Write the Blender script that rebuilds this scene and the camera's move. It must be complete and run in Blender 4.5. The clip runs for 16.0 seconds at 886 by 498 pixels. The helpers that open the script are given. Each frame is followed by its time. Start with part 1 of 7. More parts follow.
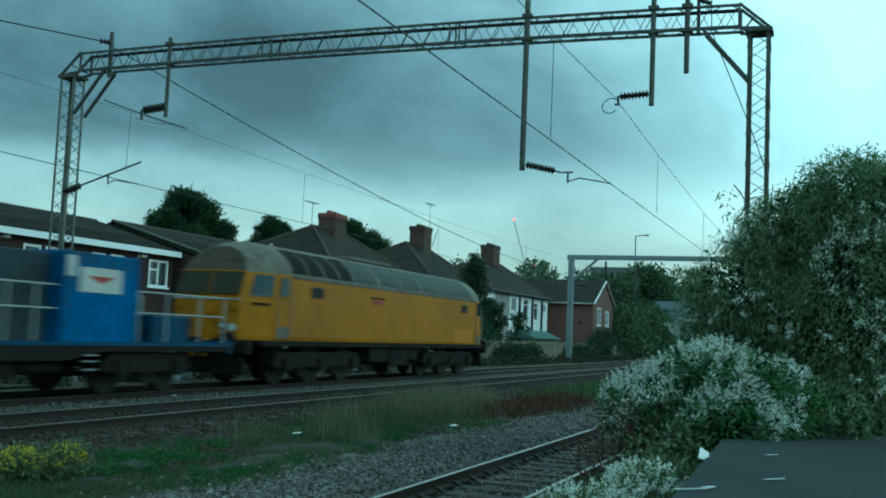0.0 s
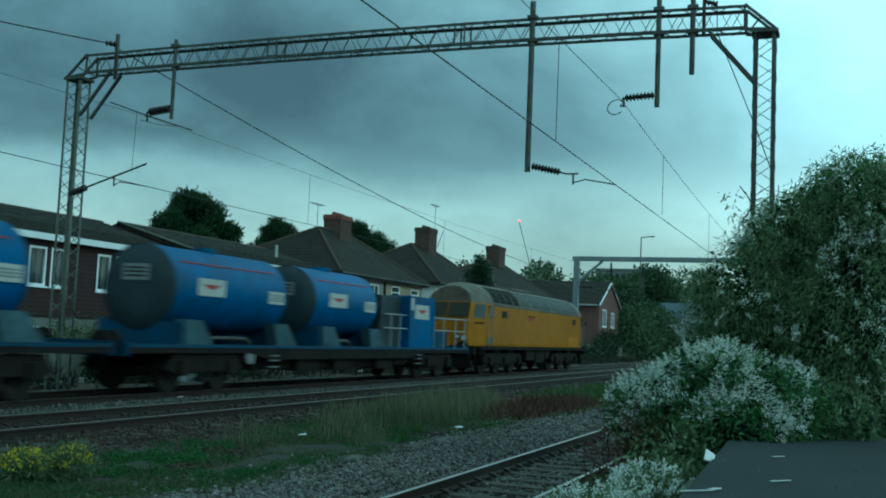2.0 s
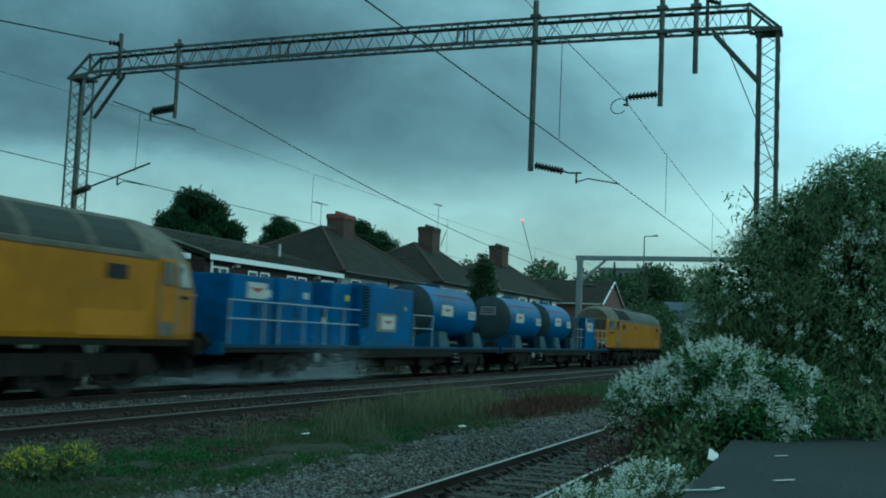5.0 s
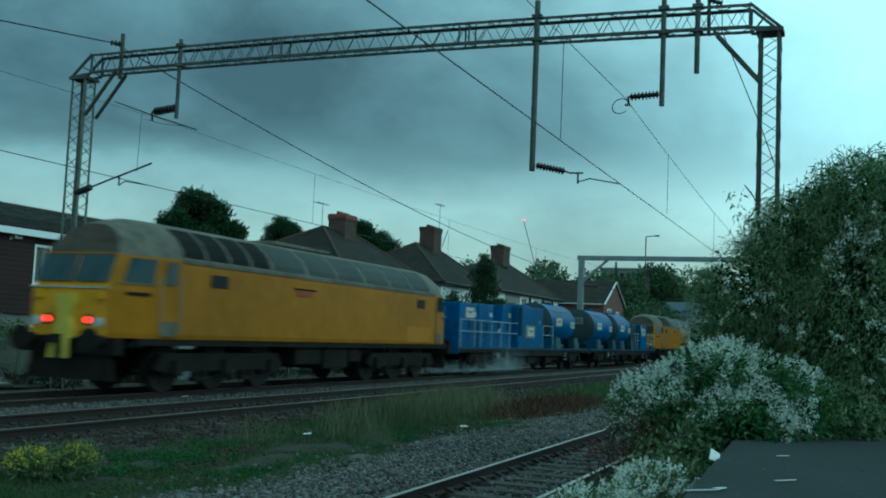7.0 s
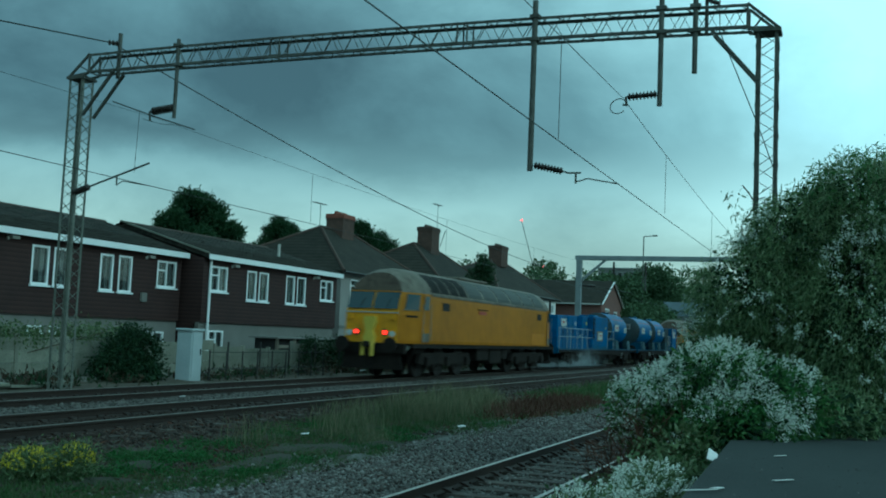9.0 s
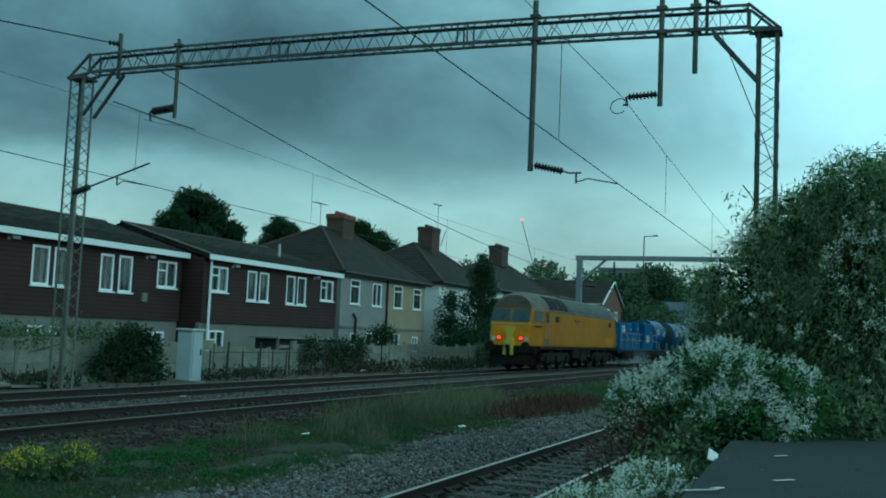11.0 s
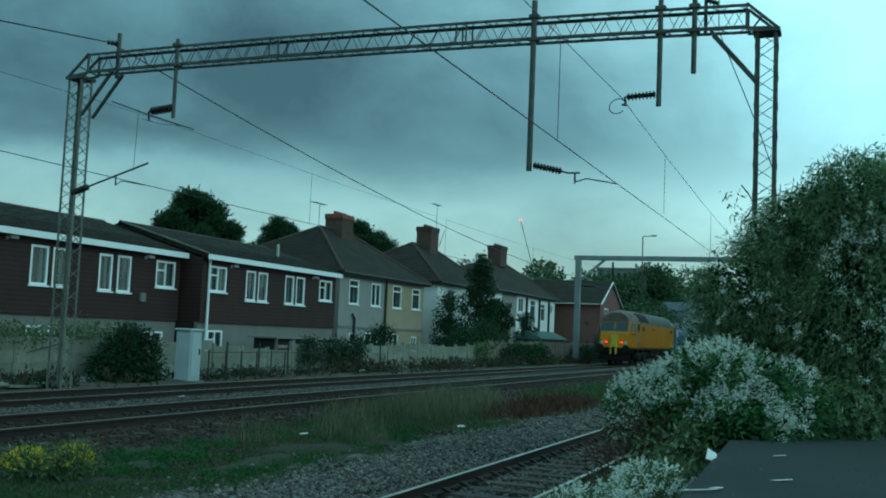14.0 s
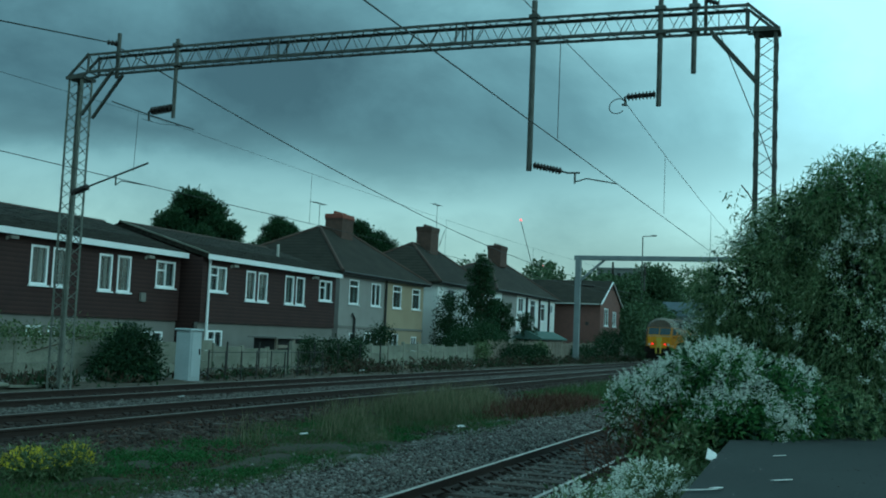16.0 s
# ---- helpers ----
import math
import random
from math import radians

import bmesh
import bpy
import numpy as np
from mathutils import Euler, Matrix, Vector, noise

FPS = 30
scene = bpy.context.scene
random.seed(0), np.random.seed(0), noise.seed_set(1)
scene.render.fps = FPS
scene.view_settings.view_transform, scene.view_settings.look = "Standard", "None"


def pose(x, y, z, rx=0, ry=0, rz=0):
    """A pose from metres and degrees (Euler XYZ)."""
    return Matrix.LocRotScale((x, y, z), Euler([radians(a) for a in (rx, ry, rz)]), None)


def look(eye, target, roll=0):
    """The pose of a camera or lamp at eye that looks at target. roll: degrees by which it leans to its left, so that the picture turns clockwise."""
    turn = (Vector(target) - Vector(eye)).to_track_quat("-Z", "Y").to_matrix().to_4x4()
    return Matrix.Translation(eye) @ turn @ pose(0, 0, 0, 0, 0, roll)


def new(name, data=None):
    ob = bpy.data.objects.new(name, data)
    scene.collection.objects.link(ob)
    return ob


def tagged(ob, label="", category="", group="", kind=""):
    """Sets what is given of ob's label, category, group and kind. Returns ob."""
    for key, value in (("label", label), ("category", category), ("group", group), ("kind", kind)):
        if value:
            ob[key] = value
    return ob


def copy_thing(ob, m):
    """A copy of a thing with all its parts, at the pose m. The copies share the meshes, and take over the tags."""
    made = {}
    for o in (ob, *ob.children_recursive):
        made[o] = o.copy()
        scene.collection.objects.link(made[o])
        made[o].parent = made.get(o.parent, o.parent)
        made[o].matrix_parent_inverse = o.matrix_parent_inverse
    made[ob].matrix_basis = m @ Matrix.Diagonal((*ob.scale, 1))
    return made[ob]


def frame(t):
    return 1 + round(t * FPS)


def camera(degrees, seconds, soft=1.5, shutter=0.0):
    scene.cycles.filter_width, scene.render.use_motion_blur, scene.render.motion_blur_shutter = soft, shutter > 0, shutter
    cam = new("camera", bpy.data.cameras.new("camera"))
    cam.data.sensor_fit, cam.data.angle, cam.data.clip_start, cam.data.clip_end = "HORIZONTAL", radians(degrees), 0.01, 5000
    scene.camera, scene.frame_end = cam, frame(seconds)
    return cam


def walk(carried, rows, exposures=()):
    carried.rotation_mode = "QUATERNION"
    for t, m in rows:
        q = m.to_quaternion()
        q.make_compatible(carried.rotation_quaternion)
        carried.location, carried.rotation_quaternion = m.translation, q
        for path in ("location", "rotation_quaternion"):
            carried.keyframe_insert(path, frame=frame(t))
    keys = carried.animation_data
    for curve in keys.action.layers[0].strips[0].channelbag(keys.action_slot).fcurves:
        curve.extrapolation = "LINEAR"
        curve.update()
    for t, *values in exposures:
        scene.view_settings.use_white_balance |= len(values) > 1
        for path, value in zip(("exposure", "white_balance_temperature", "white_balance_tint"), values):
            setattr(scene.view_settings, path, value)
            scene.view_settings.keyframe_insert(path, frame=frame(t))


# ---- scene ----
EYE = (0.0, 0.0, 1.40)


def aim(turn, tilt):
    """A point one metre along the way that the camera looks."""
    a, b = radians(turn), radians(tilt)
    return (EYE[0] - math.sin(a) * math.cos(b), EYE[1] + math.cos(a) * math.cos(b), EYE[2] + math.sin(b))


cam = camera(46.63, 16.0, soft=1.9, shutter=1.1)
TURNS = ((0, 21.35, 4.75), (0.5, 21.46, 4.77), (1, 21.60, 4.77), (1.5, 21.69, 4.77), (2, 21.65, 4.82), (2.5, 21.69, 4.82), (3, 21.72, 4.78),
         (3.5, 21.73, 4.77), (4, 21.78, 4.77), (6.5, 21.87, 4.77), (7, 21.91, 4.77), (7.5, 21.87, 4.77), (8, 21.80, 4.77), (8.5, 21.79, 4.77),
         (9, 21.79, 4.77), (11.5, 21.83, 4.77), (12, 21.88, 4.77), (12.5, 21.79, 4.77), (13, 21.74, 4.77), (13.5, 21.71, 4.77), (14, 21.74, 4.77),
         (16, 21.74, 4.77))
walk(cam, [(t, look(EYE, aim(a, b), 2.44)) for t, a, b in TURNS], [(0, 0.24, 4440, -38), (0.5, 0.17, 4440, -38), (1, 0.10, 4440, -38), (1.5, 0.06, 4440, -38), (2.5, 0.03, 4440, -38), (6.5, 0.0, 4440, -38), (16, 0.0, 4440, -38)])

# ---- world and light ----
world = bpy.data.worlds.new("overcast_sky")
scene.world = world
world.use_nodes = True


def sky_nodes():
    nt = world.node_tree
    N, L = nt.nodes, nt.links
    N.clear()
    out = N.new("ShaderNodeOutputWorld")
    back = N.new("ShaderNodeBackground")
    sky = N.new("ShaderNodeTexSky")
    sky.sky_type = "NISHITA"
    sky.sun_disc = False
    sky.sun_elevation, sky.sun_rotation = radians(28), radians(102)
    co = N.new("ShaderNodeTexCoord")
    sep = N.new("ShaderNodeSeparateXYZ")
    L.new(co.outputs["Generated"], sep.inputs[0])
    # cloud sheet: flat noise on a plane far above
    up = N.new("ShaderNodeMath"); up.operation = "ADD"; up.inputs[1].default_value = 0.16
    L.new(sep.outputs["Z"], up.inputs[0])
    px = N.new("ShaderNodeMath"); px.operation = "DIVIDE"
    py = N.new("ShaderNodeMath"); py.operation = "DIVIDE"
    L.new(sep.outputs["X"], px.inputs[0]); L.new(up.outputs[0], px.inputs[1])
    L.new(sep.outputs["Y"], py.inputs[0]); L.new(up.outputs[0], py.inputs[1])
    comb = N.new("ShaderNodeCombineXYZ")
    L.new(px.outputs[0], comb.inputs[0]); L.new(py.outputs[0], comb.inputs[1])
    noise1 = N.new("ShaderNodeTexNoise")
    noise1.inputs["Scale"].default_value = 0.8
    noise1.inputs["Detail"].default_value = 7
    noise1.inputs["Roughness"].default_value = 0.50
    L.new(comb.outputs[0], noise1.inputs["Vector"])
    # rounder lumps in the cloud's base
    stretch = N.new("ShaderNodeVectorMath"); stretch.operation = "MULTIPLY"
    stretch.inputs[1].default_value = (4.4, 4.4, 6.8)
    L.new(co.outputs["Generated"], stretch.inputs[0])
    noise2 = N.new("ShaderNodeTexNoise")
    noise2.inputs["Scale"].default_value = 1.0
    noise2.inputs["Detail"].default_value = 8
    noise2.inputs["Roughness"].default_value = 0.58
    noise2.inputs["Distortion"].default_value = 0.25
    L.new(stretch.outputs[0], noise2.inputs["Vector"])
    grain = N.new("ShaderNodeMix")
    grain.inputs[0].default_value = 0.74
    L.new(noise1.outputs["Fac"], grain.inputs[2]); L.new(noise2.outputs["Fac"], grain.inputs[3])
    # brighter towards the low sun, darker on the far side
    dot = N.new("ShaderNodeVectorMath"); dot.operation = "DOT_PRODUCT"
    dot.inputs[1].default_value = SUNWARD
    L.new(co.outputs["Generated"], dot.inputs[0])
    glow = N.new("ShaderNodeMapRange")
    glow.inputs["From Min"].default_value, glow.inputs["From Max"].default_value = -0.62, 0.02
    glow.inputs["To Min"].default_value, glow.inputs["To Max"].default_value = 0.0, 1.0
    L.new(dot.outputs["Value"], glow.inputs["Value"])
    # the height over the horizon, ragged by the cloud's own grain
    rag = N.new("ShaderNodeMath"); rag.operation = "MULTIPLY_ADD"; rag.inputs[1].default_value = 0.19
    L.new(grain.outputs[0], rag.inputs[0]); L.new(sep.outputs["Z"], rag.inputs[2])
    low = N.new("ShaderNodeMapRange")
    low.interpolation_type = "SMOOTHSTEP"
    low.inputs["From Min"].default_value, low.inputs["From Max"].default_value = 0.222, 0.275
    low.inputs["To Min"].default_value, low.inputs["To Max"].default_value = 1.0, 0.0
    L.new(rag.outputs[0], low.inputs["Value"])
    high = N.new("ShaderNodeMapRange"); high.interpolation_type = "SMOOTHSTEP"
    high.inputs["From Min"].default_value, high.inputs["From Max"].default_value = 0.32, 0.43
    high.inputs["To Min"].default_value, high.inputs["To Max"].default_value = 0.0, 0.25
    L.new(rag.outputs[0], high.inputs["Value"])
    # the bright gap under the cloud fades towards the sun's side
    fade = N.new("ShaderNodeMath"); fade.operation = "MULTIPLY_ADD"
    fade.inputs[1].default_value, fade.inputs[2].default_value = -0.95, 1.12
    L.new(glow.outputs[0], fade.inputs[0])
    gap = N.new("ShaderNodeMath"); gap.operation = "MULTIPLY"
    L.new(low.outputs[0], gap.inputs[0]); L.new(fade.outputs[0], gap.inputs[1])
    span = N.new("ShaderNodeMath"); span.operation = "ADD"
    L.new(gap.outputs[0], span.inputs[0]); L.new(high.outputs[0], span.inputs[1])
    mix = N.new("ShaderNodeMath"); mix.operation = "MULTIPLY_ADD"
    mix.inputs[1].default_value, mix.inputs[2].default_value = 0.95, -0.395
    L.new(grain.outputs[0], mix.inputs[0])
    a1 = N.new("ShaderNodeMath"); a1.operation = "MULTIPLY_ADD"; a1.inputs[1].default_value = 0.46
    L.new(glow.outputs[0], a1.inputs[0]); L.new(mix.outputs[0], a1.inputs[2])
    a2 = N.new("ShaderNodeMath"); a2.operation = "MULTIPLY_ADD"; a2.inputs[1].default_value = 0.40
    L.new(span.outputs[0], a2.inputs[0]); L.new(a1.outputs[0], a2.inputs[2])
    # the thin, bright part of the cloud before the sun's side of the line
    dot2 = N.new("ShaderNodeVectorMath"); dot2.operation = "DOT_PRODUCT"
    dot2.inputs[1].default_value = Vector((0.12, 0.93, 0.40)).normalized()
    L.new(co.outputs["Generated"], dot2.inputs[0])
    thin = N.new("ShaderNodeMapRange"); thin.interpolation_type = "SMOOTHSTEP"
    thin.inputs["From Min"].default_value, thin.inputs["From Max"].default_value = 0.885, 1.0
    L.new(dot2.outputs["Value"], thin.inputs["Value"])
    a3 = N.new("ShaderNodeMath"); a3.operation = "MULTIPLY_ADD"; a3.inputs[1].default_value = 0.42
    L.new(thin.outputs[0], a3.inputs[0]); L.new(a2.outputs[0], a3.inputs[2])
    ramp = N.new("ShaderNodeValToRGB")
    e = ramp.color_ramp.elements
    e[0].position, e[0].color = 0.0, (0.075, 0.082, 0.088, 1)
    e[1].position, e[1].color = 1.0, (0.80, 0.86, 0.88, 1)
    m = e.new(0.30); m.color = (0.20, 0.225, 0.235, 1)
    m = e.new(0.62); m.color = (0.42, 0.455, 0.46, 1)
    L.new(a3.outputs[0], ramp.inputs[0])
    warm = N.new("ShaderNodeMix"); warm.data_type = "RGBA"; warm.blend_type = "MULTIPLY"
    warm.inputs[7].default_value = (1.20, 1.0, 0.83, 1)
    near = N.new("ShaderNodeMapRange"); near.interpolation_type = "SMOOTHSTEP"
    near.inputs["From Min"].default_value, near.inputs["From Max"].default_value = 0.03, 0.22
    near.inputs["To Min"].default_value, near.inputs["To Max"].default_value = 1.0, 0.0
    L.new(sep.outputs["Z"], near.inputs["Value"])
    L.new(near.outputs[0], warm.inputs[0]); L.new(ramp.outputs[0], warm.inputs[6])
    gain = N.new("ShaderNodeVectorMath"); gain.operation = "SCALE"; gain.inputs["Scale"].default_value = CLOUD
    L.new(warm.outputs[2], gain.inputs[0])
    haze = N.new("ShaderNodeVectorMath"); haze.operation = "SCALE"; haze.inputs["Scale"].default_value = 0.1
    L.new(sky.outputs[0], haze.inputs[0])
    both = N.new("ShaderNodeMix"); both.data_type = "RGBA"
    both.inputs[0].default_value = 0.9
    L.new(haze.outputs[0], both.inputs[6]); L.new(gain.outputs[0], both.inputs[7])
    L.new(both.outputs[2], back.inputs[0])
    back.inputs[1].default_value = 1.0
    L.new(back.outputs[0], out.inputs[0])


SUNWARD = Vector((0.90, -0.20, 0.40)).normalized()
CLOUD = 1.31
sky_nodes()
sun = new("sun", bpy.data.lights.new("sun", "SUN"))
sun.data.energy, sun.data.angle, sun.data.color = 0.5, radians(25), (1.0, 0.96, 0.9)
sun.matrix_world = look((45, -10, 40), (45 - 0.90, -10 + 0.20, 40 - 0.50))


# ---- materials ----
def mat(name, base, other=None, rough=0.8, metal=0.0, scale=3.0, fine=40.0, bump=0.25, spread=0.0, glow=None, spec=0.4, band=None, streak=0.0):
    """A node material: two colours mixed by coarse and fine grain, with relief. spread: brightness that differs from object to object.
    band: (axis, metres, depth) adds courses of tiles or boards."""
    m = bpy.data.materials.new(name)
    m.use_nodes = True
    nt = m.node_tree
    N, L = nt.nodes, nt.links
    b = N["Principled BSDF"]
    b.inputs["Roughness"].default_value, b.inputs["Metallic"].default_value = rough, metal
    b.inputs["Specular IOR Level"].default_value = spec
    other = other or tuple(c * 0.72 for c in base)
    co = N.new("ShaderNodeTexCoord")
    n1, n2 = N.new("ShaderNodeTexNoise"), N.new("ShaderNodeTexNoise")
    n1.inputs["Scale"].default_value, n1.inputs["Detail"].default_value = scale, 4
    n2.inputs["Scale"].default_value, n2.inputs["Detail"].default_value = fine, 3
    for n in (n1, n2):
        L.new(co.outputs["Object"], n.inputs["Vector"])
    add = N.new("ShaderNodeMath"); add.operation = "MULTIPLY_ADD"; add.inputs[1].default_value = 0.55
    half = N.new("ShaderNodeMath"); half.operation = "MULTIPLY"; half.inputs[1].default_value = 0.45
    L.new(n2.outputs["Fac"], half.inputs[0])
    L.new(n1.outputs["Fac"], add.inputs[0]); L.new(half.outputs[0], add.inputs[2])
    sharp = N.new("ShaderNodeMapRange")
    sharp.inputs["From Min"].default_value, sharp.inputs["From Max"].default_value = 0.32, 0.68
    L.new(add.outputs[0], sharp.inputs["Value"])
    mix = N.new("ShaderNodeMix"); mix.data_type = "RGBA"
    mix.inputs[6].default_value, mix.inputs[7].default_value = (*base, 1), (*other, 1)
    L.new(sharp.outputs[0], mix.inputs[0])
    col = mix.outputs[2]
    height = add.outputs[0]
    if band:
        axis, size, depth = band
        w = N.new("ShaderNodeTexWave")
        w.wave_type, w.bands_direction, w.wave_profile = "BANDS", axis, "SAW"
        w.inputs["Scale"].default_value = 0.314159 / size
        w.inputs["Distortion"].default_value = 0.3
        w.inputs["Detail Scale"].default_value = 3
        L.new(co.outputs["Object"], w.inputs["Vector"])
        k = N.new("ShaderNodeMath"); k.operation = "MULTIPLY_ADD"; k.inputs[1].default_value = depth
        L.new(w.outputs["Fac"], k.inputs[0]); L.new(height, k.inputs[2])
        height = k.outputs[0]
        if streak:
            sm = N.new("ShaderNodeMapRange")
            sm.inputs["To Min"].default_value, sm.inputs["To Max"].default_value = 1 - streak, 1 + streak * 0.6
            L.new(w.outputs["Fac"], sm.inputs["Value"])
            sv = N.new("ShaderNodeVectorMath"); sv.operation = "SCALE"
            L.new(col, sv.inputs[0]); L.new(sm.outputs[0], sv.inputs["Scale"])
            col = sv.outputs[0]
    if spread:
        info = N.new("ShaderNodeObjectInfo")
        r = N.new("ShaderNodeMapRange")
        r.inputs["To Min"].default_value, r.inputs["To Max"].default_value = 1 - spread, 1 + spread
        L.new(info.outputs["Random"], r.inputs["Value"])
        s = N.new("ShaderNodeVectorMath"); s.operation = "SCALE"
        L.new(col, s.inputs[0]); L.new(r.outputs[0], s.inputs["Scale"])
        col = s.outputs[0]
    L.new(col, b.inputs["Base Color"])
    if bump:
        bp = N.new("ShaderNodeBump")
        bp.inputs["Strength"].default_value, bp.inputs["Distance"].default_value = bump, 0.02
        L.new(height, bp.inputs["Height"]); L.new(bp.outputs[0], b.inputs["Normal"])
    if glow:
        b.inputs["Emission Color"].default_value, b.inputs["Emission Strength"].default_value = (*glow[:3], 1), glow[3]
    return m


def island_mat(name, colours, rough=0.7, bump=0.0, translucent=0.0):
    """A material for loose pieces in one mesh: each piece takes one of the colours."""
    m = bpy.data.materials.new(name)
    m.use_nodes = True
    nt = m.node_tree
    N, L = nt.nodes, nt.links
    b = N["Principled BSDF"]
    b.inputs["Roughness"].default_value = rough
    b.inputs["Specular IOR Level"].default_value = 0.25
    g = N.new("ShaderNodeNewGeometry")
    ramp = N.new("ShaderNodeValToRGB")
    e = ramp.color_ramp.elements
    e[0].position, e[0].color = 0, (*colours[0], 1)
    e[1].position, e[1].color = 1, (*colours[-1], 1)
    for i, c in enumerate(colours[1:-1], 1):
        e.new(i / (len(colours) - 1)).color = (*c, 1)
    L.new(g.outputs["Random Per Island"], ramp.inputs[0])
    L.new(ramp.outputs[0], b.inputs["Base Color"])
    if translucent:
        t, mx = N.new("ShaderNodeBsdfTranslucent"), N.new("ShaderNodeMixShader")
        L.new(ramp.outputs[0], t.inputs[0])
        mx.inputs[0].default_value = translucent
        L.new(b.outputs[0], mx.inputs[1]); L.new(t.outputs[0], mx.inputs[2])
        L.new(mx.outputs[0], N["Material Output"].inputs[0])
    return m


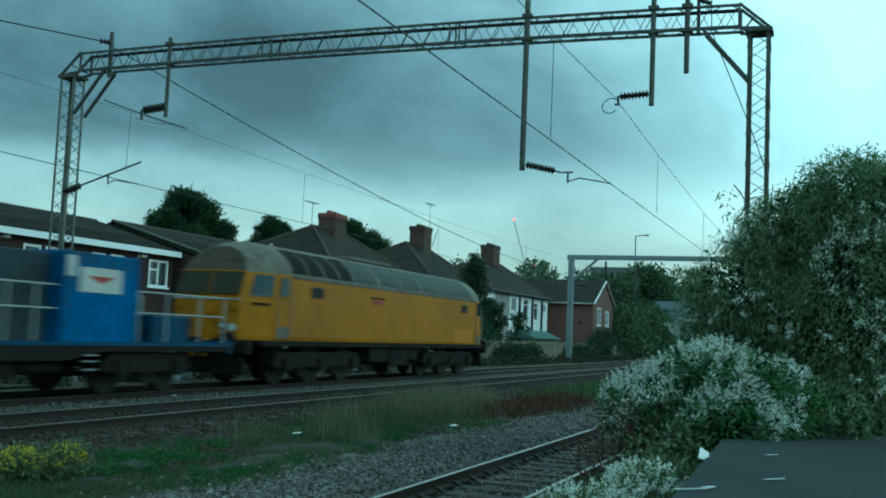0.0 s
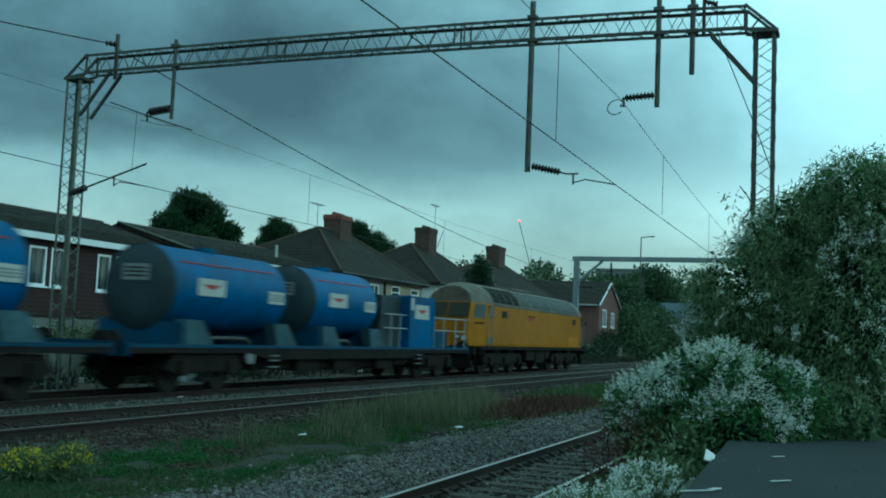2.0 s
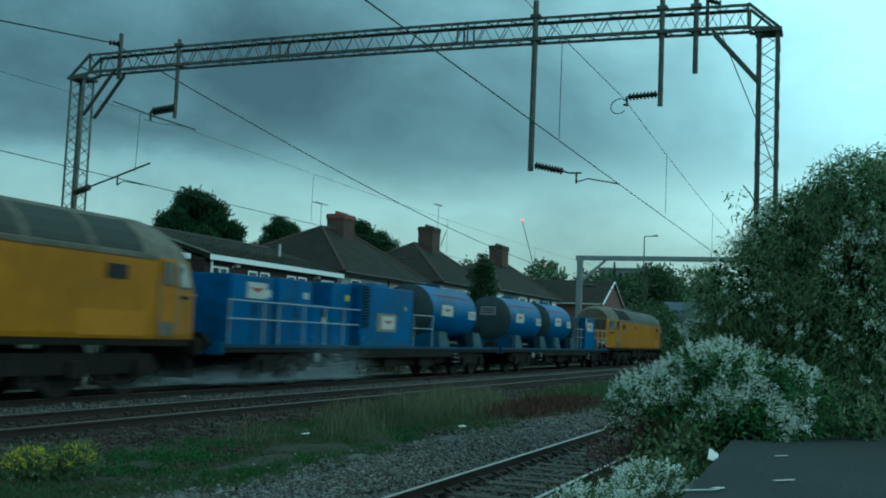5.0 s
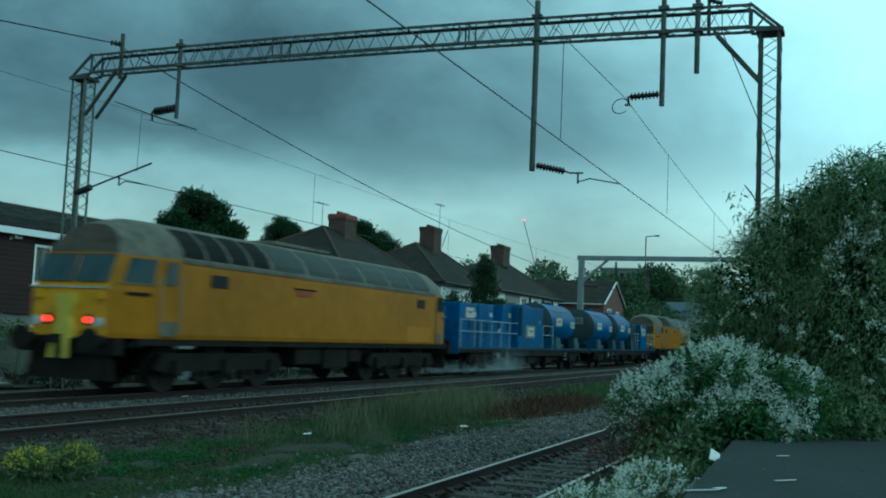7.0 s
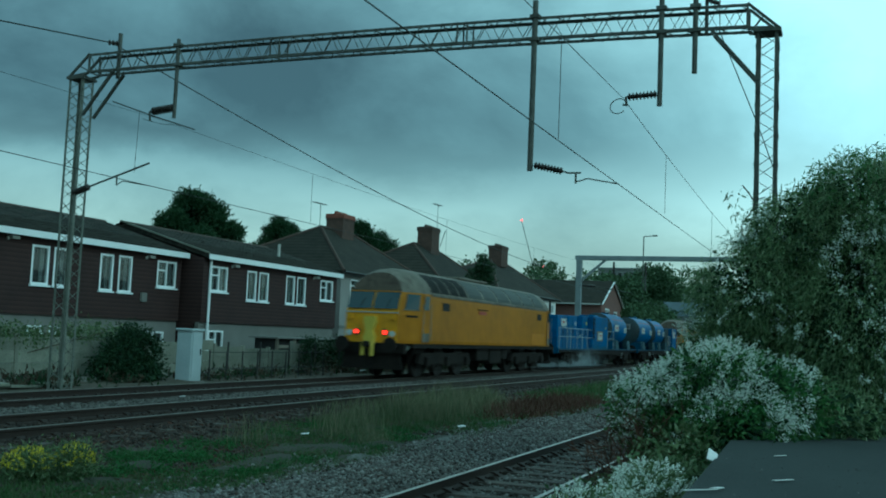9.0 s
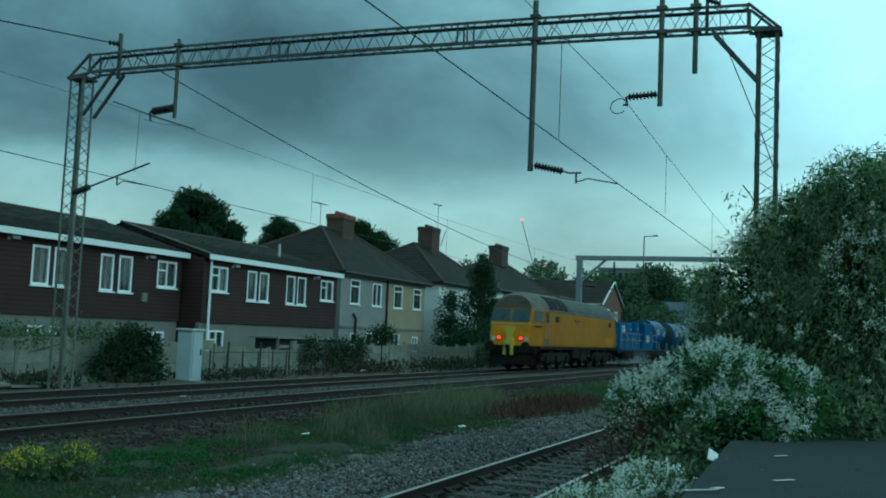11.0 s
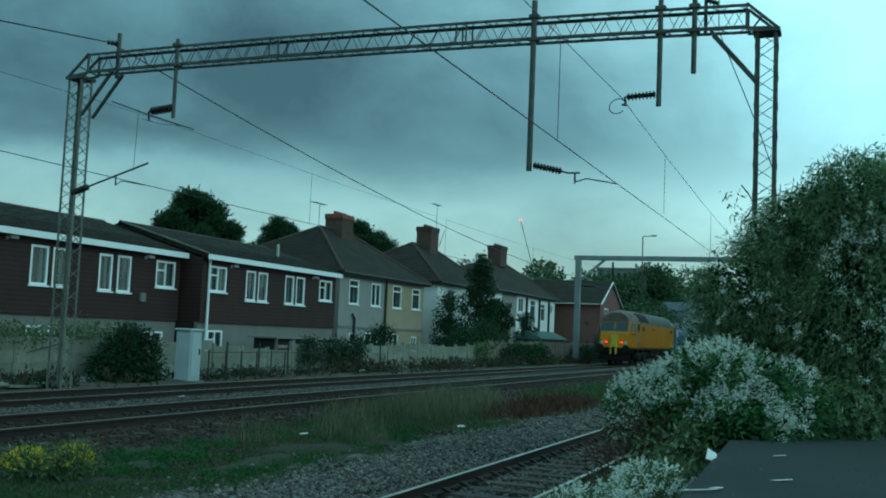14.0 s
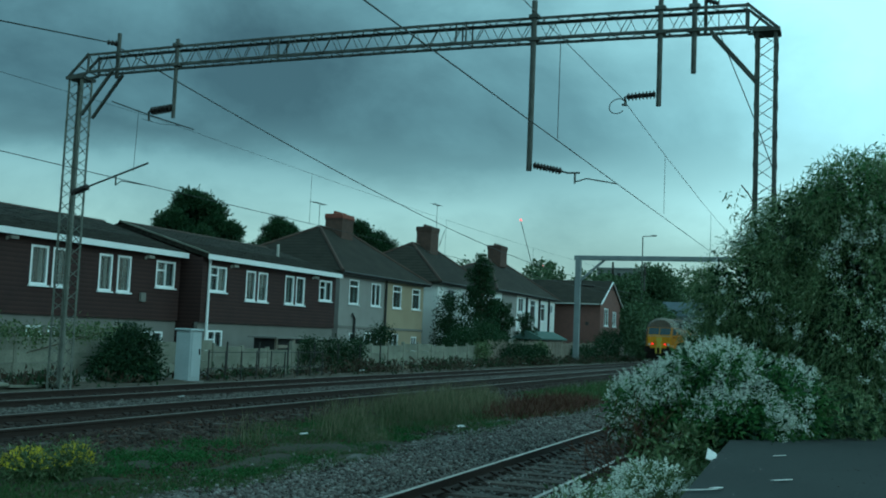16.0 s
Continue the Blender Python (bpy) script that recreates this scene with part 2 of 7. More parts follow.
M = {
    "soil": mat("soil", (0.085, 0.075, 0.055), (0.05, 0.06, 0.035), 0.95, scale=0.7, fine=18, bump=0.6),
    "grassy": mat("grassy", (0.052, 0.043, 0.034), (0.026, 0.030, 0.018), 0.95, scale=1.4, fine=26, bump=1.0),
    "ballast": mat("ballast_bed", (0.15, 0.15, 0.14), (0.06, 0.055, 0.05), 0.95, scale=5, fine=35, bump=1.0),
    "mainballast": mat("dirty_ballast_bed", (0.06, 0.048, 0.04), (0.024, 0.02, 0.017), 0.95, scale=3, fine=30, bump=1.0),
    "rail": mat("rusty_rail", (0.036, 0.024, 0.018), (0.018, 0.013, 0.011), 0.75, 0.2, 6, 60, 0.3),
    "railtop": mat("worn_rail_head", (0.42, 0.40, 0.37), (0.30, 0.27, 0.24), 0.38, 0.8, 2, 50, 0.1),
    "rusttop": mat("dull_rail_head", (0.18, 0.158, 0.135), (0.11, 0.095, 0.082), 0.45, 0.6, 2, 50, 0.1),
    "sleeper": mat("timber_sleeper", (0.088, 0.074, 0.062), (0.038, 0.033, 0.029), 0.9, scale=4, fine=50, bump=0.6, spread=0.35),
    "concrete_sleeper": mat("old_concrete_sleeper", (0.075, 0.065, 0.055), (0.04, 0.035, 0.03), 0.9, scale=4, fine=50, bump=0.5, spread=0.25),
    "steel": mat("galvanised_steel", (0.12, 0.125, 0.112), (0.045, 0.046, 0.040), 0.65, 0.3, 3, 40, 0.1),
    "maststeel": mat("pale_mast_steel", (0.21, 0.22, 0.19), (0.10, 0.105, 0.09), 0.6, 0.3, 3, 30, 0.1),
    "lightsteel": mat("pale_galvanised_steel", (0.27, 0.30, 0.31), (0.19, 0.21, 0.22), 0.55, 0.3, 2, 30, 0.1),
    "insulator": mat("brown_glazed_insulator", (0.030, 0.025, 0.022), (0.02, 0.017, 0.015), 0.4, 0, 5, 30, 0.05),
    "wire": mat("dark_copper_wire", (0.05, 0.05, 0.045), (0.03, 0.035, 0.03), 0.6, 0.4, 5, 40, 0.0),
    "asphalt": mat("platform_asphalt", (0.036, 0.042, 0.041), (0.021, 0.025, 0.025), 0.9, scale=0.8, fine=60, bump=0.7),
    "brickwall": mat("platform_brick", (0.16, 0.10, 0.075), (0.10, 0.07, 0.055), 0.9, scale=4, fine=40, bump=0.6, band=("Z", 0.075, 0.3)),
    "clad": mat("brown_hung_tile", (0.052, 0.027, 0.024), (0.033, 0.018, 0.017), 0.8, scale=1.5, fine=30, bump=0.8, band=("Z", 0.16, 0.9), streak=0.4),
    "render_grey": mat("pebbledash_grey", (0.31, 0.30, 0.285), (0.25, 0.24, 0.225), 0.95, scale=1, fine=60, bump=0.6),
    "render_cream": mat("pebbledash_cream", (0.36, 0.31, 0.21), (0.30, 0.25, 0.17), 0.95, scale=1, fine=60, bump=0.6),
    "render_white": mat("white_render", (0.84, 0.84, 0.82), (0.74, 0.74, 0.72), 0.9, scale=1, fine=50, bump=0.3),
    "plinth": mat("grey_render_base", (0.22, 0.215, 0.20), (0.16, 0.155, 0.14), 0.95, scale=1, fine=40, bump=0.4),
    "redbrick": mat("red_brick", (0.17, 0.095, 0.078), (0.12, 0.07, 0.06), 0.9, scale=2, fine=40, bump=0.5, band=("Z", 0.075, 0.3)),
    "chimney": mat("chimney_brick", (0.110, 0.070, 0.054), (0.055, 0.041, 0.034), 0.9, scale=3, fine=14, bump=0.6, band=("Z", 0.075, 0.5)),
    "pot": mat("terracotta", (0.23, 0.085, 0.058), (0.14, 0.06, 0.045), 0.85, scale=4, fine=12, bump=0.2),
    "tiles": mat("brown_roof_tile", (0.046, 0.041, 0.032), (0.017, 0.018, 0.014), 0.9, spec=0.2, scale=1.0, fine=9, bump=0.8, band=("Y", 0.30, 0.9), streak=0.35, spread=0.3),
    "ridge": mat("ridge_tile", (0.08, 0.055, 0.042), (0.055, 0.04, 0.033), 0.85, scale=3, fine=30, bump=0.4),
    "upvc": mat("white_upvc", (0.88, 0.89, 0.90), (0.83, 0.84, 0.85), 0.4, scale=2, fine=20, bump=0.0),
    "curtain": mat("net_curtain", (0.42, 0.45, 0.44), (0.22, 0.24, 0.235), 0.9, scale=6, fine=30, bump=0.3),
    # Near-black colour that stands in for shade inside rooms and openings.
    "dark": mat("inside_shade", (0.025, 0.025, 0.025), (0.015, 0.015, 0.015), 0.9, scale=2, fine=20, bump=0.0),
    "pipe": mat("black_pipe", (0.03, 0.03, 0.03), (0.02, 0.02, 0.02), 0.5, scale=4, fine=20, bump=0.1),
    "panel": mat("concrete_fence_panel", (0.27, 0.265, 0.22), (0.13, 0.14, 0.105), 0.95, scale=1.2, fine=22, bump=0.4, spread=0.18),
    "board": mat("weathered_board", (0.25, 0.22, 0.175), (0.14, 0.125, 0.10), 0.9, scale=3, fine=30, bump=0.4, spread=0.25),
    "kiosk": mat("pale_grey_cabinet", (0.46, 0.50, 0.52), (0.36, 0.40, 0.42), 0.5, scale=2, fine=30, bump=0.05),
    "bark": mat("bark", (0.09, 0.07, 0.05), (0.05, 0.04, 0.03), 0.95, scale=6, fine=40, bump=0.8),
    "paper": mat("white_paper", (0.75, 0.75, 0.74), (0.62, 0.62, 0.61), 0.8, scale=8, fine=40, bump=0.1),
    "yellow": mat("grimy_yellow_paint", (0.37, 0.165, 0.004), (0.23, 0.105, 0.006), 0.5, scale=0.35, fine=2.2, bump=0.03, spec=0.15),
    "brightyellow": mat("yellow_end_paint", (0.66, 0.34, 0.008), (0.46, 0.23, 0.010), 0.4, spec=0.2, scale=1.5, fine=6, bump=0.03),
    "cleanyellow": mat("washed_yellow_paint", (0.43, 0.185, 0.004), (0.33, 0.145, 0.005), 0.45, scale=0.8, fine=4, bump=0.03, spec=0.2),
    "limeyellow": mat("pale_yellow_gear", (0.60, 0.48, 0.05), (0.42, 0.34, 0.05), 0.5, scale=3, fine=15, bump=0.1),
    "roofgrey": mat("grey_loco_roof", (0.20, 0.185, 0.15), (0.065, 0.055, 0.042), 0.7, scale=0.7, fine=4, bump=0.05, spec=0.2),
    "grille": mat("dark_grille", (0.014, 0.014, 0.012), (0.008, 0.008, 0.007), 0.8, spec=0.15, scale=3, fine=20, bump=0.3, band=("Y", 0.05, 0.6)),
    "roofpanel": mat("roof_light_panel", (0.050, 0.055, 0.046), (0.026, 0.029, 0.025), 0.6, spec=0.2, scale=0.8, fine=6, bump=0.05),
    "under": mat("grimy_underframe", (0.024, 0.020, 0.017), (0.010, 0.009, 0.008), 0.9, spec=0.15, scale=2, fine=14, bump=0.3),
    "wheel": mat("grimy_wheel", (0.028, 0.023, 0.02), (0.015, 0.013, 0.012), 0.7, 0.3, 3, 25, 0.2),
    "blue": mat("blue_paint", (0.011, 0.108, 0.33), (0.014, 0.046, 0.105), 0.5, scale=0.6, fine=4, bump=0.03, spec=0.25),
    "darkblue": mat("grimy_blue_paint", (0.014, 0.085, 0.20), (0.016, 0.034, 0.055), 0.5, spec=0.25, spread=0.35, scale=1.5, fine=12, bump=0.05),
    "tankend": mat("grimy_end_and_recess_shade", (0.030, 0.048, 0.058), (0.012, 0.018, 0.021), 0.6, scale=1.5, fine=12, bump=0.05),
    "cradle": mat("grimy_grey_blue_steel", (0.085, 0.135, 0.165), (0.035, 0.055, 0.068), 0.6, spec=0.2, scale=1.2, fine=8, bump=0.05),
    "soot": mat("sooty_roof", (0.105, 0.086, 0.066), (0.04, 0.033, 0.026), 0.8, spec=0.15, scale=1.6, fine=6, bump=0.05),
    "white": mat("white_panel", (0.55, 0.55, 0.52), (0.40, 0.39, 0.36), 0.5, scale=3, fine=20, bump=0.0),
    "red": mat("red_mark", (0.30, 0.04, 0.035), (0.24, 0.04, 0.03), 0.5, scale=3, fine=20, bump=0.0),
    "greymark": mat("grey_mark", (0.25, 0.25, 0.25), (0.2, 0.2, 0.2), 0.6, scale=3, fine=20, bump=0.0),
    "handrail": mat("white_handrail", (0.40, 0.41, 0.40), (0.26, 0.26, 0.25), 0.5, scale=3, fine=20, bump=0.0),
    "tail": mat("red_tail_lamp", (0.6, 0.02, 0.01), (0.6, 0.02, 0.01), 0.3, bump=0.0, glow=(1.0, 0.010, 0.005, 4.5)),
    "beacon": mat("red_beacon", (0.6, 0.05, 0.05), (0.6, 0.05, 0.05), 0.3, bump=0.0, glow=(1.0, 0.10, 0.10, 2.5)),
    "lens": mat("lamp_lens", (0.55, 0.58, 0.58), (0.45, 0.48, 0.48), 0.15, bump=0.0),
    "farblock": mat("distant_concrete", (0.23, 0.24, 0.235), (0.17, 0.18, 0.175), 0.9, scale=0.5, fine=6, bump=0.1),
    "bluefence": mat("blue_grey_parapet", (0.26, 0.31, 0.36), (0.2, 0.24, 0.28), 0.7, scale=0.5, fine=6, bump=0.1),
    "felt": mat("green_roofing_felt", (0.10, 0.15, 0.13), (0.07, 0.10, 0.09), 0.9, scale=2, fine=30, bump=0.4),
    "ivy_soil": mat("weedy_ground", (0.050, 0.050, 0.032), (0.075, 0.056, 0.042), 0.95, scale=0.9, fine=12, bump=0.9),
}


def glass_mat(name, tint, rough=0.05, clear=0.0, spec=0.5):
    m = bpy.data.materials.new(name)
    m.use_nodes = True
    b = m.node_tree.nodes["Principled BSDF"]
    b.inputs["Base Color"].default_value = (*tint, 1)
    b.inputs["Roughness"].default_value = rough
    b.inputs["Specular IOR Level"].default_value = spec
    b.inputs["Transmission Weight"].default_value = clear
    b.inputs["IOR"].default_value = 1.45
    return m


M["glass"] = glass_mat("window_glass", (0.62, 0.66, 0.66), 0.03, 0.95, 0.35)
M["dirtyglass"] = glass_mat("dusty_cab_glass", (0.034, 0.030, 0.018), 0.4, 0.0, 0.2)
M["cabglass"] = glass_mat("cab_glass", (0.030, 0.050, 0.060), 0.08, 0.0, 0.5)


# ---- building blocks ----
def box(bm, x0, x1, y0, y1, z0, z1, bevel=0.0):
    vs = [bm.verts.new((x, y, z)) for x in (x0, x1) for y in (y0, y1) for z in (z0, z1)]
    fs = [bm.faces.new([vs[i] for i in f]) for f in ((0, 1, 3, 2), (4, 6, 7, 5), (0, 4, 5, 1), (2, 3, 7, 6), (0, 2, 6, 4), (1, 5, 7, 3))]
    if bevel:
        bmesh.ops.bevel(bm, geom=list({e for f in fs for e in f.edges}), offset=bevel, segments=2, affect="EDGES", profile=0.6)
    return bm


def rod(bm, a, b, r, seg=8, r2=None, caps=True):
    a, b = Vector(a), Vector(b)
    d = b - a
    q = d.to_track_quat("Z", "Y")
    r2 = r if r2 is None else r2
    rings = []
    for p, rr in ((a, r), (b, r2)):
        rings.append([bm.verts.new(p + q @ Vector((math.cos(k * 2 * math.pi / seg) * rr, math.sin(k * 2 * math.pi / seg) * rr, 0))) for k in range(seg)])
    for k in range(seg):
        bm.faces.new((rings[0][k], rings[0][(k + 1) % seg], rings[1][(k + 1) % seg], rings[1][k]))
    if caps:
        bm.faces.new(rings[0][::-1]); bm.faces.new(rings[1])
    return bm


def bar(bm, a, b, w, d):
    """A flat or square bar from a to b."""
    a, b = Vector(a), Vector(b)
    q = (b - a).to_track_quat("Z", "Y")
    vs = [[bm.verts.new(p + q @ Vector((sx * w / 2, sy * d / 2, 0))) for sx, sy in ((-1, -1), (1, -1), (1, 1), (-1, 1))] for p in (a, b)]
    for k in range(4):
        bm.faces.new((vs[0][k], vs[0][(k + 1) % 4], vs[1][(k + 1) % 4], vs[1][k]))
    bm.faces.new(vs[0][::-1]); bm.faces.new(vs[1])
    return bm


def pathrod(bm, pts, r, seg=6):
    """One bent tube along the points."""
    pts = [Vector(p) for p in pts]
    rings = []
    for k, p in enumerate(pts):
        d = (pts[min(k + 1, len(pts) - 1)] - pts[max(k - 1, 0)]).normalized()
        u = d.cross(Vector((0.31, 0.17, 0.93))).normalized()
        w = d.cross(u)
        rings.append([bm.verts.new(p + (u * math.cos(a) + w * math.sin(a)) * r) for a in [2 * math.pi * j / seg for j in range(seg)]])
    for q0, q1 in zip(rings, rings[1:]):
        for j in range(seg):
            bm.faces.new((q0[j], q0[(j + 1) % seg], q1[(j + 1) % seg], q1[j]))
    bm.faces.new(rings[0][::-1]); bm.faces.new(rings[-1])
    return bm


def prism(bm, poly, axis, c0, c1):
    """Extrudes a polygon along an axis; poly holds the two other coordinates in order."""
    def at(u, v, c):
        return {"x": (c, u, v), "y": (u, c, v), "z": (u, v, c)}[axis]
    lo = [bm.verts.new(at(u, v, c0)) for u, v in poly]
    hi = [bm.verts.new(at(u, v, c1)) for u, v in poly]
    n = len(poly)
    for k in range(n):
        bm.faces.new((lo[k], lo[(k + 1) % n], hi[(k + 1) % n], hi[k]))
    bm.faces.new(lo[::-1]); bm.faces.new(hi)
    return bm


def mesh_of(name, bm, material, smooth=False):
    bmesh.ops.recalc_face_normals(bm, faces=bm.faces)
    me = bpy.data.meshes.new(name)
    bm.to_mesh(me)
    bm.free()
    me.materials.append(M[material] if isinstance(material, str) else material)
    if smooth:
        me.polygons.foreach_set("use_smooth", [True] * len(me.polygons))
    return me


def part(name, bm, material, parent=None, label="", smooth=False):
    ob = new(name, mesh_of(name, bm, material, smooth))
    ob.parent = parent
    if label:
        ob["label"] = label
    return ob


def thing(name, label, category, group="", kind="", at=None):
    ob = new(name)
    if at is not None:
        ob.matrix_world = at
    return tagged(ob, label, category, group, kind)


def raw(name, verts, faces, material, parent=None, smooth=False):
    """Many loose pieces in one mesh, from arrays; all faces have the same number of corners."""
    me = bpy.data.meshes.new(name)
    verts, faces = np.asarray(verts, np.float32).reshape(-1, 3), np.asarray(faces, np.int32)
    n, k = faces.shape
    me.vertices.add(len(verts)); me.loops.add(n * k); me.polygons.add(n)
    me.vertices.foreach_set("co", verts.ravel())
    me.loops.foreach_set("vertex_index", faces.ravel())
    me.polygons.foreach_set("loop_start", np.arange(0, n * k, k, dtype=np.int32))
    me.update(calc_edges=True)
    me.validate()
    me.materials.append(M[material] if isinstance(material, str) else material)
    if smooth:
        me.polygons.foreach_set("use_smooth", [True] * n)
    ob = new(name, me)
    ob.parent = parent
    return ob


B = bmesh.new
M["loosetile"] = island_mat("loose_roof_tile", [(0.020, 0.020, 0.016), (0.034, 0.031, 0.025), (0.050, 0.045, 0.036), (0.030, 0.033, 0.024)], 0.9)


# ---- ground ----
PROFILE_X = (-400, -60, -24, -20.2, -19.4, -17.2, -16.4, -10.2, -9.4, -8.2, -6.9, -5.8, -5.55, -2.95, -2.7, -2.4, -1.9, -1.25, 40, 400)
PROFILE_Z = (-1.0, -1.0, -0.95, -0.6, -0.28, -0.28, -0.255, -0.255, -0.46, -0.60, -0.675, -0.68, -0.745, -0.745, -0.68, -0.675, -0.55, -0.42, -0.4, -0.4)


def gz(x):
    return np.interp(x, PROFILE_X, PROFILE_Z)


def build_ground():
    xs = np.unique(np.concatenate([[-900, -300, -120, -60, -40, -30], np.arange(-26, 3, 0.35), [6, 14, 40, 120, 400, 900]]))
    ys = np.unique(np.concatenate([[-300, -60, -20], np.arange(-4, 60, 0.6), np.arange(60, 140, 4), [180, 260, 500, 1200, 2500]]))
    rng = np.random.default_rng(3)
    X, Y = np.meshgrid(xs, ys)
    Z = gz(X) + np.where((X > -9.5) & (X < -7.2), rng.normal(0, 0.035, X.shape), rng.normal(0, 0.008, X.shape))
    Z += np.where((X < -17.4) & (X > -24), rng.normal(0, 0.04, X.shape), 0)
    verts = np.stack([X, Y, Z], -1).reshape(-1, 3)
    nx, ny = len(xs), len(ys)
    i = (np.arange(ny - 1)[:, None] * nx + np.arange(nx - 1)[None, :]).ravel()
    faces = np.stack([i, i + 1, i + 1 + nx, i + nx], -1)
    ob = raw("ground", verts, faces, "ivy_soil", smooth=True)
    for k in ("mainballast", "grassy", "ballast"):
        ob.data.materials.append(M[k])
    cx = verts[faces].mean(1)
    edge = -7.45 + 0.12 * np.sin(cx[:, 1] * 0.9) + rng.normal(0, 0.08, len(cx))
    slot = np.where((cx[:, 0] > -17.3) & (cx[:, 0] < -9.75), 1, np.where((cx[:, 0] >= -9.75) & (cx[:, 0] < edge), 2, np.where((cx[:, 0] >= edge) & (cx[:, 0] < -2.2), 3, 0)))
    slot[cx[:, 1] > 130] = 0
    ob.data.polygons.foreach_set("material_index", slot.astype(np.int32))
    return tagged(ob, "trackside ground of ballast, weeds and grass", "ground", kind="structure")


build_ground()


# ---- platform ----
def build_platform():
    p = thing("platform", "dark asphalt station platform end", "platform", kind="structure")
    edge = [(0.67, -40), (12, -40), (12, 28.2), (-1.20, 11.6)]
    part("surface", prism(B(), edge, "z", 0.32, 0.40), "asphalt", p, "dark asphalt platform surface")
    inner = [(0.79, -39.9), (11.9, -39.9), (11.9, 27.9), (-1.08, 11.5)]
    part("retaining_wall", prism(B(), inner, "z", -1.0, 0.318), "brickwall", p, "brick wall under the platform")


build_platform()


# ---- tracks ----
def rail_bm(x, z, y0, y1):
    bm = B()
    prof = [(-0.07, -0.16), (0.07, -0.16), (0.07, -0.148), (0.012, -0.125), (0.010, -0.045), (0.034, -0.036), (0.034, -0.006), (-0.034, -0.006), (-0.034, -0.036),
            (-0.010, -0.045), (-0.012, -0.125), (-0.07, -0.148)]
    return prism(bm, [(x + u, z + v) for u, v in prof], "y", y0, y1)


def head_bm(x, z, y0, y1):
    return prism(B(), [(x - 0.032, z - 0.0055), (x + 0.032, z - 0.0055), (x + 0.024, z), (x - 0.024, z)], "y", y0, y1)


def sleeper_mesh(material):
    bm = B()
    box(bm, -1.3, 1.3, -0.125, 0.125, -0.13, 0, 0.012)
    me = mesh_of("sleeper", bm, material)
    return me


def chair_mesh():
    bm = B()
    for s in (-1, 1):
        prism(bm, [(s * 0.75 - 0.17, 0), (s * 0.75 + 0.17, 0), (s * 0.75 + 0.13, 0.03), (s * 0.75 + 0.06, 0.055), (s * 0.75 - 0.06, 0.055), (s * 0.75 - 0.13, 0.03)], "y", -0.08, 0.08)
        for k in (-1, 1):
            rod(bm, (s * 0.75 + k * 0.125, 0.04, 0.0), (s * 0.75 + k * 0.125, 0.04, 0.06), 0.016, 6)
    return mesh_of("rail_chair", bm, "rail")


def track(label, xc, z, y0, y1, sleepers, head, spacing, until):
    t = thing("railway_track", label, "track", "railway tracks", "structure")
    for s in (-1, 1):
        r = part("rail", rail_bm(xc + s * 0.752, z, y0, y1), "rail", t)
        part("rail_head", head_bm(xc + s * 0.752, z, y0, y1), head, r, "worn rail head")
    sl, ch = sleeper_mesh(sleepers), chair_mesh()
    rng = random.Random(xc)
    n = int((until - y0) / spacing)
    for k in range(n):
        ob = new("sleeper", sl)
        ob.parent = t
        ob.matrix_world = pose(xc + rng.uniform(-0.03, 0.03), y0 + 0.3 + k * spacing + rng.uniform(-0.02, 0.02), z - 0.17 + rng.uniform(-0.012, 0.004), 0, 0, rng.uniform(-0.8, 0.8))
        if 2 < y0 + k * spacing < 45:
            c = new("rail_chair", ch)
            c.parent = t
            c.matrix_world = pose(xc, y0 + 0.3 + k * spacing, z - 0.168)


SIDING_X, SIDING_Z = -4.26, -0.50
NEAR_X, FAR_X = -11.25, -14.75
MAIN_Z = -0.10
track("rusty siding track on timber sleepers beside the platform", SIDING_X, SIDING_Z, -60.0, 140.0, "sleeper", "railtop", 0.66, 70)
track("main line track on grimy ballast", NEAR_X, MAIN_Z, -60.0, 420.0, "concrete_sleeper", "rusttop", 0.68, 125)
track("main line track used by the train", FAR_X, MAIN_Z, -60.0, 420.0, "concrete_sleeper", "rusttop", 0.68, 125)


# ---- overhead line gantry ----
GY = 19.6


def angle_bar(a, b, ins, leg, t=0.012):
    """A rolled steel angle from a to b whose two legs point along the two ways of ins."""
    a, b = Vector(a), Vector(b)
    u, w = Vector(ins[0]), Vector(ins[1])
    prof = [(0, 0), (leg, 0), (leg, t), (t, t), (t, leg), (0, leg)]
    bm = B()
    rings = [[bm.verts.new(p + u * x + w * y) for x, y in prof] for p in (a, b)]
    for k in range(6):
        bm.faces.new((rings[0][k], rings[0][(k + 1) % 6], rings[1][(k + 1) % 6], rings[1][k]))
    bm.faces.new(rings[0][::-1]); bm.faces.new(rings[1])
    return bm


def lattice(parent, names, corners0, corners1, n, chord=0.055, steel="steel"):
    """A box girder of four steel angles with zigzag lacing bars on its four faces."""
    for k in range(4):
        a = Vector(corners0[k])
        ins = [(Vector(corners0[j % 4]) - a).normalized() for j in (k + 1, k + 3)]
        part(names[0], angle_bar(a, corners1[k], ins, chord), steel, parent)
    for k in range(4):
        j = (k + 1) % 4
        p0, p1, q0, q1 = [Vector(c[i]) for i in (k, j) for c in (corners0, corners1)]
        for i in range(n):
            a, c, m = p0.lerp(p1, i / n), p0.lerp(p1, (i + 1) / n), q0.lerp(q1, (i + 0.5) / n)
            part(names[1], bar(B(), a, m, 0.020, 0.010), steel, parent)
            part(names[1], bar(B(), m, c, 0.020, 0.010), steel, parent)


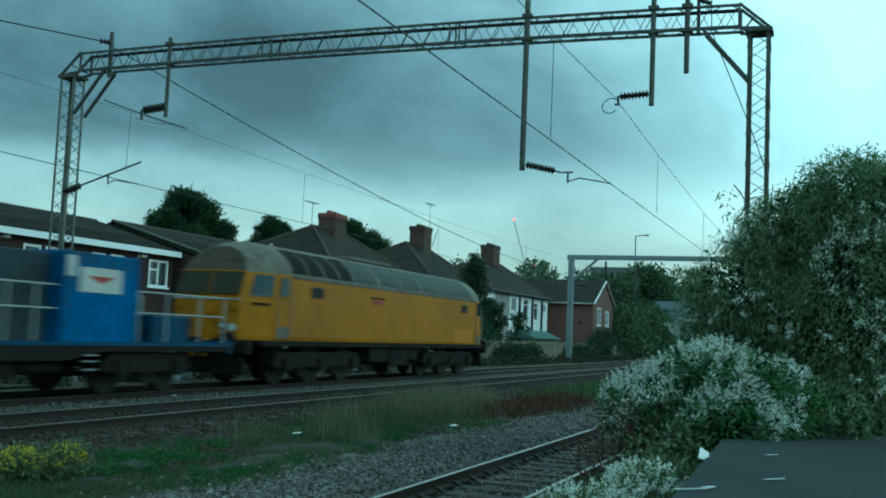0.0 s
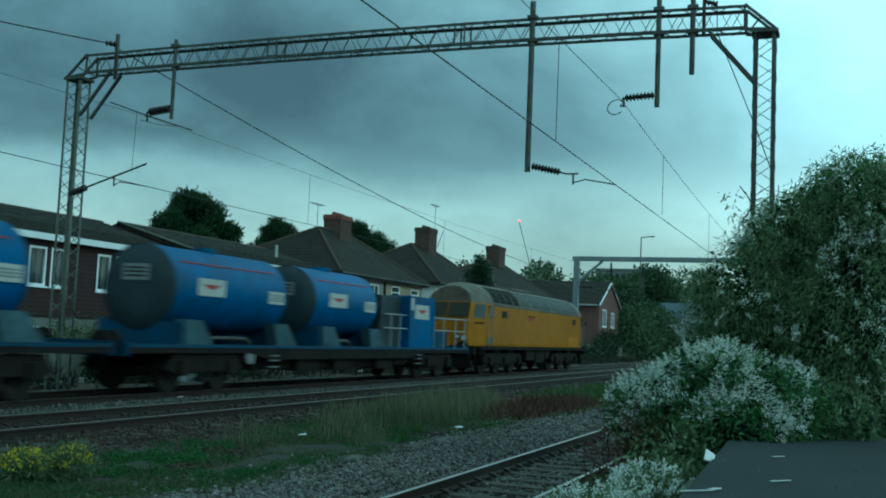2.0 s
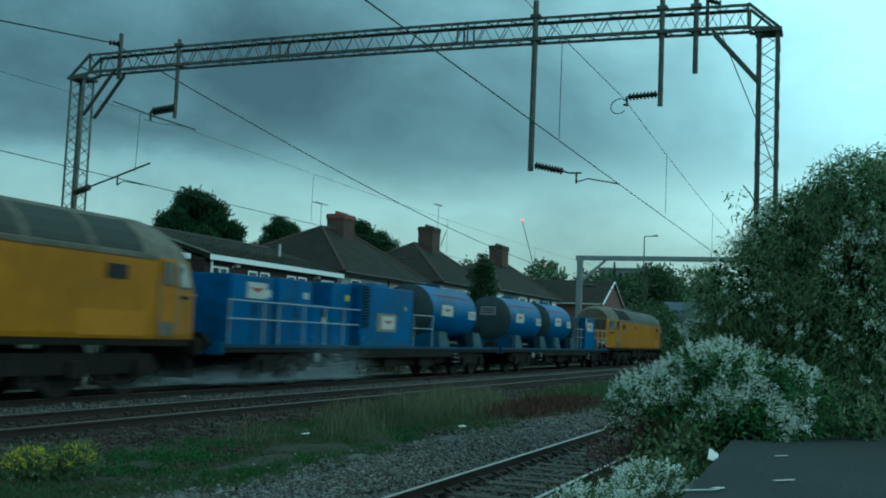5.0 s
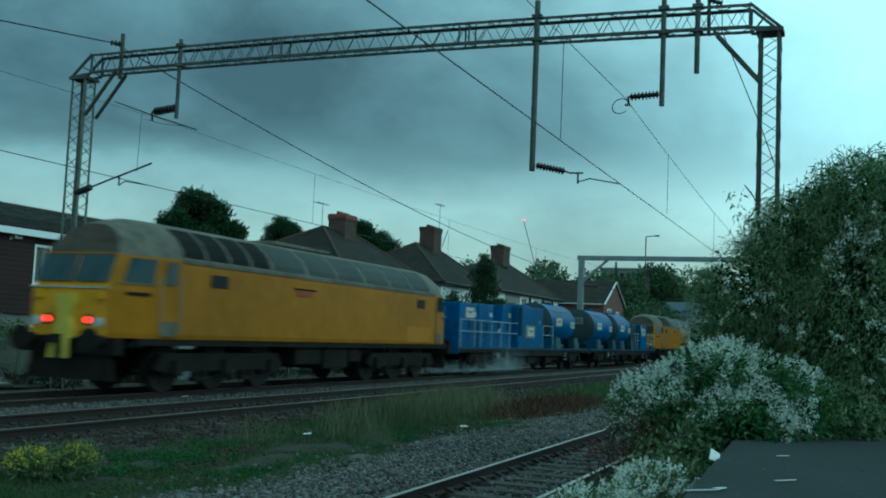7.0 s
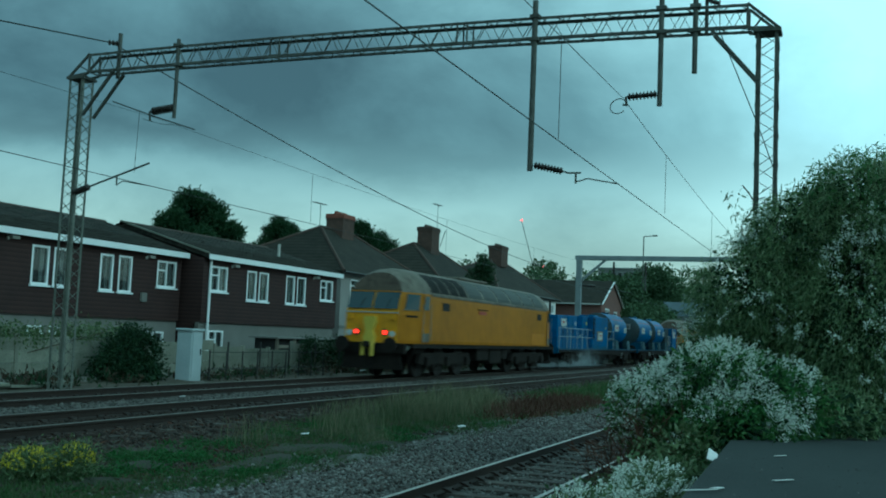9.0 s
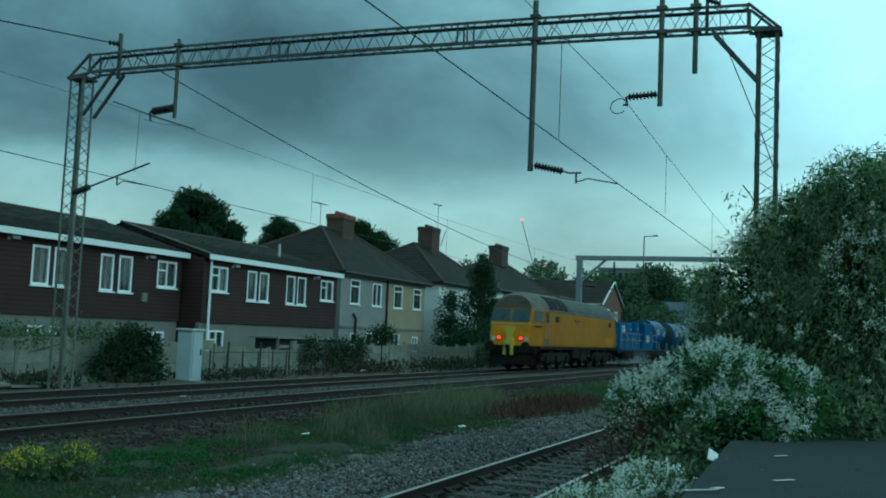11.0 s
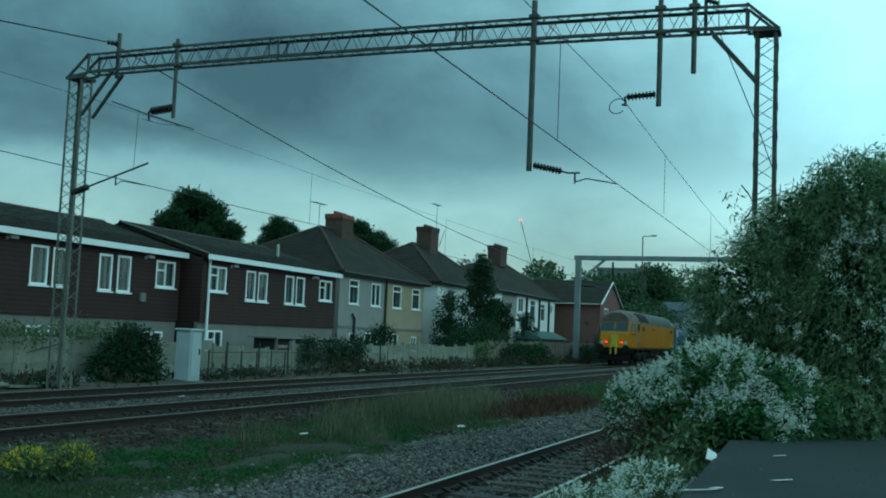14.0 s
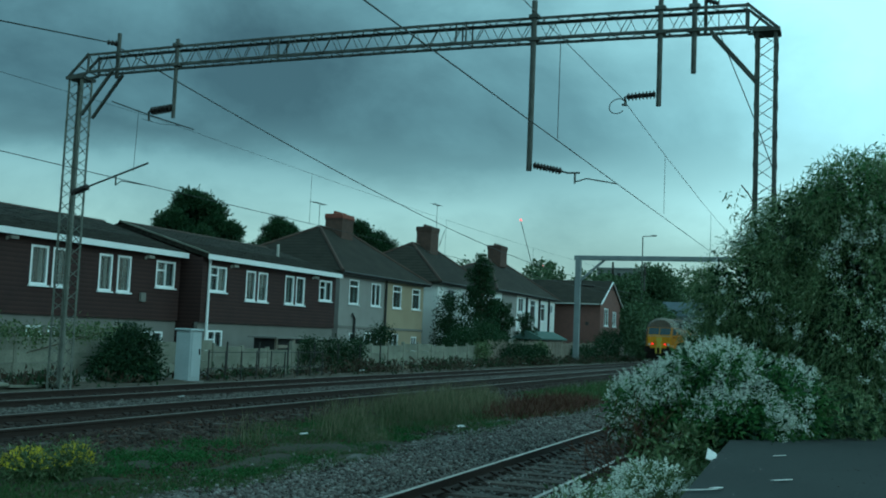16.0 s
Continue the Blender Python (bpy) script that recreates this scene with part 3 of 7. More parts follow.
def insulator_bm(a, b, r=0.075, n=9):
    """One turned body with n sheds along it."""
    a, b = Vector(a), Vector(b)
    q = (b - a).to_track_quat("Z", "Y")
    L = (b - a).length
    prof = [(0.0, r * 0.55)]
    for k in range(n):
        c = 0.06 + 0.88 * k / max(1, n - 1)
        h = 0.44 / n
        prof += [(c - h * 0.6, r * 0.5), (c - h * 0.35, r), (c + h * 0.1, r * 0.96), (c + h * 0.6, r * 0.55)]
    prof.append((1.0, r * 0.55))
    bm = B()
    rings = [[bm.verts.new(a + q @ Vector((rr * math.cos(t), rr * math.sin(t), L * u))) for t in [2 * math.pi * j / 12 for j in range(12)]] for u, rr in prof]
    for r0, r1 in zip(rings, rings[1:]):
        for j in range(12):
            bm.faces.new((r0[j], r0[(j + 1) % 12], r1[(j + 1) % 12], r1[j]))
    bm.faces.new(rings[0][::-1]); bm.faces.new(rings[-1])
    return bm


def build_gantry():
    g = thing("overhead_line_gantry", "lattice steel portal gantry over the tracks carrying electric wires", "gantry", kind="")
    y0, y1 = GY - 0.19, GY + 0.19
    LZ, RZ = 7.22, 7.26
    for name, x0, x1, zt, zb in (("lattice_mast", -17.72, -17.30, LZ, -0.33), ("lattice_mast", -1.69, -1.30, RZ, -0.5)):
        m = part(name, box(B(), x0 - 0.06, x1 + 0.06, y0 - 0.06, y1 + 0.06, zb - 0.4, zb + 0.05, 0.02), "plinth", g, "concrete footing of a lattice mast")
        c = [(x0, y0), (x1, y0), (x1, y1), (x0, y1)]
        lattice(m, ("mast_post", "lacing_bar"), [(x, y, zb) for x, y in c], [(x, y, zt) for x, y in c], 14, 0.06, "maststeel" if x0 < -10 else "steel")
        part("cap_plate", box(B(), x0 - 0.05, x1 + 0.05, y0 - 0.05, y1 + 0.05, zt - 0.02, zt + 0.05), "steel", m)
    # boom: chamfered at both ends, gently cambered over its length
    xa, xb = -17.15, -1.85
    n = 6
    def z_at(x, base):
        u = (x - xa) / (xb - xa)
        return base + 0.13 * 4 * u * (1 - u) * 0.55
    boom = part("boom_splice", box(B(), xa + 5.0, xa + 5.3, y0 - 0.008, y0 - 0.001, z_at(xa + 5.1, 7.31), z_at(xa + 5.1, 7.40)), "steel", g, "splice plate of the boom")
    zl, zh = 7.33, 7.80
    stations = [xa + (xb - xa) * k / n for k in range(n + 1)]
    for u, v in zip(stations, stations[1:]):
        c0 = [(u, y0, z_at(u, zl)), (u, y1, z_at(u, zl)), (u, y1, z_at(u, zh)), (u, y0, z_at(u, zh))]
        c1 = [(v, y0, z_at(v, zl)), (v, y1, z_at(v, zl)), (v, y1, z_at(v, zh)), (v, y0, z_at(v, zh))]
        lattice(boom, ("boom_chord", "lacing_bar"), c0, c1, 5, 0.058)
    for x in (xa + 5.04, xa + 9.5):
        for yy in (y0, y1):
            for xx in (x, x + 0.22):
                part("boom_upright", bar(B(), (xx, yy, z_at(x, zl)), (xx, yy, z_at(x, zh)), 0.03, 0.02), "steel", boom)
    # ends of the boom, sloping down to the masts
    for xe, xm, zt in ((xa, -17.72, LZ), (xb, -1.30, RZ)):
        for yy in (y0, y1):
            part("end_chord", bar(B(), (xe, yy, zh), (xm, yy, zt + 0.05), 0.05, 0.05), "steel", g)
            part("end_chord", bar(B(), (xe, yy, zl), (xm, yy, zt + 0.04), 0.05, 0.05), "steel", g)
            part("boom_upright", bar(B(), (xe, yy, zl), (xe, yy, zh), 0.04, 0.04), "steel", g)
        part("end_brace", bar(B(), (0.5 * (xe + xm), y0, 0.5 * (zh + zt)), (xe, y1, zl), 0.03, 0.02), "steel", g)
    for (ax, az), (bx, bz) in (((-17.25, 6.30), (-16.42, 7.33)), ((-1.66, 6.33), (-2.50, 7.33))):
        for yy in (y0, y1):
            part("knee_brace", bar(B(), (ax, yy, az), (bx, yy, bz), 0.075, 0.05), "steel", g)
    # drop tubes with their clamps and insulators
    def drop(x, zt, zb, r):
        d = part("drop_tube", rod(B(), (x, GY - 0.2, zb), (x, GY - 0.2, zt), r, 12), "steel", g, "steel tube hanging from the boom")
        for zz in (zl, zh):
            part("clamp", box(B(), x - 0.10, x + 0.10, GY - 0.27, GY - 0.11, z_at(x, zz) - 0.04, z_at(x, zz) + 0.04, 0.01), "steel", d)
        return d
    d = drop(-5.97, 8.18, 4.72, 0.058)
    part("insulator", insulator_bm((-5.88, GY - 0.2, 4.83), (-5.30, GY - 0.2, 4.70), 0.075), "insulator", d, "ribbed brown insulator")
    bm = B()
    pathrod(bm, [(-5.30, GY - 0.2, 4.70), (-5.18, GY - 0.2, 4.66), (-4.93, GY - 0.2, 4.66)], 0.018)
    pathrod(bm, [(-5.03, GY - 0.2, 4.67), (-5.03, GY - 0.2, 4.45)], 0.02)
    pathrod(bm, [(-5.03, GY - 0.2, 4.49), (-4.95, GY - 0.2, 4.50), (-4.80, GY - 0.2, 4.545), (-4.18, GY - 0.2, 4.43)], 0.013)
    part("registration_arm", bm, "steel", d, "thin steel arm that holds the wire")
    d = drop(-3.44, 8.02, 5.92, 0.05)
    part("insulator", insulator_bm((-3.50, GY - 0.2, 6.15), (-4.05, GY - 0.2, 6.12), 0.08, 8), "insulator", d, "ribbed brown insulator")
    part("saddle", pathrod(B(), [(-4.02, GY - 0.2, 6.14), (-4.09, GY - 0.2, 6.12), (-4.07, GY - 0.2, 5.95), (-4.14, GY - 0.2, 5.98)], 0.028), "steel", d)
    bm = B()
    ring = [(-4.23 + 0.16 * math.cos(a), GY - 0.2 + 0.1 * math.sin(a), 5.95 + 0.17 * math.sin(a)) for a in np.linspace(0.6, 5.6, 14)]
    part("jumper_loop", pathrod(bm, ring, 0.010, 5), "wire", d)
    drop(-2.80, 8.6, 6.52, 0.05)
    d = drop(-14.58, 7.98, 6.12, 0.045)
    part("insulator", insulator_bm((-14.62, GY - 0.2, 6.36), (-15.2, GY - 0.2, 6.30), 0.10, 7), "insulator", d, "ribbed brown insulator")
    part("saddle", pathrod(B(), [(-15.2, GY - 0.2, 6.33), (-15.27, GY - 0.2, 6.28), (-15.25, GY - 0.2, 6.08)], 0.03), "steel", d)
    # arm from the far mast
    a = part("cantilever_tube", rod(B(), (-17.05, GY - 0.16, 4.52), (-15.22, GY - 0.16, 5.09), 0.024, 8), "steel", g, "slanting steel arm on the mast")
    part("insulator", insulator_bm((-17.38, GY - 0.16, 4.41), (-16.92, GY - 0.16, 4.56), 0.085, 7), "insulator", a, "ribbed brown insulator")
    bm = B()
    pathrod(bm, [(-16.12, GY - 0.16, 4.80), (-16.12, GY - 0.16, 4.58)], 0.02)
    pathrod(bm, [(-16.1, GY - 0.16, 4.60), (-15.95, GY - 0.16, 4.68), (-15.24, GY - 0.16, 4.57)], 0.013)
    part("registration_arm", bm, "steel", a)
    # posts that carry the earth and feeder wires
    p = part("wire_post", rod(B(), (-16.43, GY, 7.2), (-16.43, GY, 8.30), 0.05, 10), "steel", g)
    part("insulator", insulator_bm((-16.45, GY - 0.08, 8.04), (-16.55, GY - 0.26, 8.02), 0.07, 3), "insulator", p)
    p = part("wire_post", rod(B(), (-2.62, GY, 7.3), (-2.62, GY, 8.3), 0.035, 8), "steel", g)
    part("insulator", insulator_bm((-2.60, GY, 7.98), (-2.38, GY, 7.9), 0.07, 4), "insulator", p)


build_gantry()


def sagging(a, b, sag, n=24):
    a, b = Vector(a), Vector(b)
    return [a.lerp(b, k / n) - Vector((0, 0, 4 * sag * (k / n) * (1 - k / n))) for k in range(n + 1)]


def wire(name, label, pts, r=0.011):
    ob = thing(name, label, "wire", "overhead wires")
    part("strand", pathrod(B(), pts, r, 5), "wire", ob)
    return ob


G2 = 75.0
# siding: contact wire, catenary and droppers
wire("contact_wire", "dark electric contact wire over the siding", [(-4.2, -40, 4.5), (-4.18, GY - 0.2, 4.42), (-4.5, G2, 4.62), (-4.3, 160, 4.6)], 0.009)
cat_a = sagging((-4.3, -40, 6.15), (-4.14, GY - 0.2, 6.10), 0.36)
cat_b = sagging((-4.14, GY - 0.2, 6.10), (-4.3, G2, 6.1), 0.6)
wire("catenary_wire", "dark catenary wire over the siding", cat_a + cat_b, 0.0065)
# far track
wire("contact_wire", "dark electric contact wire over the far track", [(-15.0, -40, 4.5), (-15.24, GY - 0.16, 4.57), (-14.9, G2, 4.6), (-14.75, 160, 4.6)], 0.009)
far_a = sagging((-14.9, -40, 6.2), (-15.15, GY - 0.2, 6.16), 0.4)
far_b = sagging((-15.15, GY - 0.2, 6.16), (-14.9, G2, 6.3), 0.25)
wire("catenary_wire", "dark catenary wire over the far track", far_a + far_b, 0.0045)
wire("insulated_wire", "short sleeved wire hung below the gantry", [(-16.36, GY - 0.2, 6.59), (-15.2, GY - 0.2, 6.20), (-13.99, GY - 0.2, 5.83)], 0.014)
wire("slack_wire", "thin slack wire below the gantry", [(-15.45, GY - 0.2, 6.13), (-14.9, GY - 0.2, 5.99), (-14.3, GY - 0.2, 5.93)], 0.006)
wire("dropper", "thin dropper between sleeved wire and wire arm", [(-15.56, GY - 0.2, 6.35), (-15.6, GY - 0.2, 4.88)], 0.006)
for line, zc, rows in ((cat_a, 4.43, ((-8, 0), (2, 0), (14.9, 0))), (cat_b, 4.5, ((24.5, 0), (33.5, 0), (46, 0), (60, 0))), (far_a, 4.55, ((2, 0), (14.5, 0))), (far_b, 4.58, ((27, 0), (38, 0), (50, 0), (63, 0)))):
    for y, _ in rows:
        k = max(j for j in range(len(line) - 1) if line[j].y <= y)
        p = line[k].lerp(line[k + 1], (y - line[k].y) / (line[k + 1].y - line[k].y))
        w = thing("dropper", "thin dropper between catenary and contact wire", "wire", "droppers")
        part("strand", rod(B(), (p.x, p.y, p.z + 0.012), (p.x, p.y, zc), 0.006, 5), "wire", w)
# feeder on the field side, and the earth wire at the boom's near end
wire("feeder_wire", "dark feeder wire on the gantry post", sagging((-27.0, 3.0, 8.45), (-16.50, GY - 0.22, 8.02), 0.12) + sagging((-16.50, GY - 0.22, 8.02), (-19.3, G2, 6.2), 0.72), 0.016)
wire("earth_wire", "slack earth wire down the gantry mast", [(-2.38, GY, 7.9), (-2.35, GY - 0.16, 7.3), (-1.62, GY - 0.16, 5.45), (-1.32, GY - 0.16, 4.6)], 0.010)


def build_second_gantry():
    g = thing("steel_portal", "pale steel portal gantry further along the line", "gantry")
    part("mast", box(B(), -19.15, -18.75, G2 - 0.2, G2 + 0.2, -0.4, 7.6, 0.02), "lightsteel", g)
    part("beam", box(B(), -19.25, 2.0, G2 - 0.202, G2 + 0.202, 7.40, 7.74, 0.02), "lightsteel", g)
    part("mast", box(B(), 0.9, 1.3, G2 - 0.2, G2 + 0.2, -0.6, 7.28, 0.02), "lightsteel", g)
    part("knee_brace", bar(B(), (-18.8, G2, 5.85), (-17.0, G2, 7.42), 0.16, 0.16), "lightsteel", g)
    for x in (-16.35, -14.0, -6.0):
        d = part("drop_tube", rod(B(), (x, G2, 6.9 if x < -16 else 5.2), (x, G2, 7.3), 0.07, 8), "steel", g)
        part("insulator", insulator_bm((x, G2, 7.0), (x + 0.02, G2, 6.4), 0.12, 5), "insulator", d)
    part("registration_arm", pathrod(B(), [(-19.0, G2, 5.5), (-18.2, G2, 5.55), (-15.0, G2, 5.0)], 0.03), "steel", g)
    part("insulator", insulator_bm((-18.6, G2, 5.52), (-17.7, G2, 5.47), 0.12, 5), "insulator", g)


build_second_gantry()


# ---- houses ----
def wall_bm(bm, x0, x1, y0, y1, z0, z1, holes=()):
    """A wall across x0..x1 thick with openings (y0, y1, z0, z1) through it."""
    ys = sorted({y0, y1, *[h[0] for h in holes], *[h[1] for h in holes]})
    for a, b in zip(ys, ys[1:]):
        here = sorted((h[2], h[3]) for h in holes if h[0] <= a + 1e-6 and h[1] >= b - 1e-6)
        z = z0
        for lo, hi in here:
            if lo > z:
                box(bm, x0, x1, a, b, z, lo)
            z = hi
        if z < z1:
            box(bm, x0, x1, a, b, z, z1)
    bmesh.ops.remove_doubles(bm, verts=bm.verts, dist=0.0005)
    return bm


def window(house, X, y0, y1, z0, z1, style="two", sill=True, fw=0.08):
    """A white window in an opening of a wall whose face is at X, looking along +x."""
    bm = B()
    x0, x1 = X - 0.10, X + 0.012
    for a, b, c, d in ((y0, y1, z0, z0 + fw), (y0, y1, z1 - fw, z1), (y0, y0 + fw, z0 + fw, z1 - fw), (y1 - fw, y1, z0 + fw, z1 - fw)):
        box(bm, x0, x1, a, b, c, d)
    m = (y0 + y1) / 2
    if style in ("two", "top"):
        box(bm, x0, x1 - 0.01, m - fw * 0.45, m + fw * 0.45, z0 + fw, z1 - fw)
    if style == "top":
        t = z1 - (z1 - z0) * 0.36
        box(bm, x0, x1 - 0.012, y0 + fw, m - fw * 0.45, t - 0.03, t + 0.03)
    if style == "sash":
        t = z1 - (z1 - z0) * 0.27
        box(bm, x0, x1 - 0.01, y0 + fw, y1 - fw, t - 0.035, t + 0.035)
    w = part("window", bm, "upvc", house, "white plastic window")
    part("pane", box(B(), X - 0.06, X - 0.045, y0 + fw * 0.5, y1 - fw * 0.5, z0 + fw * 0.5, z1 - fw * 0.5), "glass", w, "dark reflecting glass")
    part("curtain", box(B(), X - 0.24, X - 0.22, y0 + 0.02, y0 + (y1 - y0) * 0.42, z0 + 0.02, z1 - 0.02), "curtain", w, "pale net curtain")
    part("curtain", box(B(), X - 0.24, X - 0.22, y1 - (y1 - y0) * 0.26, y1 - 0.02, z0 + 0.02, z1 - 0.02), "curtain", w, "pale net curtain")
    # Dark panel behind the glass paints the room's shade.
    part("room_shade", box(B(), X - 0.9, X - 0.86, y0 - 0.15, y1 + 0.15, z0 - 0.15, z1 + 0.15), "dark", w, "dark panel that stands in for the unlit room")
    if sill:
        part("sill", box(B(), X - 0.02, X + 0.09, y0 - 0.05, y1 + 0.05, z0 - 0.06, z0), "upvc", w)


def gutter_light(house, x, y, z):
    l = part("security_light", box(B(), x, x + 0.16, y - 0.22, y + 0.12, z - 0.05, z + 0.06, 0.02), "white", house, "white lamp under the eaves")
    part("bracket", box(B(), x - 0.02, x + 0.05, y - 0.32, y - 0.24, z - 0.1, z + 0.02), "white", l)


def roof_tiles(slope, xe, rx, rz, y0, y1, courses):
    """Single tiles on the slope towards the line: the lowest courses one by one, those above them joined."""
    run, rise = (rx - xe) / courses, (rz - 4.30) / courses
    length = math.hypot(run, rise)
    tilt = math.degrees(math.atan2(rise, -run))
    rng = random.Random(int(y0 * 10))
    bm = B()
    prism(bm, [(-0.138, 0.0), (-0.07, 0.022), (0.05, 0.006), (0.138, 0.026), (0.138, 0.040), (0.05, 0.020), (-0.07, 0.036), (-0.138, 0.014)], "x", -length * 0.56, length * 0.56)
    one = mesh_of("roof_tile", bm, "tiles")
    cols = int((y1 - y0) / 0.285)
    singles = min(courses, 300 // cols)
    verts, faces = [], []
    flat = np.array([v.co[:] for v in one.vertices])
    quads = [tuple(f.vertices) for f in one.polygons if len(f.vertices) == 4]
    for k in range(courses):
        for c in range(cols):
            f = k + 0.5
            m = pose(xe + run * f, y0 + 0.14 + c * 0.285 + (0.14 if k % 2 else 0.0), 4.30 + rise * f + 0.026 + rng.uniform(-0.006, 0.014), 0, tilt - 3.0 + rng.uniform(-1.6, 1.6), rng.uniform(-2, 2))
            if k < singles:
                ob = new("roof_tile", one)
                ob.parent = slope
                ob.matrix_world = m
            else:
                a = np.array(m)
                faces += [[i + len(verts) * len(flat) for i in q] for q in quads]
                verts.append(flat @ a[:3, :3].T + a[:3, 3])
    rest = raw("upper_roof_tiles", np.concatenate(verts), faces, "loosetile", slope)
    tagged(rest, kind="stuff")


def flats(label, X, y0, y1, wins, lows, ridge_x, ridge_z):
    h = thing("terraced_house", label, "house", "houses beside the line")
    up = [(a, b, c, d) for a, b, c, d, s in wins]
    lo = [(a, b, c, d) for a, b, c, d in lows]
    part("upper_wall", wall_bm(B(), X - 0.25, X, y0, y1, 1.50, 4.20, up), "clad", h, "dark brown tile-hung wall")
    part("lower_wall", wall_bm(B(), X - 0.35, X - 0.10, y0, y1, -1.2, 1.498, lo), "plinth", h, "grey rendered lower wall")
    back = 2 * ridge_x - X
    for yy in (y0, y1 - 0.25):
        bm = B()
        prism(bm, [(X - 0.252, -1.2), (X - 0.252, 4.2), (ridge_x, ridge_z - 0.2), (back, 4.2), (back, -1.2)], "y", yy, yy + 0.25)
        part("gable_wall", bm, "clad", h)
    part("back_wall", box(B(), back, back + 0.25, y0 + 0.26, y1 - 0.26, -1.2, 4.2), "clad", h)
    for s, xe in ((1, X + 0.30), (-1, back - 0.30)):
        bm = B()
        steps = 17
        prof = []
        for k in range(steps):
            f0, f1 = k / steps, (k + 1) / steps
            lift = 0.028
            prof.append((xe + (ridge_x - xe) * f0, 4.30 + (ridge_z - 4.30) * f0 + lift))
            prof.append((xe + (ridge_x - xe) * f1, 4.30 + (ridge_z - 4.30) * f1))
        prism(bm, prof + [(ridge_x, ridge_z - 0.16), (xe, 4.14)], "y", y0 - 0.05, y1 + 0.05)
        slope = part("roof_slope", bm, "tiles", h, "brown tiled roof slope")
        if s == 1:
            roof_tiles(slope, xe, ridge_x, ridge_z, max(y0, 24.0), y1, steps)
    bm = B()
    rod(bm, (ridge_x, y0 - 0.05, ridge_z - 0.02), (ridge_x, y1 + 0.05, ridge_z - 0.02), 0.12, 8)
    part("ridge_tiles", bm, "ridge", h)
    part("fascia", box(B(), X + 0.302, X + 0.34, y0 - 0.08, y1 + 0.08, 4.10, 4.32), "upvc", h, "white fascia board")
    for a, b, c, d, s in wins:
        window(h, X, a, b, c, d, s)
    for a, b, c, d in lows:
        window(h, X - 0.10, a, b, c, d, "top")
    return h


h1 = flats("brown tile-hung terraced flats with white windows and fascia", -25.85, 12.0, 35.55,
           [(27.15, 27.98, 2.52, 3.88, "one"), (28.20, 28.95, 2.52, 3.88, "one"), (30.58, 31.32, 2.50, 3.88, "one"), (31.62, 32.40, 2.50, 3.90, "one"),
            (33.95, 35.20, 2.82, 3.90, "top"), (23.4, 24.2, 2.52, 3.88, "one"), (20.5, 21.8, 2.8, 3.9, "top")],
           [(27.25, 28.0, 0.1, 1.13), (28.3, 29.0, 0.1, 1.13), (33.4, 34.75, 0.1, 1.05)], -30.0, 5.62)
h2 = flats("brown tile-hung terraced house with white windows and downpipe", -24.90, 35.75, 47.62,
           [(36.27, 37.53, 2.80, 3.88, "top"), (39.08, 39.86, 2.54, 3.88, "one"), (40.08, 40.88, 2.54, 3.88, "one"), (42.48, 43.30, 2.54, 3.90, "one"),
            (43.52, 44.36, 2.54, 3.90, "one"), (45.86, 47.2, 2.86, 3.90, "top")],
           [(36.5, 37.6, 0.1, 1.18)], -29.2, 5.62)
part("downpipe", rod(B(), (-24.82, 36.15, -1.0), (-24.82, 36.15, 4.2), 0.06, 8), "upvc", h2, "white downpipe")
part("verge", bar(B(), (-24.6, 35.68, 4.36), (-29.2, 35.68, 5.70), 0.10, 0.06), "panel", h2, "weathered mortar verge")
for ob, x, y, z in ((h1, -25.85, 26.3, 4.02), (h1, -25.85, 33.5, 3.98), (h2, -24.9, 38.1, 3.98), (h2, -24.9, 45.4, 3.98)):
    gutter_light(ob, x, y, z)
part("vent_pipe", rod(B(), (-26.6, 44.5, 4.8), (-26.6, 44.5, 5.55), 0.07, 8), "white", h2, "white roof vent")
part("meter_box", box(B(), -25.85, -25.75, 33.0, 33.3, 2.2, 2.55), "plinth", h1)


def chimney(house, x, y, z0, z1, w, d, cap="ridge"):
    bm = B()
    box(bm, x - d / 2, x + d / 2, y - w / 2, y + w / 2, z0, z1 - 0.35)
    c = part("chimney", bm, "chimney", house, "brown brick chimney stack")
    part("corbel", box(B(), x - d / 2 - 0.03, x + d / 2 + 0.03, y - w / 2 - 0.03, y + w / 2 + 0.03, z1 - 0.348, z1 - 0.222, 0.02), "chimney", c)
    part("corbel", box(B(), x - d / 2 - 0.06, x + d / 2 + 0.06, y - w / 2 - 0.06, y + w / 2 + 0.06, z1 - 0.22, z1 - 0.06, 0.02), cap, c)
    part("corbel", box(B(), x - d / 2 - 0.04, x + d / 2 + 0.04, y - w / 2 - 0.04, y + w / 2 + 0.04, z1 - 0.058, z1 + 0.05, 0.02), cap, c)
    n = max(2, int(w / 0.36))
    for k in range(n):
        yy = y - w / 2 + w * (k + 0.5) / n
        part("chimney_pot", rod(B(), (x, yy, z1), (x, yy, z1 + 0.22), 0.15, 10, 0.12), cap, c, "terracotta chimney pot")


def aerial(house, x, y, z, h):
    m = part("tv_aerial", rod(B(), (x, y, z), (x, y, z + h), 0.02, 6), "steel", house, "thin television aerial")
    bm = B()
    rod(bm, (x, y - 0.9, z + h), (x, y + 0.7, z + h + 0.05), 0.012, 5)
    for k in range(9):
        yy = y - 0.85 + k * 0.18
        rod(bm, (x - 0.2, yy, z + h + 0.01), (x + 0.2, yy, z + h + 0.01), 0.008, 4)
    part("antenna", bm, "steel", m)


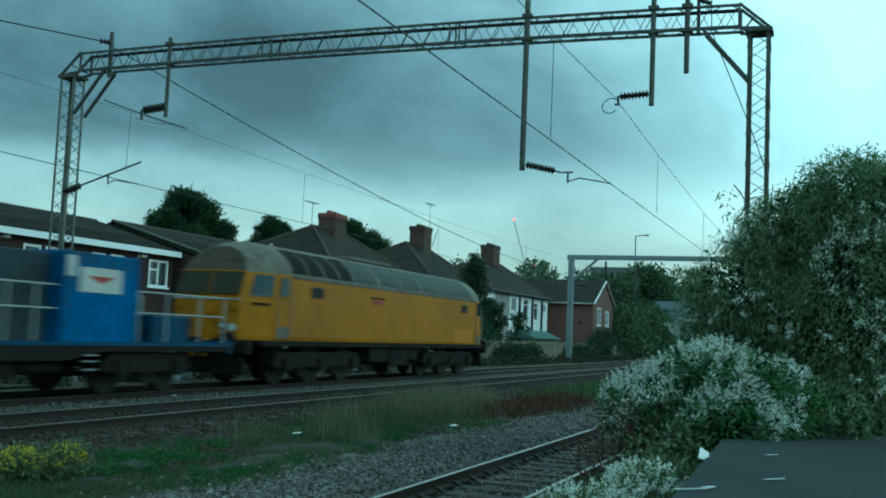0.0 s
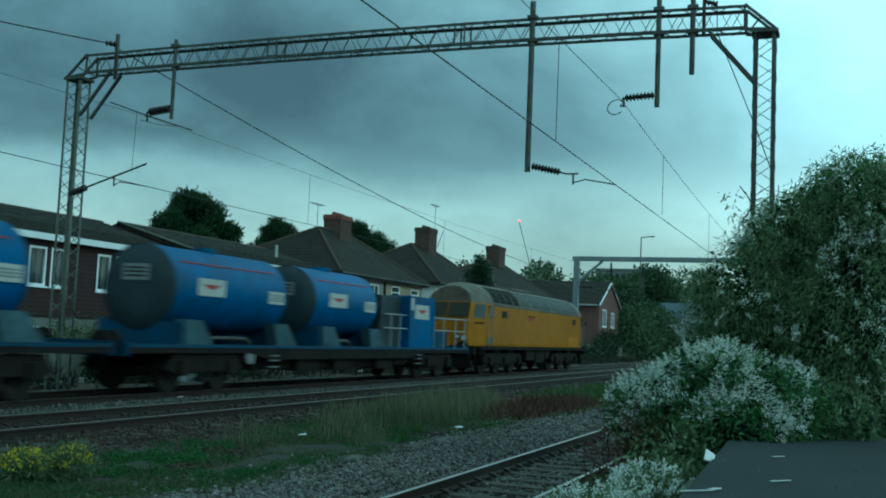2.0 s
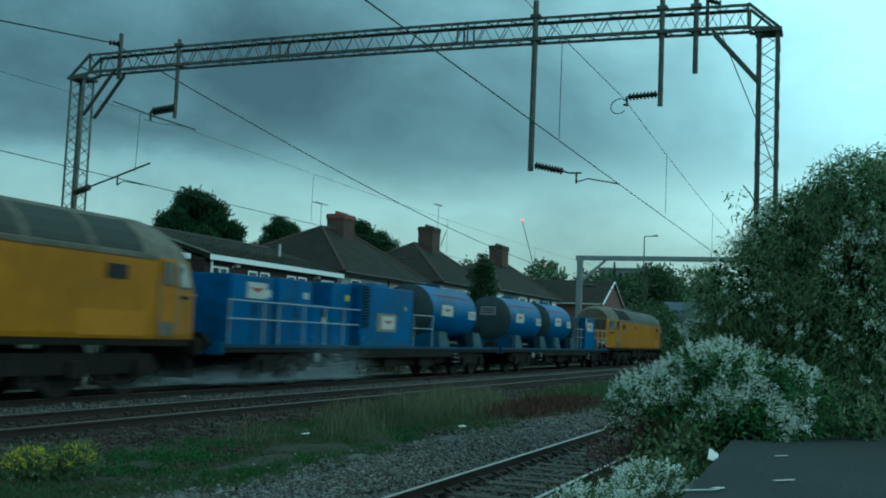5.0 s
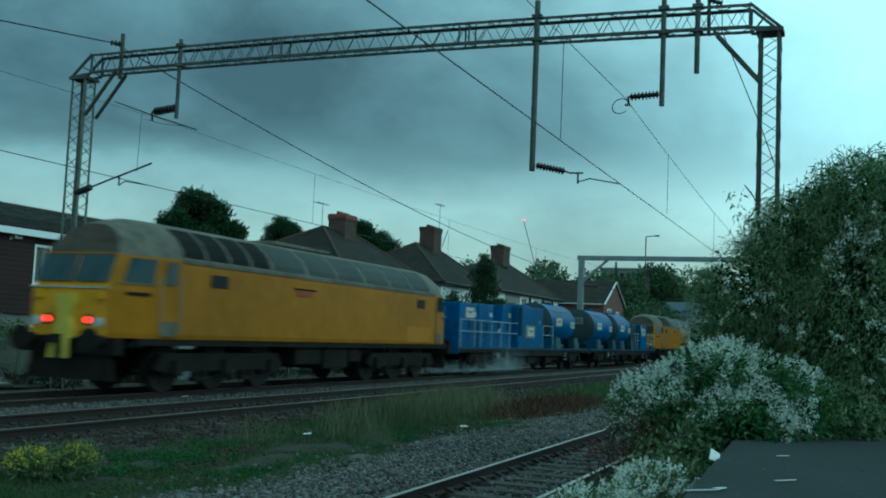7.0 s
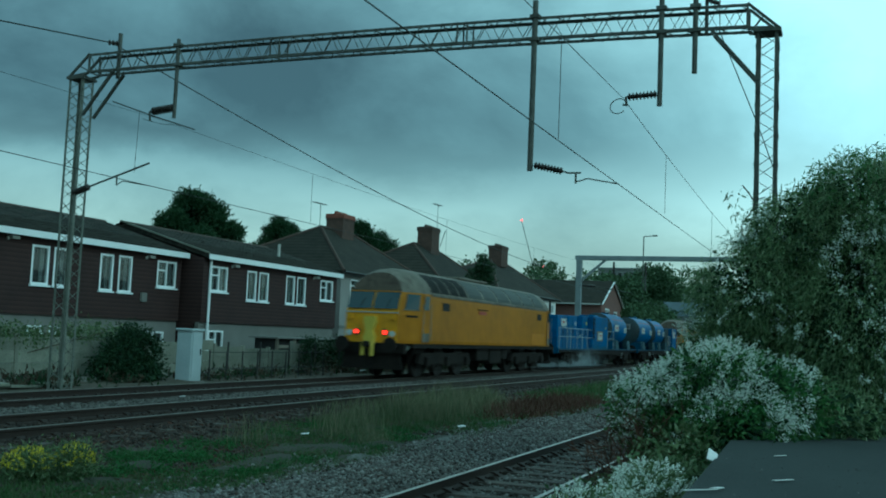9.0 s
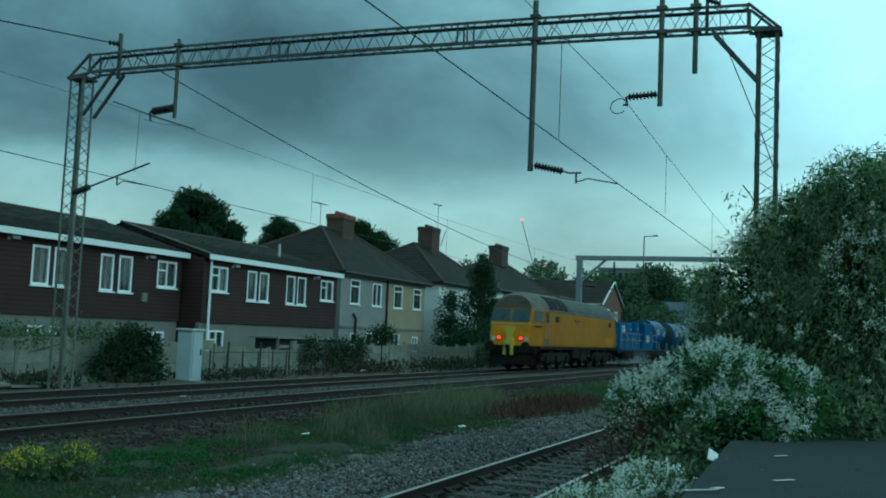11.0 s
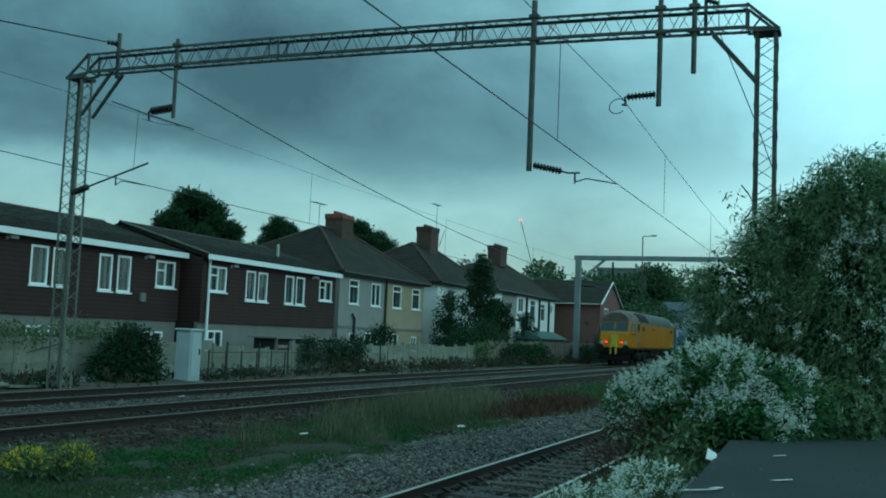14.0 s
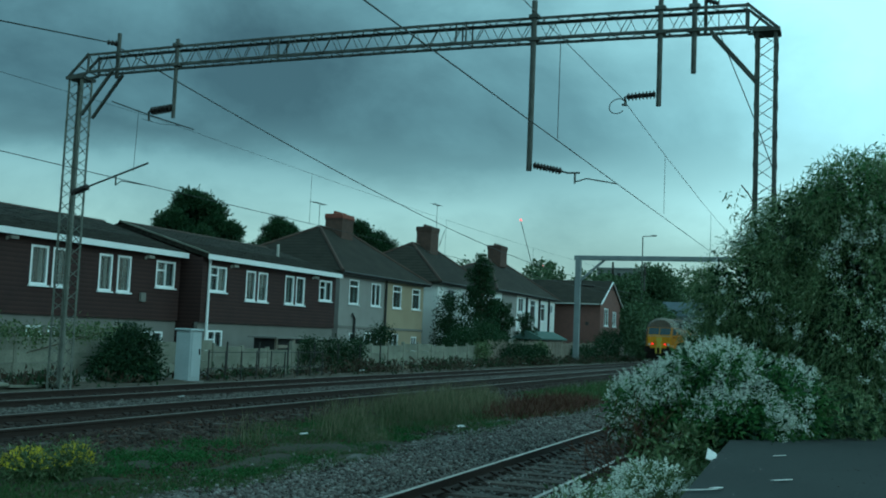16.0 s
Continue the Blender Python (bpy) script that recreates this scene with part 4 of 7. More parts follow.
def hip_roof(house, x0, x1, y0, y1, ze, r0, r1, rx, zr):
    e = 0.35
    v = [(x0 - e, y0 - e, ze), (x1 + e, y0 - e, ze), (x1 + e, y1 + e, ze), (x0 - e, y1 + e, ze), (rx, r0, zr), (rx, r1, zr)]
    for name, f in (("roof_slope", (1, 2, 5, 4)), ("roof_slope", (3, 0, 4, 5)), ("roof_hip", (0, 1, 4)), ("roof_hip", (2, 3, 5))):
        bm = B()
        top = [bm.verts.new(v[k]) for k in f]
        face = bm.faces.new(top)
        ret = bmesh.ops.extrude_face_region(bm, geom=[face])
        bmesh.ops.translate(bm, vec=(0, 0, -0.14), verts=[g for g in ret["geom"] if isinstance(g, bmesh.types.BMVert)])
        part(name, bm, "tiles", house, "brown tiled roof")
    for a, b in ((1, 4), (2, 5), (0, 4), (3, 5), (4, 5)):
        part("ridge_tiles", rod(B(), v[a], v[b], 0.10, 6), "ridge", house)
    part("gutter", rod(B(), (x1 + e + 0.03, y0 - e, ze - 0.06), (x1 + e + 0.03, y1 + e, ze - 0.06), 0.06, 6), "pipe", house, "black gutter")
    part("soffit", box(B(), x0 - e + 0.05, x1 + e - 0.03, y0 - e + 0.05, y1 + e - 0.05, ze - 0.20, ze - 0.142), "pipe", house)


def semi(label, X, spans, y0, y1, ze, ridge, wins, back=-35.0):
    """spans: (y0, y1, material) of the rendered front; wins: (y0, y1, z0, z1, style)."""
    h = thing("semi_detached_house", label, "house", "houses beside the line")
    for a, b, m in spans:
        holes = [w[:4] for w in wins if a <= w[0] < b]
        part("front_wall", wall_bm(B(), X - 0.28, X, a, b, -1.2, ze - 0.2, holes), m, h)
    for yy, m in ((y0, spans[0][2]), (y1 - 0.28, spans[-1][2])):
        part("side_wall", box(B(), back, X - 0.282, yy, yy + 0.28, -1.2, ze - 0.2), m, h)
    part("back_wall", box(B(), back, back + 0.28, y0 + 0.29, y1 - 0.29, -1.2, ze - 0.2), spans[0][2], h)
    for w in wins:
        window(h, X, *w)
    hip_roof(h, back, X, y0, y1, ze, *ridge)
    return h


s1 = semi("pebbledashed semi-detached house, half grey and half cream, with hipped roof", -26.0,
          [(50.2, 56.1, "render_grey"), (56.102, 62.1, "render_cream")], 50.2, 62.1, 4.66, (54.2, 58.0, -29.6, 7.55),
          [(51.36, 52.57, 2.90, 4.28, "sash"), (54.22, 55.47, 2.90, 4.24, "two"), (57.25, 58.54, 2.90, 4.30, "sash"), (60.24, 61.54, 2.93, 4.26, "sash"),
           (53.6, 55.4, 0.4, 1.35, "two"), (56.9, 58.3, 0.3, 1.35, "two"), (51.6, 52.3, -0.2, 1.3, "one"), (60.3, 61.2, 0.3, 1.2, "two")])
chimney(s1, -29.4, 56.3, 6.9, 8.45, 1.5, 1.15, "pot")
part("downpipe", rod(B(), (-25.9, 56.1, -1.0), (-25.9, 56.1, 4.5), 0.07, 8), "pipe", s1, "black downpipe")
part("soil_pipe", pathrod(B(), [(-25.9, 52.0, -0.8), (-25.9, 52.0, 2.1), (-25.9, 51.7, 2.35)], 0.07), "pipe", s1, "black soil pipe")
part("string_course", box(B(), -25.998, -25.95, 50.2, 62.1, 1.55, 1.68), "plinth", s1)
aerial(s1, -29.2, 53.3, 7.3, 1.5)
s2 = semi("white rendered semi-detached house behind trees", -26.0, [(64.6, 75.4, "render_white")], 64.6, 75.4, 5.0, (68.2, 71.8, -29.6, 7.95),
          [(66.4, 67.8, 3.2, 4.6, "two"), (69.3, 70.4, 3.2, 4.6, "two"), (72.0, 73.2, 3.2, 4.6, "two"), (66.4, 67.8, 0.4, 1.6, "two")])
chimney(s2, -29.3, 70.3, 7.3, 9.25, 1.5, 1.15)
aerial(s2, -29.0, 71.2, 9.2, 1.9)
part("aerial_bracket", rod(B(), (-28.8, 71.4, 8.0), (-28.8, 72.4, 9.3), 0.03, 5), "steel", s2)
s3 = semi("white rendered terraced house with black downpipes", -26.0,
          [(76.5, 78.4, "render_white"), (78.402, 82.4, "render_grey"), (82.402, 94.3, "render_white")], 76.5, 94.3, 5.15, (85.5, 89.0, -29.6, 8.2),
          [(76.9, 78.0, 3.0, 4.6, "two"), (82.8, 84.3, 3.6, 4.8, "two"), (86.3, 87.9, 2.9, 4.8, "sash"), (89.6, 91.0, 3.0, 4.6, "sash"), (92.5, 93.6, 3.8, 4.6, "two"), (85.2, 86.8, 0.7, 1.7, "two")])
chimney(s3, -29.2, 86.3, 7.6, 9.40, 1.8, 1.2)
for y in (85.0, 88.9, 92.0):
    part("downpipe", rod(B(), (-25.9, y, -1.0), (-25.9, y, 4.9), 0.10, 8), "pipe", s3, "black downpipe")


def build_brick_house():
    h = thing("brick_house", "red brick house with a gable facing the line", "house", "houses beside the line")
    X0, X1, y0, y1, ze, zr = -40.0, -22.0, 96.0, 105.0, 5.05, 7.25
    ym = (y0 + y1) / 2
    part("side_wall", box(B(), X0, X1 - 0.3, y0, y0 + 0.3, -1.2, ze), "redbrick", h)
    part("side_wall", box(B(), X0, X1 - 0.3, y1 - 0.3, y1, -1.2, ze), "redbrick", h)
    wins = [(97.6, 99.4, 2.9, 4.6), (101.4, 103.0, 2.9, 4.4)]
    part("gable_wall", wall_bm(B(), X1 - 0.298, X1, y0, y1, -1.2, ze, wins), "redbrick", h)
    part("gable", prism(B(), [(y0, ze), (y1, ze), (ym, zr - 0.05)], "x", X1 - 0.298, X1), "redbrick", h)
    for a, b, c, d in wins:
        window(h, X1, a, b, c, d, "two", fw=0.12)
    for yy, s in ((y0, -1), (y1, 1)):
        bm = B()
        prism(bm, [(yy + s * 0.4, ze - 0.25), (ym, zr), (ym, zr + 0.16), (yy + s * 0.4, ze - 0.05)], "x", X0, X1 + 0.12)
        part("roof_slope", bm, "tiles", h)
        part("bargeboard", bar(B(), (X1 + 0.16, yy + s * 0.4, ze - 0.15), (X1 + 0.16, ym, zr + 0.06), 0.2, 0.05), "upvc", h, "white bargeboard")
    part("gutter", box(B(), X0, X1, y0 - 0.5, y0 - 0.36, ze - 0.2, ze - 0.08), "white", h)
    part("vent", box(B(), -23.4, -23.1, y0 - 0.04, y0, 2.9, 3.2), "pipe", h)


build_brick_house()


# ---- line-side fences ----
def build_concrete_fence():
    f = thing("concrete_fence", "weathered concrete panel fence with posts behind the tracks", "fence")
    pm = mesh_of("fence_panel", box(B(), -0.03, 0.03, 0.06, 1.74, 0.0, 0.34, 0.01), "panel")
    po = mesh_of("fence_post", box(B(), -0.07, 0.07, -0.06, 0.06, -0.3, 1.22, 0.015), "panel")
    rng = random.Random(8)
    for k in range(26):
        y = 12.0 + k * 1.8
        top = 0.88 + 0.06 * math.sin(y * 0.7) - (0.2 if 29 < y < 34 else 0)
        post = new("fence_post", po)
        post.parent = f
        post.matrix_world = pose(-20.3, y, top - 1.17, 0, rng.uniform(-1.5, 1.5), 0)
        for j in range(3):
            q = new("fence_panel", pm)
            q.parent = f
            q.matrix_world = pose(-20.3 + rng.uniform(-0.006, 0.006), y, top - 1.08 + j * 0.345, rng.uniform(-0.5, 0.5), 0, 0)
    b = thing("board_fence", "weathered grey timber board fence along the gardens", "fence")
    bo = [mesh_of("fence_board", box(B(), -0.012, 0.012, 0.0, 0.14, 0.0, hgt, 0.004), "board") for hgt in (1.35, 1.42, 1.5)]
    rail = B()
    for z in (0.1, 0.9):
        box(rail, -20.36, -20.30, 58.8, 99.0, z, z + 0.09)
    part("fence_rail", rail, "board", b)
    y = 58.9
    while y < 98.8:
        q = new("fence_board", rng.choice(bo))
        q.parent = b
        q.matrix_world = pose(-20.28, y, -0.25 + rng.uniform(-0.03, 0.03), 0, 0, rng.uniform(-3, 3))
        y += 0.155
    r = thing("post_and_rail", "thin rusty steel post and wire railing before the fence", "railing")
    for k in range(9):
        y = 26.3 + k * 0.9
        part("post", rod(B(), (-17.9, y, -0.35), (-17.9, y, 0.62), 0.025, 6), "pipe", r)
    for z in (0.08, 0.58):
        part("rail", rod(B(), (-17.9, 26.3, z), (-17.9, 33.5, z), 0.014, 5), "pipe", r)
    for k in range(7):
        y = 30.0 + 2.05 * k
        t = thing("fence_stake", "dark steel stake in front of the fence", "post", "stakes along the fence")
        part("stake", rod(B(), (-19.7, y, -0.4), (-19.7, y, 0.85), 0.035, 6), "pipe", t)


build_concrete_fence()


def build_kiosk():
    k = thing("relay_cabinet", "pale grey metal relay cabinet beside the track", "cabinet")
    part("cabinet_body", box(B(), -18.33, -17.83, 25.22, 25.78, -0.25, 1.20, 0.02), "kiosk", k)
    part("roof_cap", box(B(), -18.38, -17.78, 25.17, 25.83, 1.202, 1.27, 0.03), "kiosk", k)
    d = part("door", box(B(), -17.828, -17.80, 25.27, 25.73, -0.15, 1.13, 0.008), "kiosk", k)
    part("handle", box(B(), -17.798, -17.77, 25.62, 25.66, 0.5, 0.68, 0.008), "pipe", d)
    part("plinth_slab", box(B(), -18.42, -17.74, 25.13, 25.87, -0.5, -0.252), "plinth", k)


build_kiosk()


def build_trackside():
    t = thing("cable_trough", "pale concrete cable trough lids beside the far track", "cable trough")
    lid = mesh_of("trough_lid", box(B(), -0.22, 0.22, 0.01, 0.98, 0.0, 0.07, 0.01), "panel")
    rng = random.Random(4)
    for k in range(4):
        q = new("trough_lid", lid)
        q.parent = t
        q.matrix_world = pose(-18.3 + rng.uniform(-0.05, 0.05), 16.6 + k * 1.02, -0.27 + rng.uniform(0, 0.05), rng.uniform(-3, 3), rng.uniform(-4, 4), rng.uniform(-3, 3))
    p = thing("lean_to", "dark timber lean-to behind the fence", "shed")
    # Solid dark box whose colour paints the shade within the open side.
    part("lean_to_wall", box(B(), -23.4, -22.4, 37.6, 43.6, -1.0, 0.95), "dark", p, "dark box that stands in for the shaded open side")
    part("lean_to_roof", box(B(), -23.6, -22.2, 37.4, 43.8, 0.952, 1.02), "plinth", p, "pale flat roof edge")
    for k in range(5):
        part("timber_post", box(B(), -22.4, -22.3, 37.6 + k * 1.45, 37.72 + k * 1.45, -1.0, 0.95), "board", p)
    part("timber_rail", box(B(), -22.398, -22.32, 37.8, 43.4, 0.55, 0.68), "board", p)
    s = thing("garden_shed", "low garden shed with a green felt roof behind the fence", "shed")
    part("shed_wall", box(B(), -23.2, -21.4, 73.5, 80.5, -1.0, 1.35), "board", s)
    part("shed_roof", prism(B(), [(-23.4, 1.35), (-21.1, 1.35), (-21.1, 1.45), (-22.3, 2.0), (-23.4, 1.5)], "y", 73.3, 80.7), "felt", s, "green felt roof")


build_trackside()


# ---- plants ----
M["leaf_bush"] = island_mat("shrub_leaf", [(0.055, 0.09, 0.036), (0.11, 0.15, 0.06), (0.15, 0.19, 0.085), (0.21, 0.24, 0.14)], 0.6, translucent=0.25)
M["leaf_shrub"] = island_mat("drooping_leaf", [(0.05, 0.085, 0.035), (0.12, 0.17, 0.068), (0.18, 0.235, 0.10), (0.28, 0.32, 0.19)], 0.6, translucent=0.25)
# Dark bush and weed leaf; inside shrubs and crowns its colour paints the shade.
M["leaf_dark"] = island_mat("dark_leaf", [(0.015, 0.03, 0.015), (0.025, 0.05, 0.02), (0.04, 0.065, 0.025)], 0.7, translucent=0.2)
M["leaf_tree"] = island_mat("tree_leaf", [(0.02, 0.045, 0.018), (0.03, 0.06, 0.022), (0.05, 0.08, 0.03)], 0.65, translucent=0.2)
M["leaf_far"] = island_mat("distant_leaf", [(0.05, 0.08, 0.036), (0.08, 0.12, 0.055), (0.11, 0.15, 0.075)], 0.7, translucent=0.2)
M["leaf_fresh"] = island_mat("fresh_leaf", [(0.05, 0.11, 0.03), (0.08, 0.16, 0.045), (0.12, 0.20, 0.06)], 0.6, translucent=0.3)
M["floret"] = island_mat("white_floret", [(0.52, 0.55, 0.48), (0.70, 0.73, 0.66), (0.84, 0.86, 0.80)], 0.7, translucent=0.2)
M["yellow_floret"] = island_mat("yellow_floret", [(0.55, 0.48, 0.03), (0.68, 0.60, 0.05)], 0.7, translucent=0.2)
M["blade"] = island_mat("grass_blade", [(0.040, 0.085, 0.024), (0.062, 0.120, 0.032), (0.085, 0.115, 0.045), (0.12, 0.12, 0.068)], 0.7, translucent=0.25)
M["moss"] = island_mat("low_weed", [(0.036, 0.080, 0.022), (0.052, 0.125, 0.028), (0.070, 0.115, 0.038)], 0.7, translucent=0.2)
M["tallblade"] = island_mat("tall_grass_blade", [(0.05, 0.085, 0.03), (0.085, 0.11, 0.05), (0.14, 0.14, 0.075)], 0.7, translucent=0.25)
M["straw"] = island_mat("dry_grass", [(0.08, 0.10, 0.05), (0.15, 0.155, 0.085), (0.24, 0.22, 0.14)], 0.8, translucent=0.2)
M["deadweed"] = island_mat("dead_weed", [(0.05, 0.028, 0.02), (0.09, 0.045, 0.03), (0.07, 0.05, 0.03)], 0.8)
M["bramble"] = island_mat("dead_bramble", [(0.035, 0.028, 0.02), (0.06, 0.045, 0.03), (0.08, 0.065, 0.045)], 0.8)
M["stone"] = island_mat("ballast_stone", [(0.030, 0.026, 0.024), (0.10, 0.092, 0.085), (0.17, 0.165, 0.155), (0.065, 0.05, 0.042), (0.26, 0.255, 0.24), (0.09, 0.085, 0.08)], 0.9)
M["dirtystone"] = island_mat("grimy_ballast_stone", [(0.016, 0.013, 0.011), (0.034, 0.026, 0.021), (0.055, 0.042, 0.034)], 0.9)
M["soilstone"] = island_mat("soil_stone", [(0.035, 0.026, 0.022), (0.07, 0.052, 0.044), (0.10, 0.082, 0.072), (0.05, 0.042, 0.036)], 0.95)
M["palestone"] = island_mat("pale_ballast_stone", [(0.05, 0.046, 0.042), (0.10, 0.093, 0.084), (0.15, 0.14, 0.13)], 0.9)


def unit(v):
    return v / np.maximum(np.linalg.norm(v, axis=-1, keepdims=True), 1e-9)


def leaf_quads(pos, way, length, width, rng):
    """Diamond leaves at pos that point along way."""
    n = len(pos)
    side = unit(np.cross(way, rng.normal(size=(n, 3))))
    L, W = np.reshape(length, (-1, 1)), np.reshape(width, (-1, 1))
    sag = np.cross(side, way) * L * 0.12
    v = np.stack([pos, pos + way * L * 0.45 + side * W * 0.5 + sag, pos + way * L, pos + way * L * 0.45 - side * W * 0.5 + sag], 1)
    return v.reshape(-1, 3), np.arange(n * 4).reshape(n, 4)


def in_lumps(lumps, n, rng, shell=0.55):
    """Points in a union of egg-shaped lumps, most of them near the outside, and the outward way."""
    vol = np.array([l[3] * l[4] * l[5] for l in lumps]) ** (2 / 3)
    pick = rng.choice(len(lumps), n, p=vol / vol.sum())
    l = np.array(lumps)[pick]
    d = unit(rng.normal(size=(n, 3)))
    rad = (shell + (1 - shell) * rng.random(n) ** 0.6) * (1 + rng.normal(0, 0.045, n))
    return l[:, :3] + d * l[:, 3:] * rad[:, None], d


def foliage(parent, name, lumps, clumps, per, length, width, material, rng, droop=0.5, shell=0.55, spread=0.22, where=None):
    c, out = in_lumps(lumps, clumps, rng, shell)
    if where:
        keep = where(c)
        c, out = c[keep], out[keep]
        clumps = len(c)
    pos = np.repeat(c, per, 0) + rng.normal(0, spread * 0.5, (clumps * per, 3))
    way = unit(np.repeat(out, per, 0) * 0.8 + rng.normal(0, 0.75, (clumps * per, 3)) + np.array([0, 0, -droop]))
    n = len(pos)
    v, f = leaf_quads(pos, way, length * rng.uniform(0.6, 1.3, n), width * rng.uniform(0.7, 1.2, n), rng)
    ob = raw(name, v, f, material, parent)
    return ob


def florets(parent, name, lumps, sprays, per, material, rng, size=0.022, reach=0.16, shell=0.9, where=None):
    c, out = in_lumps(lumps, sprays * (4 if where else 1), rng, shell)
    if where:
        keep = where(c)
        c, out = c[keep][:sprays], out[keep][:sprays]
    k = len(c)
    axis = unit(out + rng.normal(0, 0.5, (k, 3)) + np.array([0, 0, 0.25]))
    t = rng.random((k, per, 1))
    pos = c[:, None] + axis[:, None] * t * reach + rng.normal(0, 1, (k, per, 3)) * reach * 0.22 * (1.1 - t)
    pos = pos.reshape(-1, 3)
    way = unit(rng.normal(size=pos.shape))
    v, f = leaf_quads(pos, way, size * rng.uniform(0.7, 1.4, len(pos)), size * rng.uniform(0.6, 1.1, len(pos)), rng)
    return raw(name, v, f, material, parent)


def stems(parent, name, root, lumps, n, r, rng, material="bark"):
    bm = B()
    c, _ = in_lumps(lumps, n, rng, 0.3)
    for p in c:
        a = Vector(root) + Vector((rng.normal(0, 0.25), rng.normal(0, 0.2), 0))
        b = Vector(p.tolist())
        m = a.lerp(b, 0.5) + Vector((rng.normal(0, 0.15), rng.normal(0, 0.15), 0.2))
        rod(bm, a, m, r, 5, r * 0.7, False)
        rod(bm, m, b, r * 0.7, 5, r * 0.3, False)
    return part(name, bm, material, parent)


def billow(c):
    """A smooth uneven field, about -1 to 1, that breaks foliage into boughs and hollows."""
    return 0.5 * (np.sin(c[:, 0] * 3.3 + 1.7 * np.sin(c[:, 2] * 1.9)) + np.sin(c[:, 2] * 4.1 + 1.3 * np.sin(c[:, 0] * 2.3 + c[:, 1])) * 0.8 + 0.6 * np.sin(c[:, 1] * 2.9 + c[:, 0] * 1.1 + c[:, 2] * 0.7))


def build_big_shrub():
    rng = np.random.default_rng(11)
    s = thing("flowering_shrub", "tall tangled green shrub with white flower sprays", "shrub")
    lumps = [(-1.55, 16.3, 0.9, 1.05, 1.2, 1.2), (-1.15, 16.4, 2.1, 1.15, 1.2, 1.0), (-0.55, 16.5, 2.9, 1.0, 1.2, 0.95), (0.25, 16.6, 3.35, 1.15, 1.2, 1.0),
             (1.3, 17.2, 3.2, 1.3, 1.3, 1.25), (0.3, 16.0, 1.6, 1.4, 1.3, 1.5), (1.9, 18.2, 2.0, 1.6, 1.3, 1.8), (-0.2, 15.6, 0.4, 1.6, 1.0, 1.0), (3.2, 20.0, 2.4, 1.8, 1.5, 2.2)]
    # Inner leaves coloured dark in place of the shade between the boughs.
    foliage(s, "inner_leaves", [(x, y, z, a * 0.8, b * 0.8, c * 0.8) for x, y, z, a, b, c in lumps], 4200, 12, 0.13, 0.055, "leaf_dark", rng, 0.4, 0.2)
    foliage(s, "outer_leaves", lumps, 15000, 17, 0.115, 0.0145, "leaf_shrub", rng, 1.15, 0.80, 0.15, where=lambda c: billow(c) + rng.normal(0, 0.28, len(c)) > -0.34 - 0.5 * (c[:, 2] > 2.9))
    top = [(0.25, 16.6, 3.55, 1.05, 1.1, 0.95), (1.3, 17.2, 3.5, 1.1, 1.1, 1.1)]
    foliage(s, "shoot_fringe", top, 420, 14, 0.10, 0.024, "leaf_fresh", rng, 1.2, 0.95, 0.14)
    florets(s, "flower_sprays", lumps, 1700, 34, "floret", rng, 0.022, 0.19, 1.02, where=lambda c: (billow(c * 1.35 + 4.0) + rng.normal(0, 0.15, len(c)) > 0.22 - 0.35 * (c[:, 0] > -0.2)) & (c[:, 2] < 3.5) & (c[:, 2] > 0.8))
    stems(s, "branch_tangle", (0.2, 16.6, -0.5), lumps, 60, 0.035, rng)
    # one long shoot that climbs the mast
    bm = B()
    pts = [Vector((-1.75 - 0.12 * math.sin(k), 19.2 - 0.06 * k, 3.3 + 0.14 * k)) for k in range(8)]
    pathrod(bm, pts, 0.012, 5)
    part("climbing_shoot", bm, "bark", s)
    foliage(s, "shoot_leaves", [(-1.95, 19.0, 4.05, 0.20, 0.12, 0.35)], 8, 5, 0.10, 0.035, "leaf_bush", rng, 1.0, 0.4, 0.12)


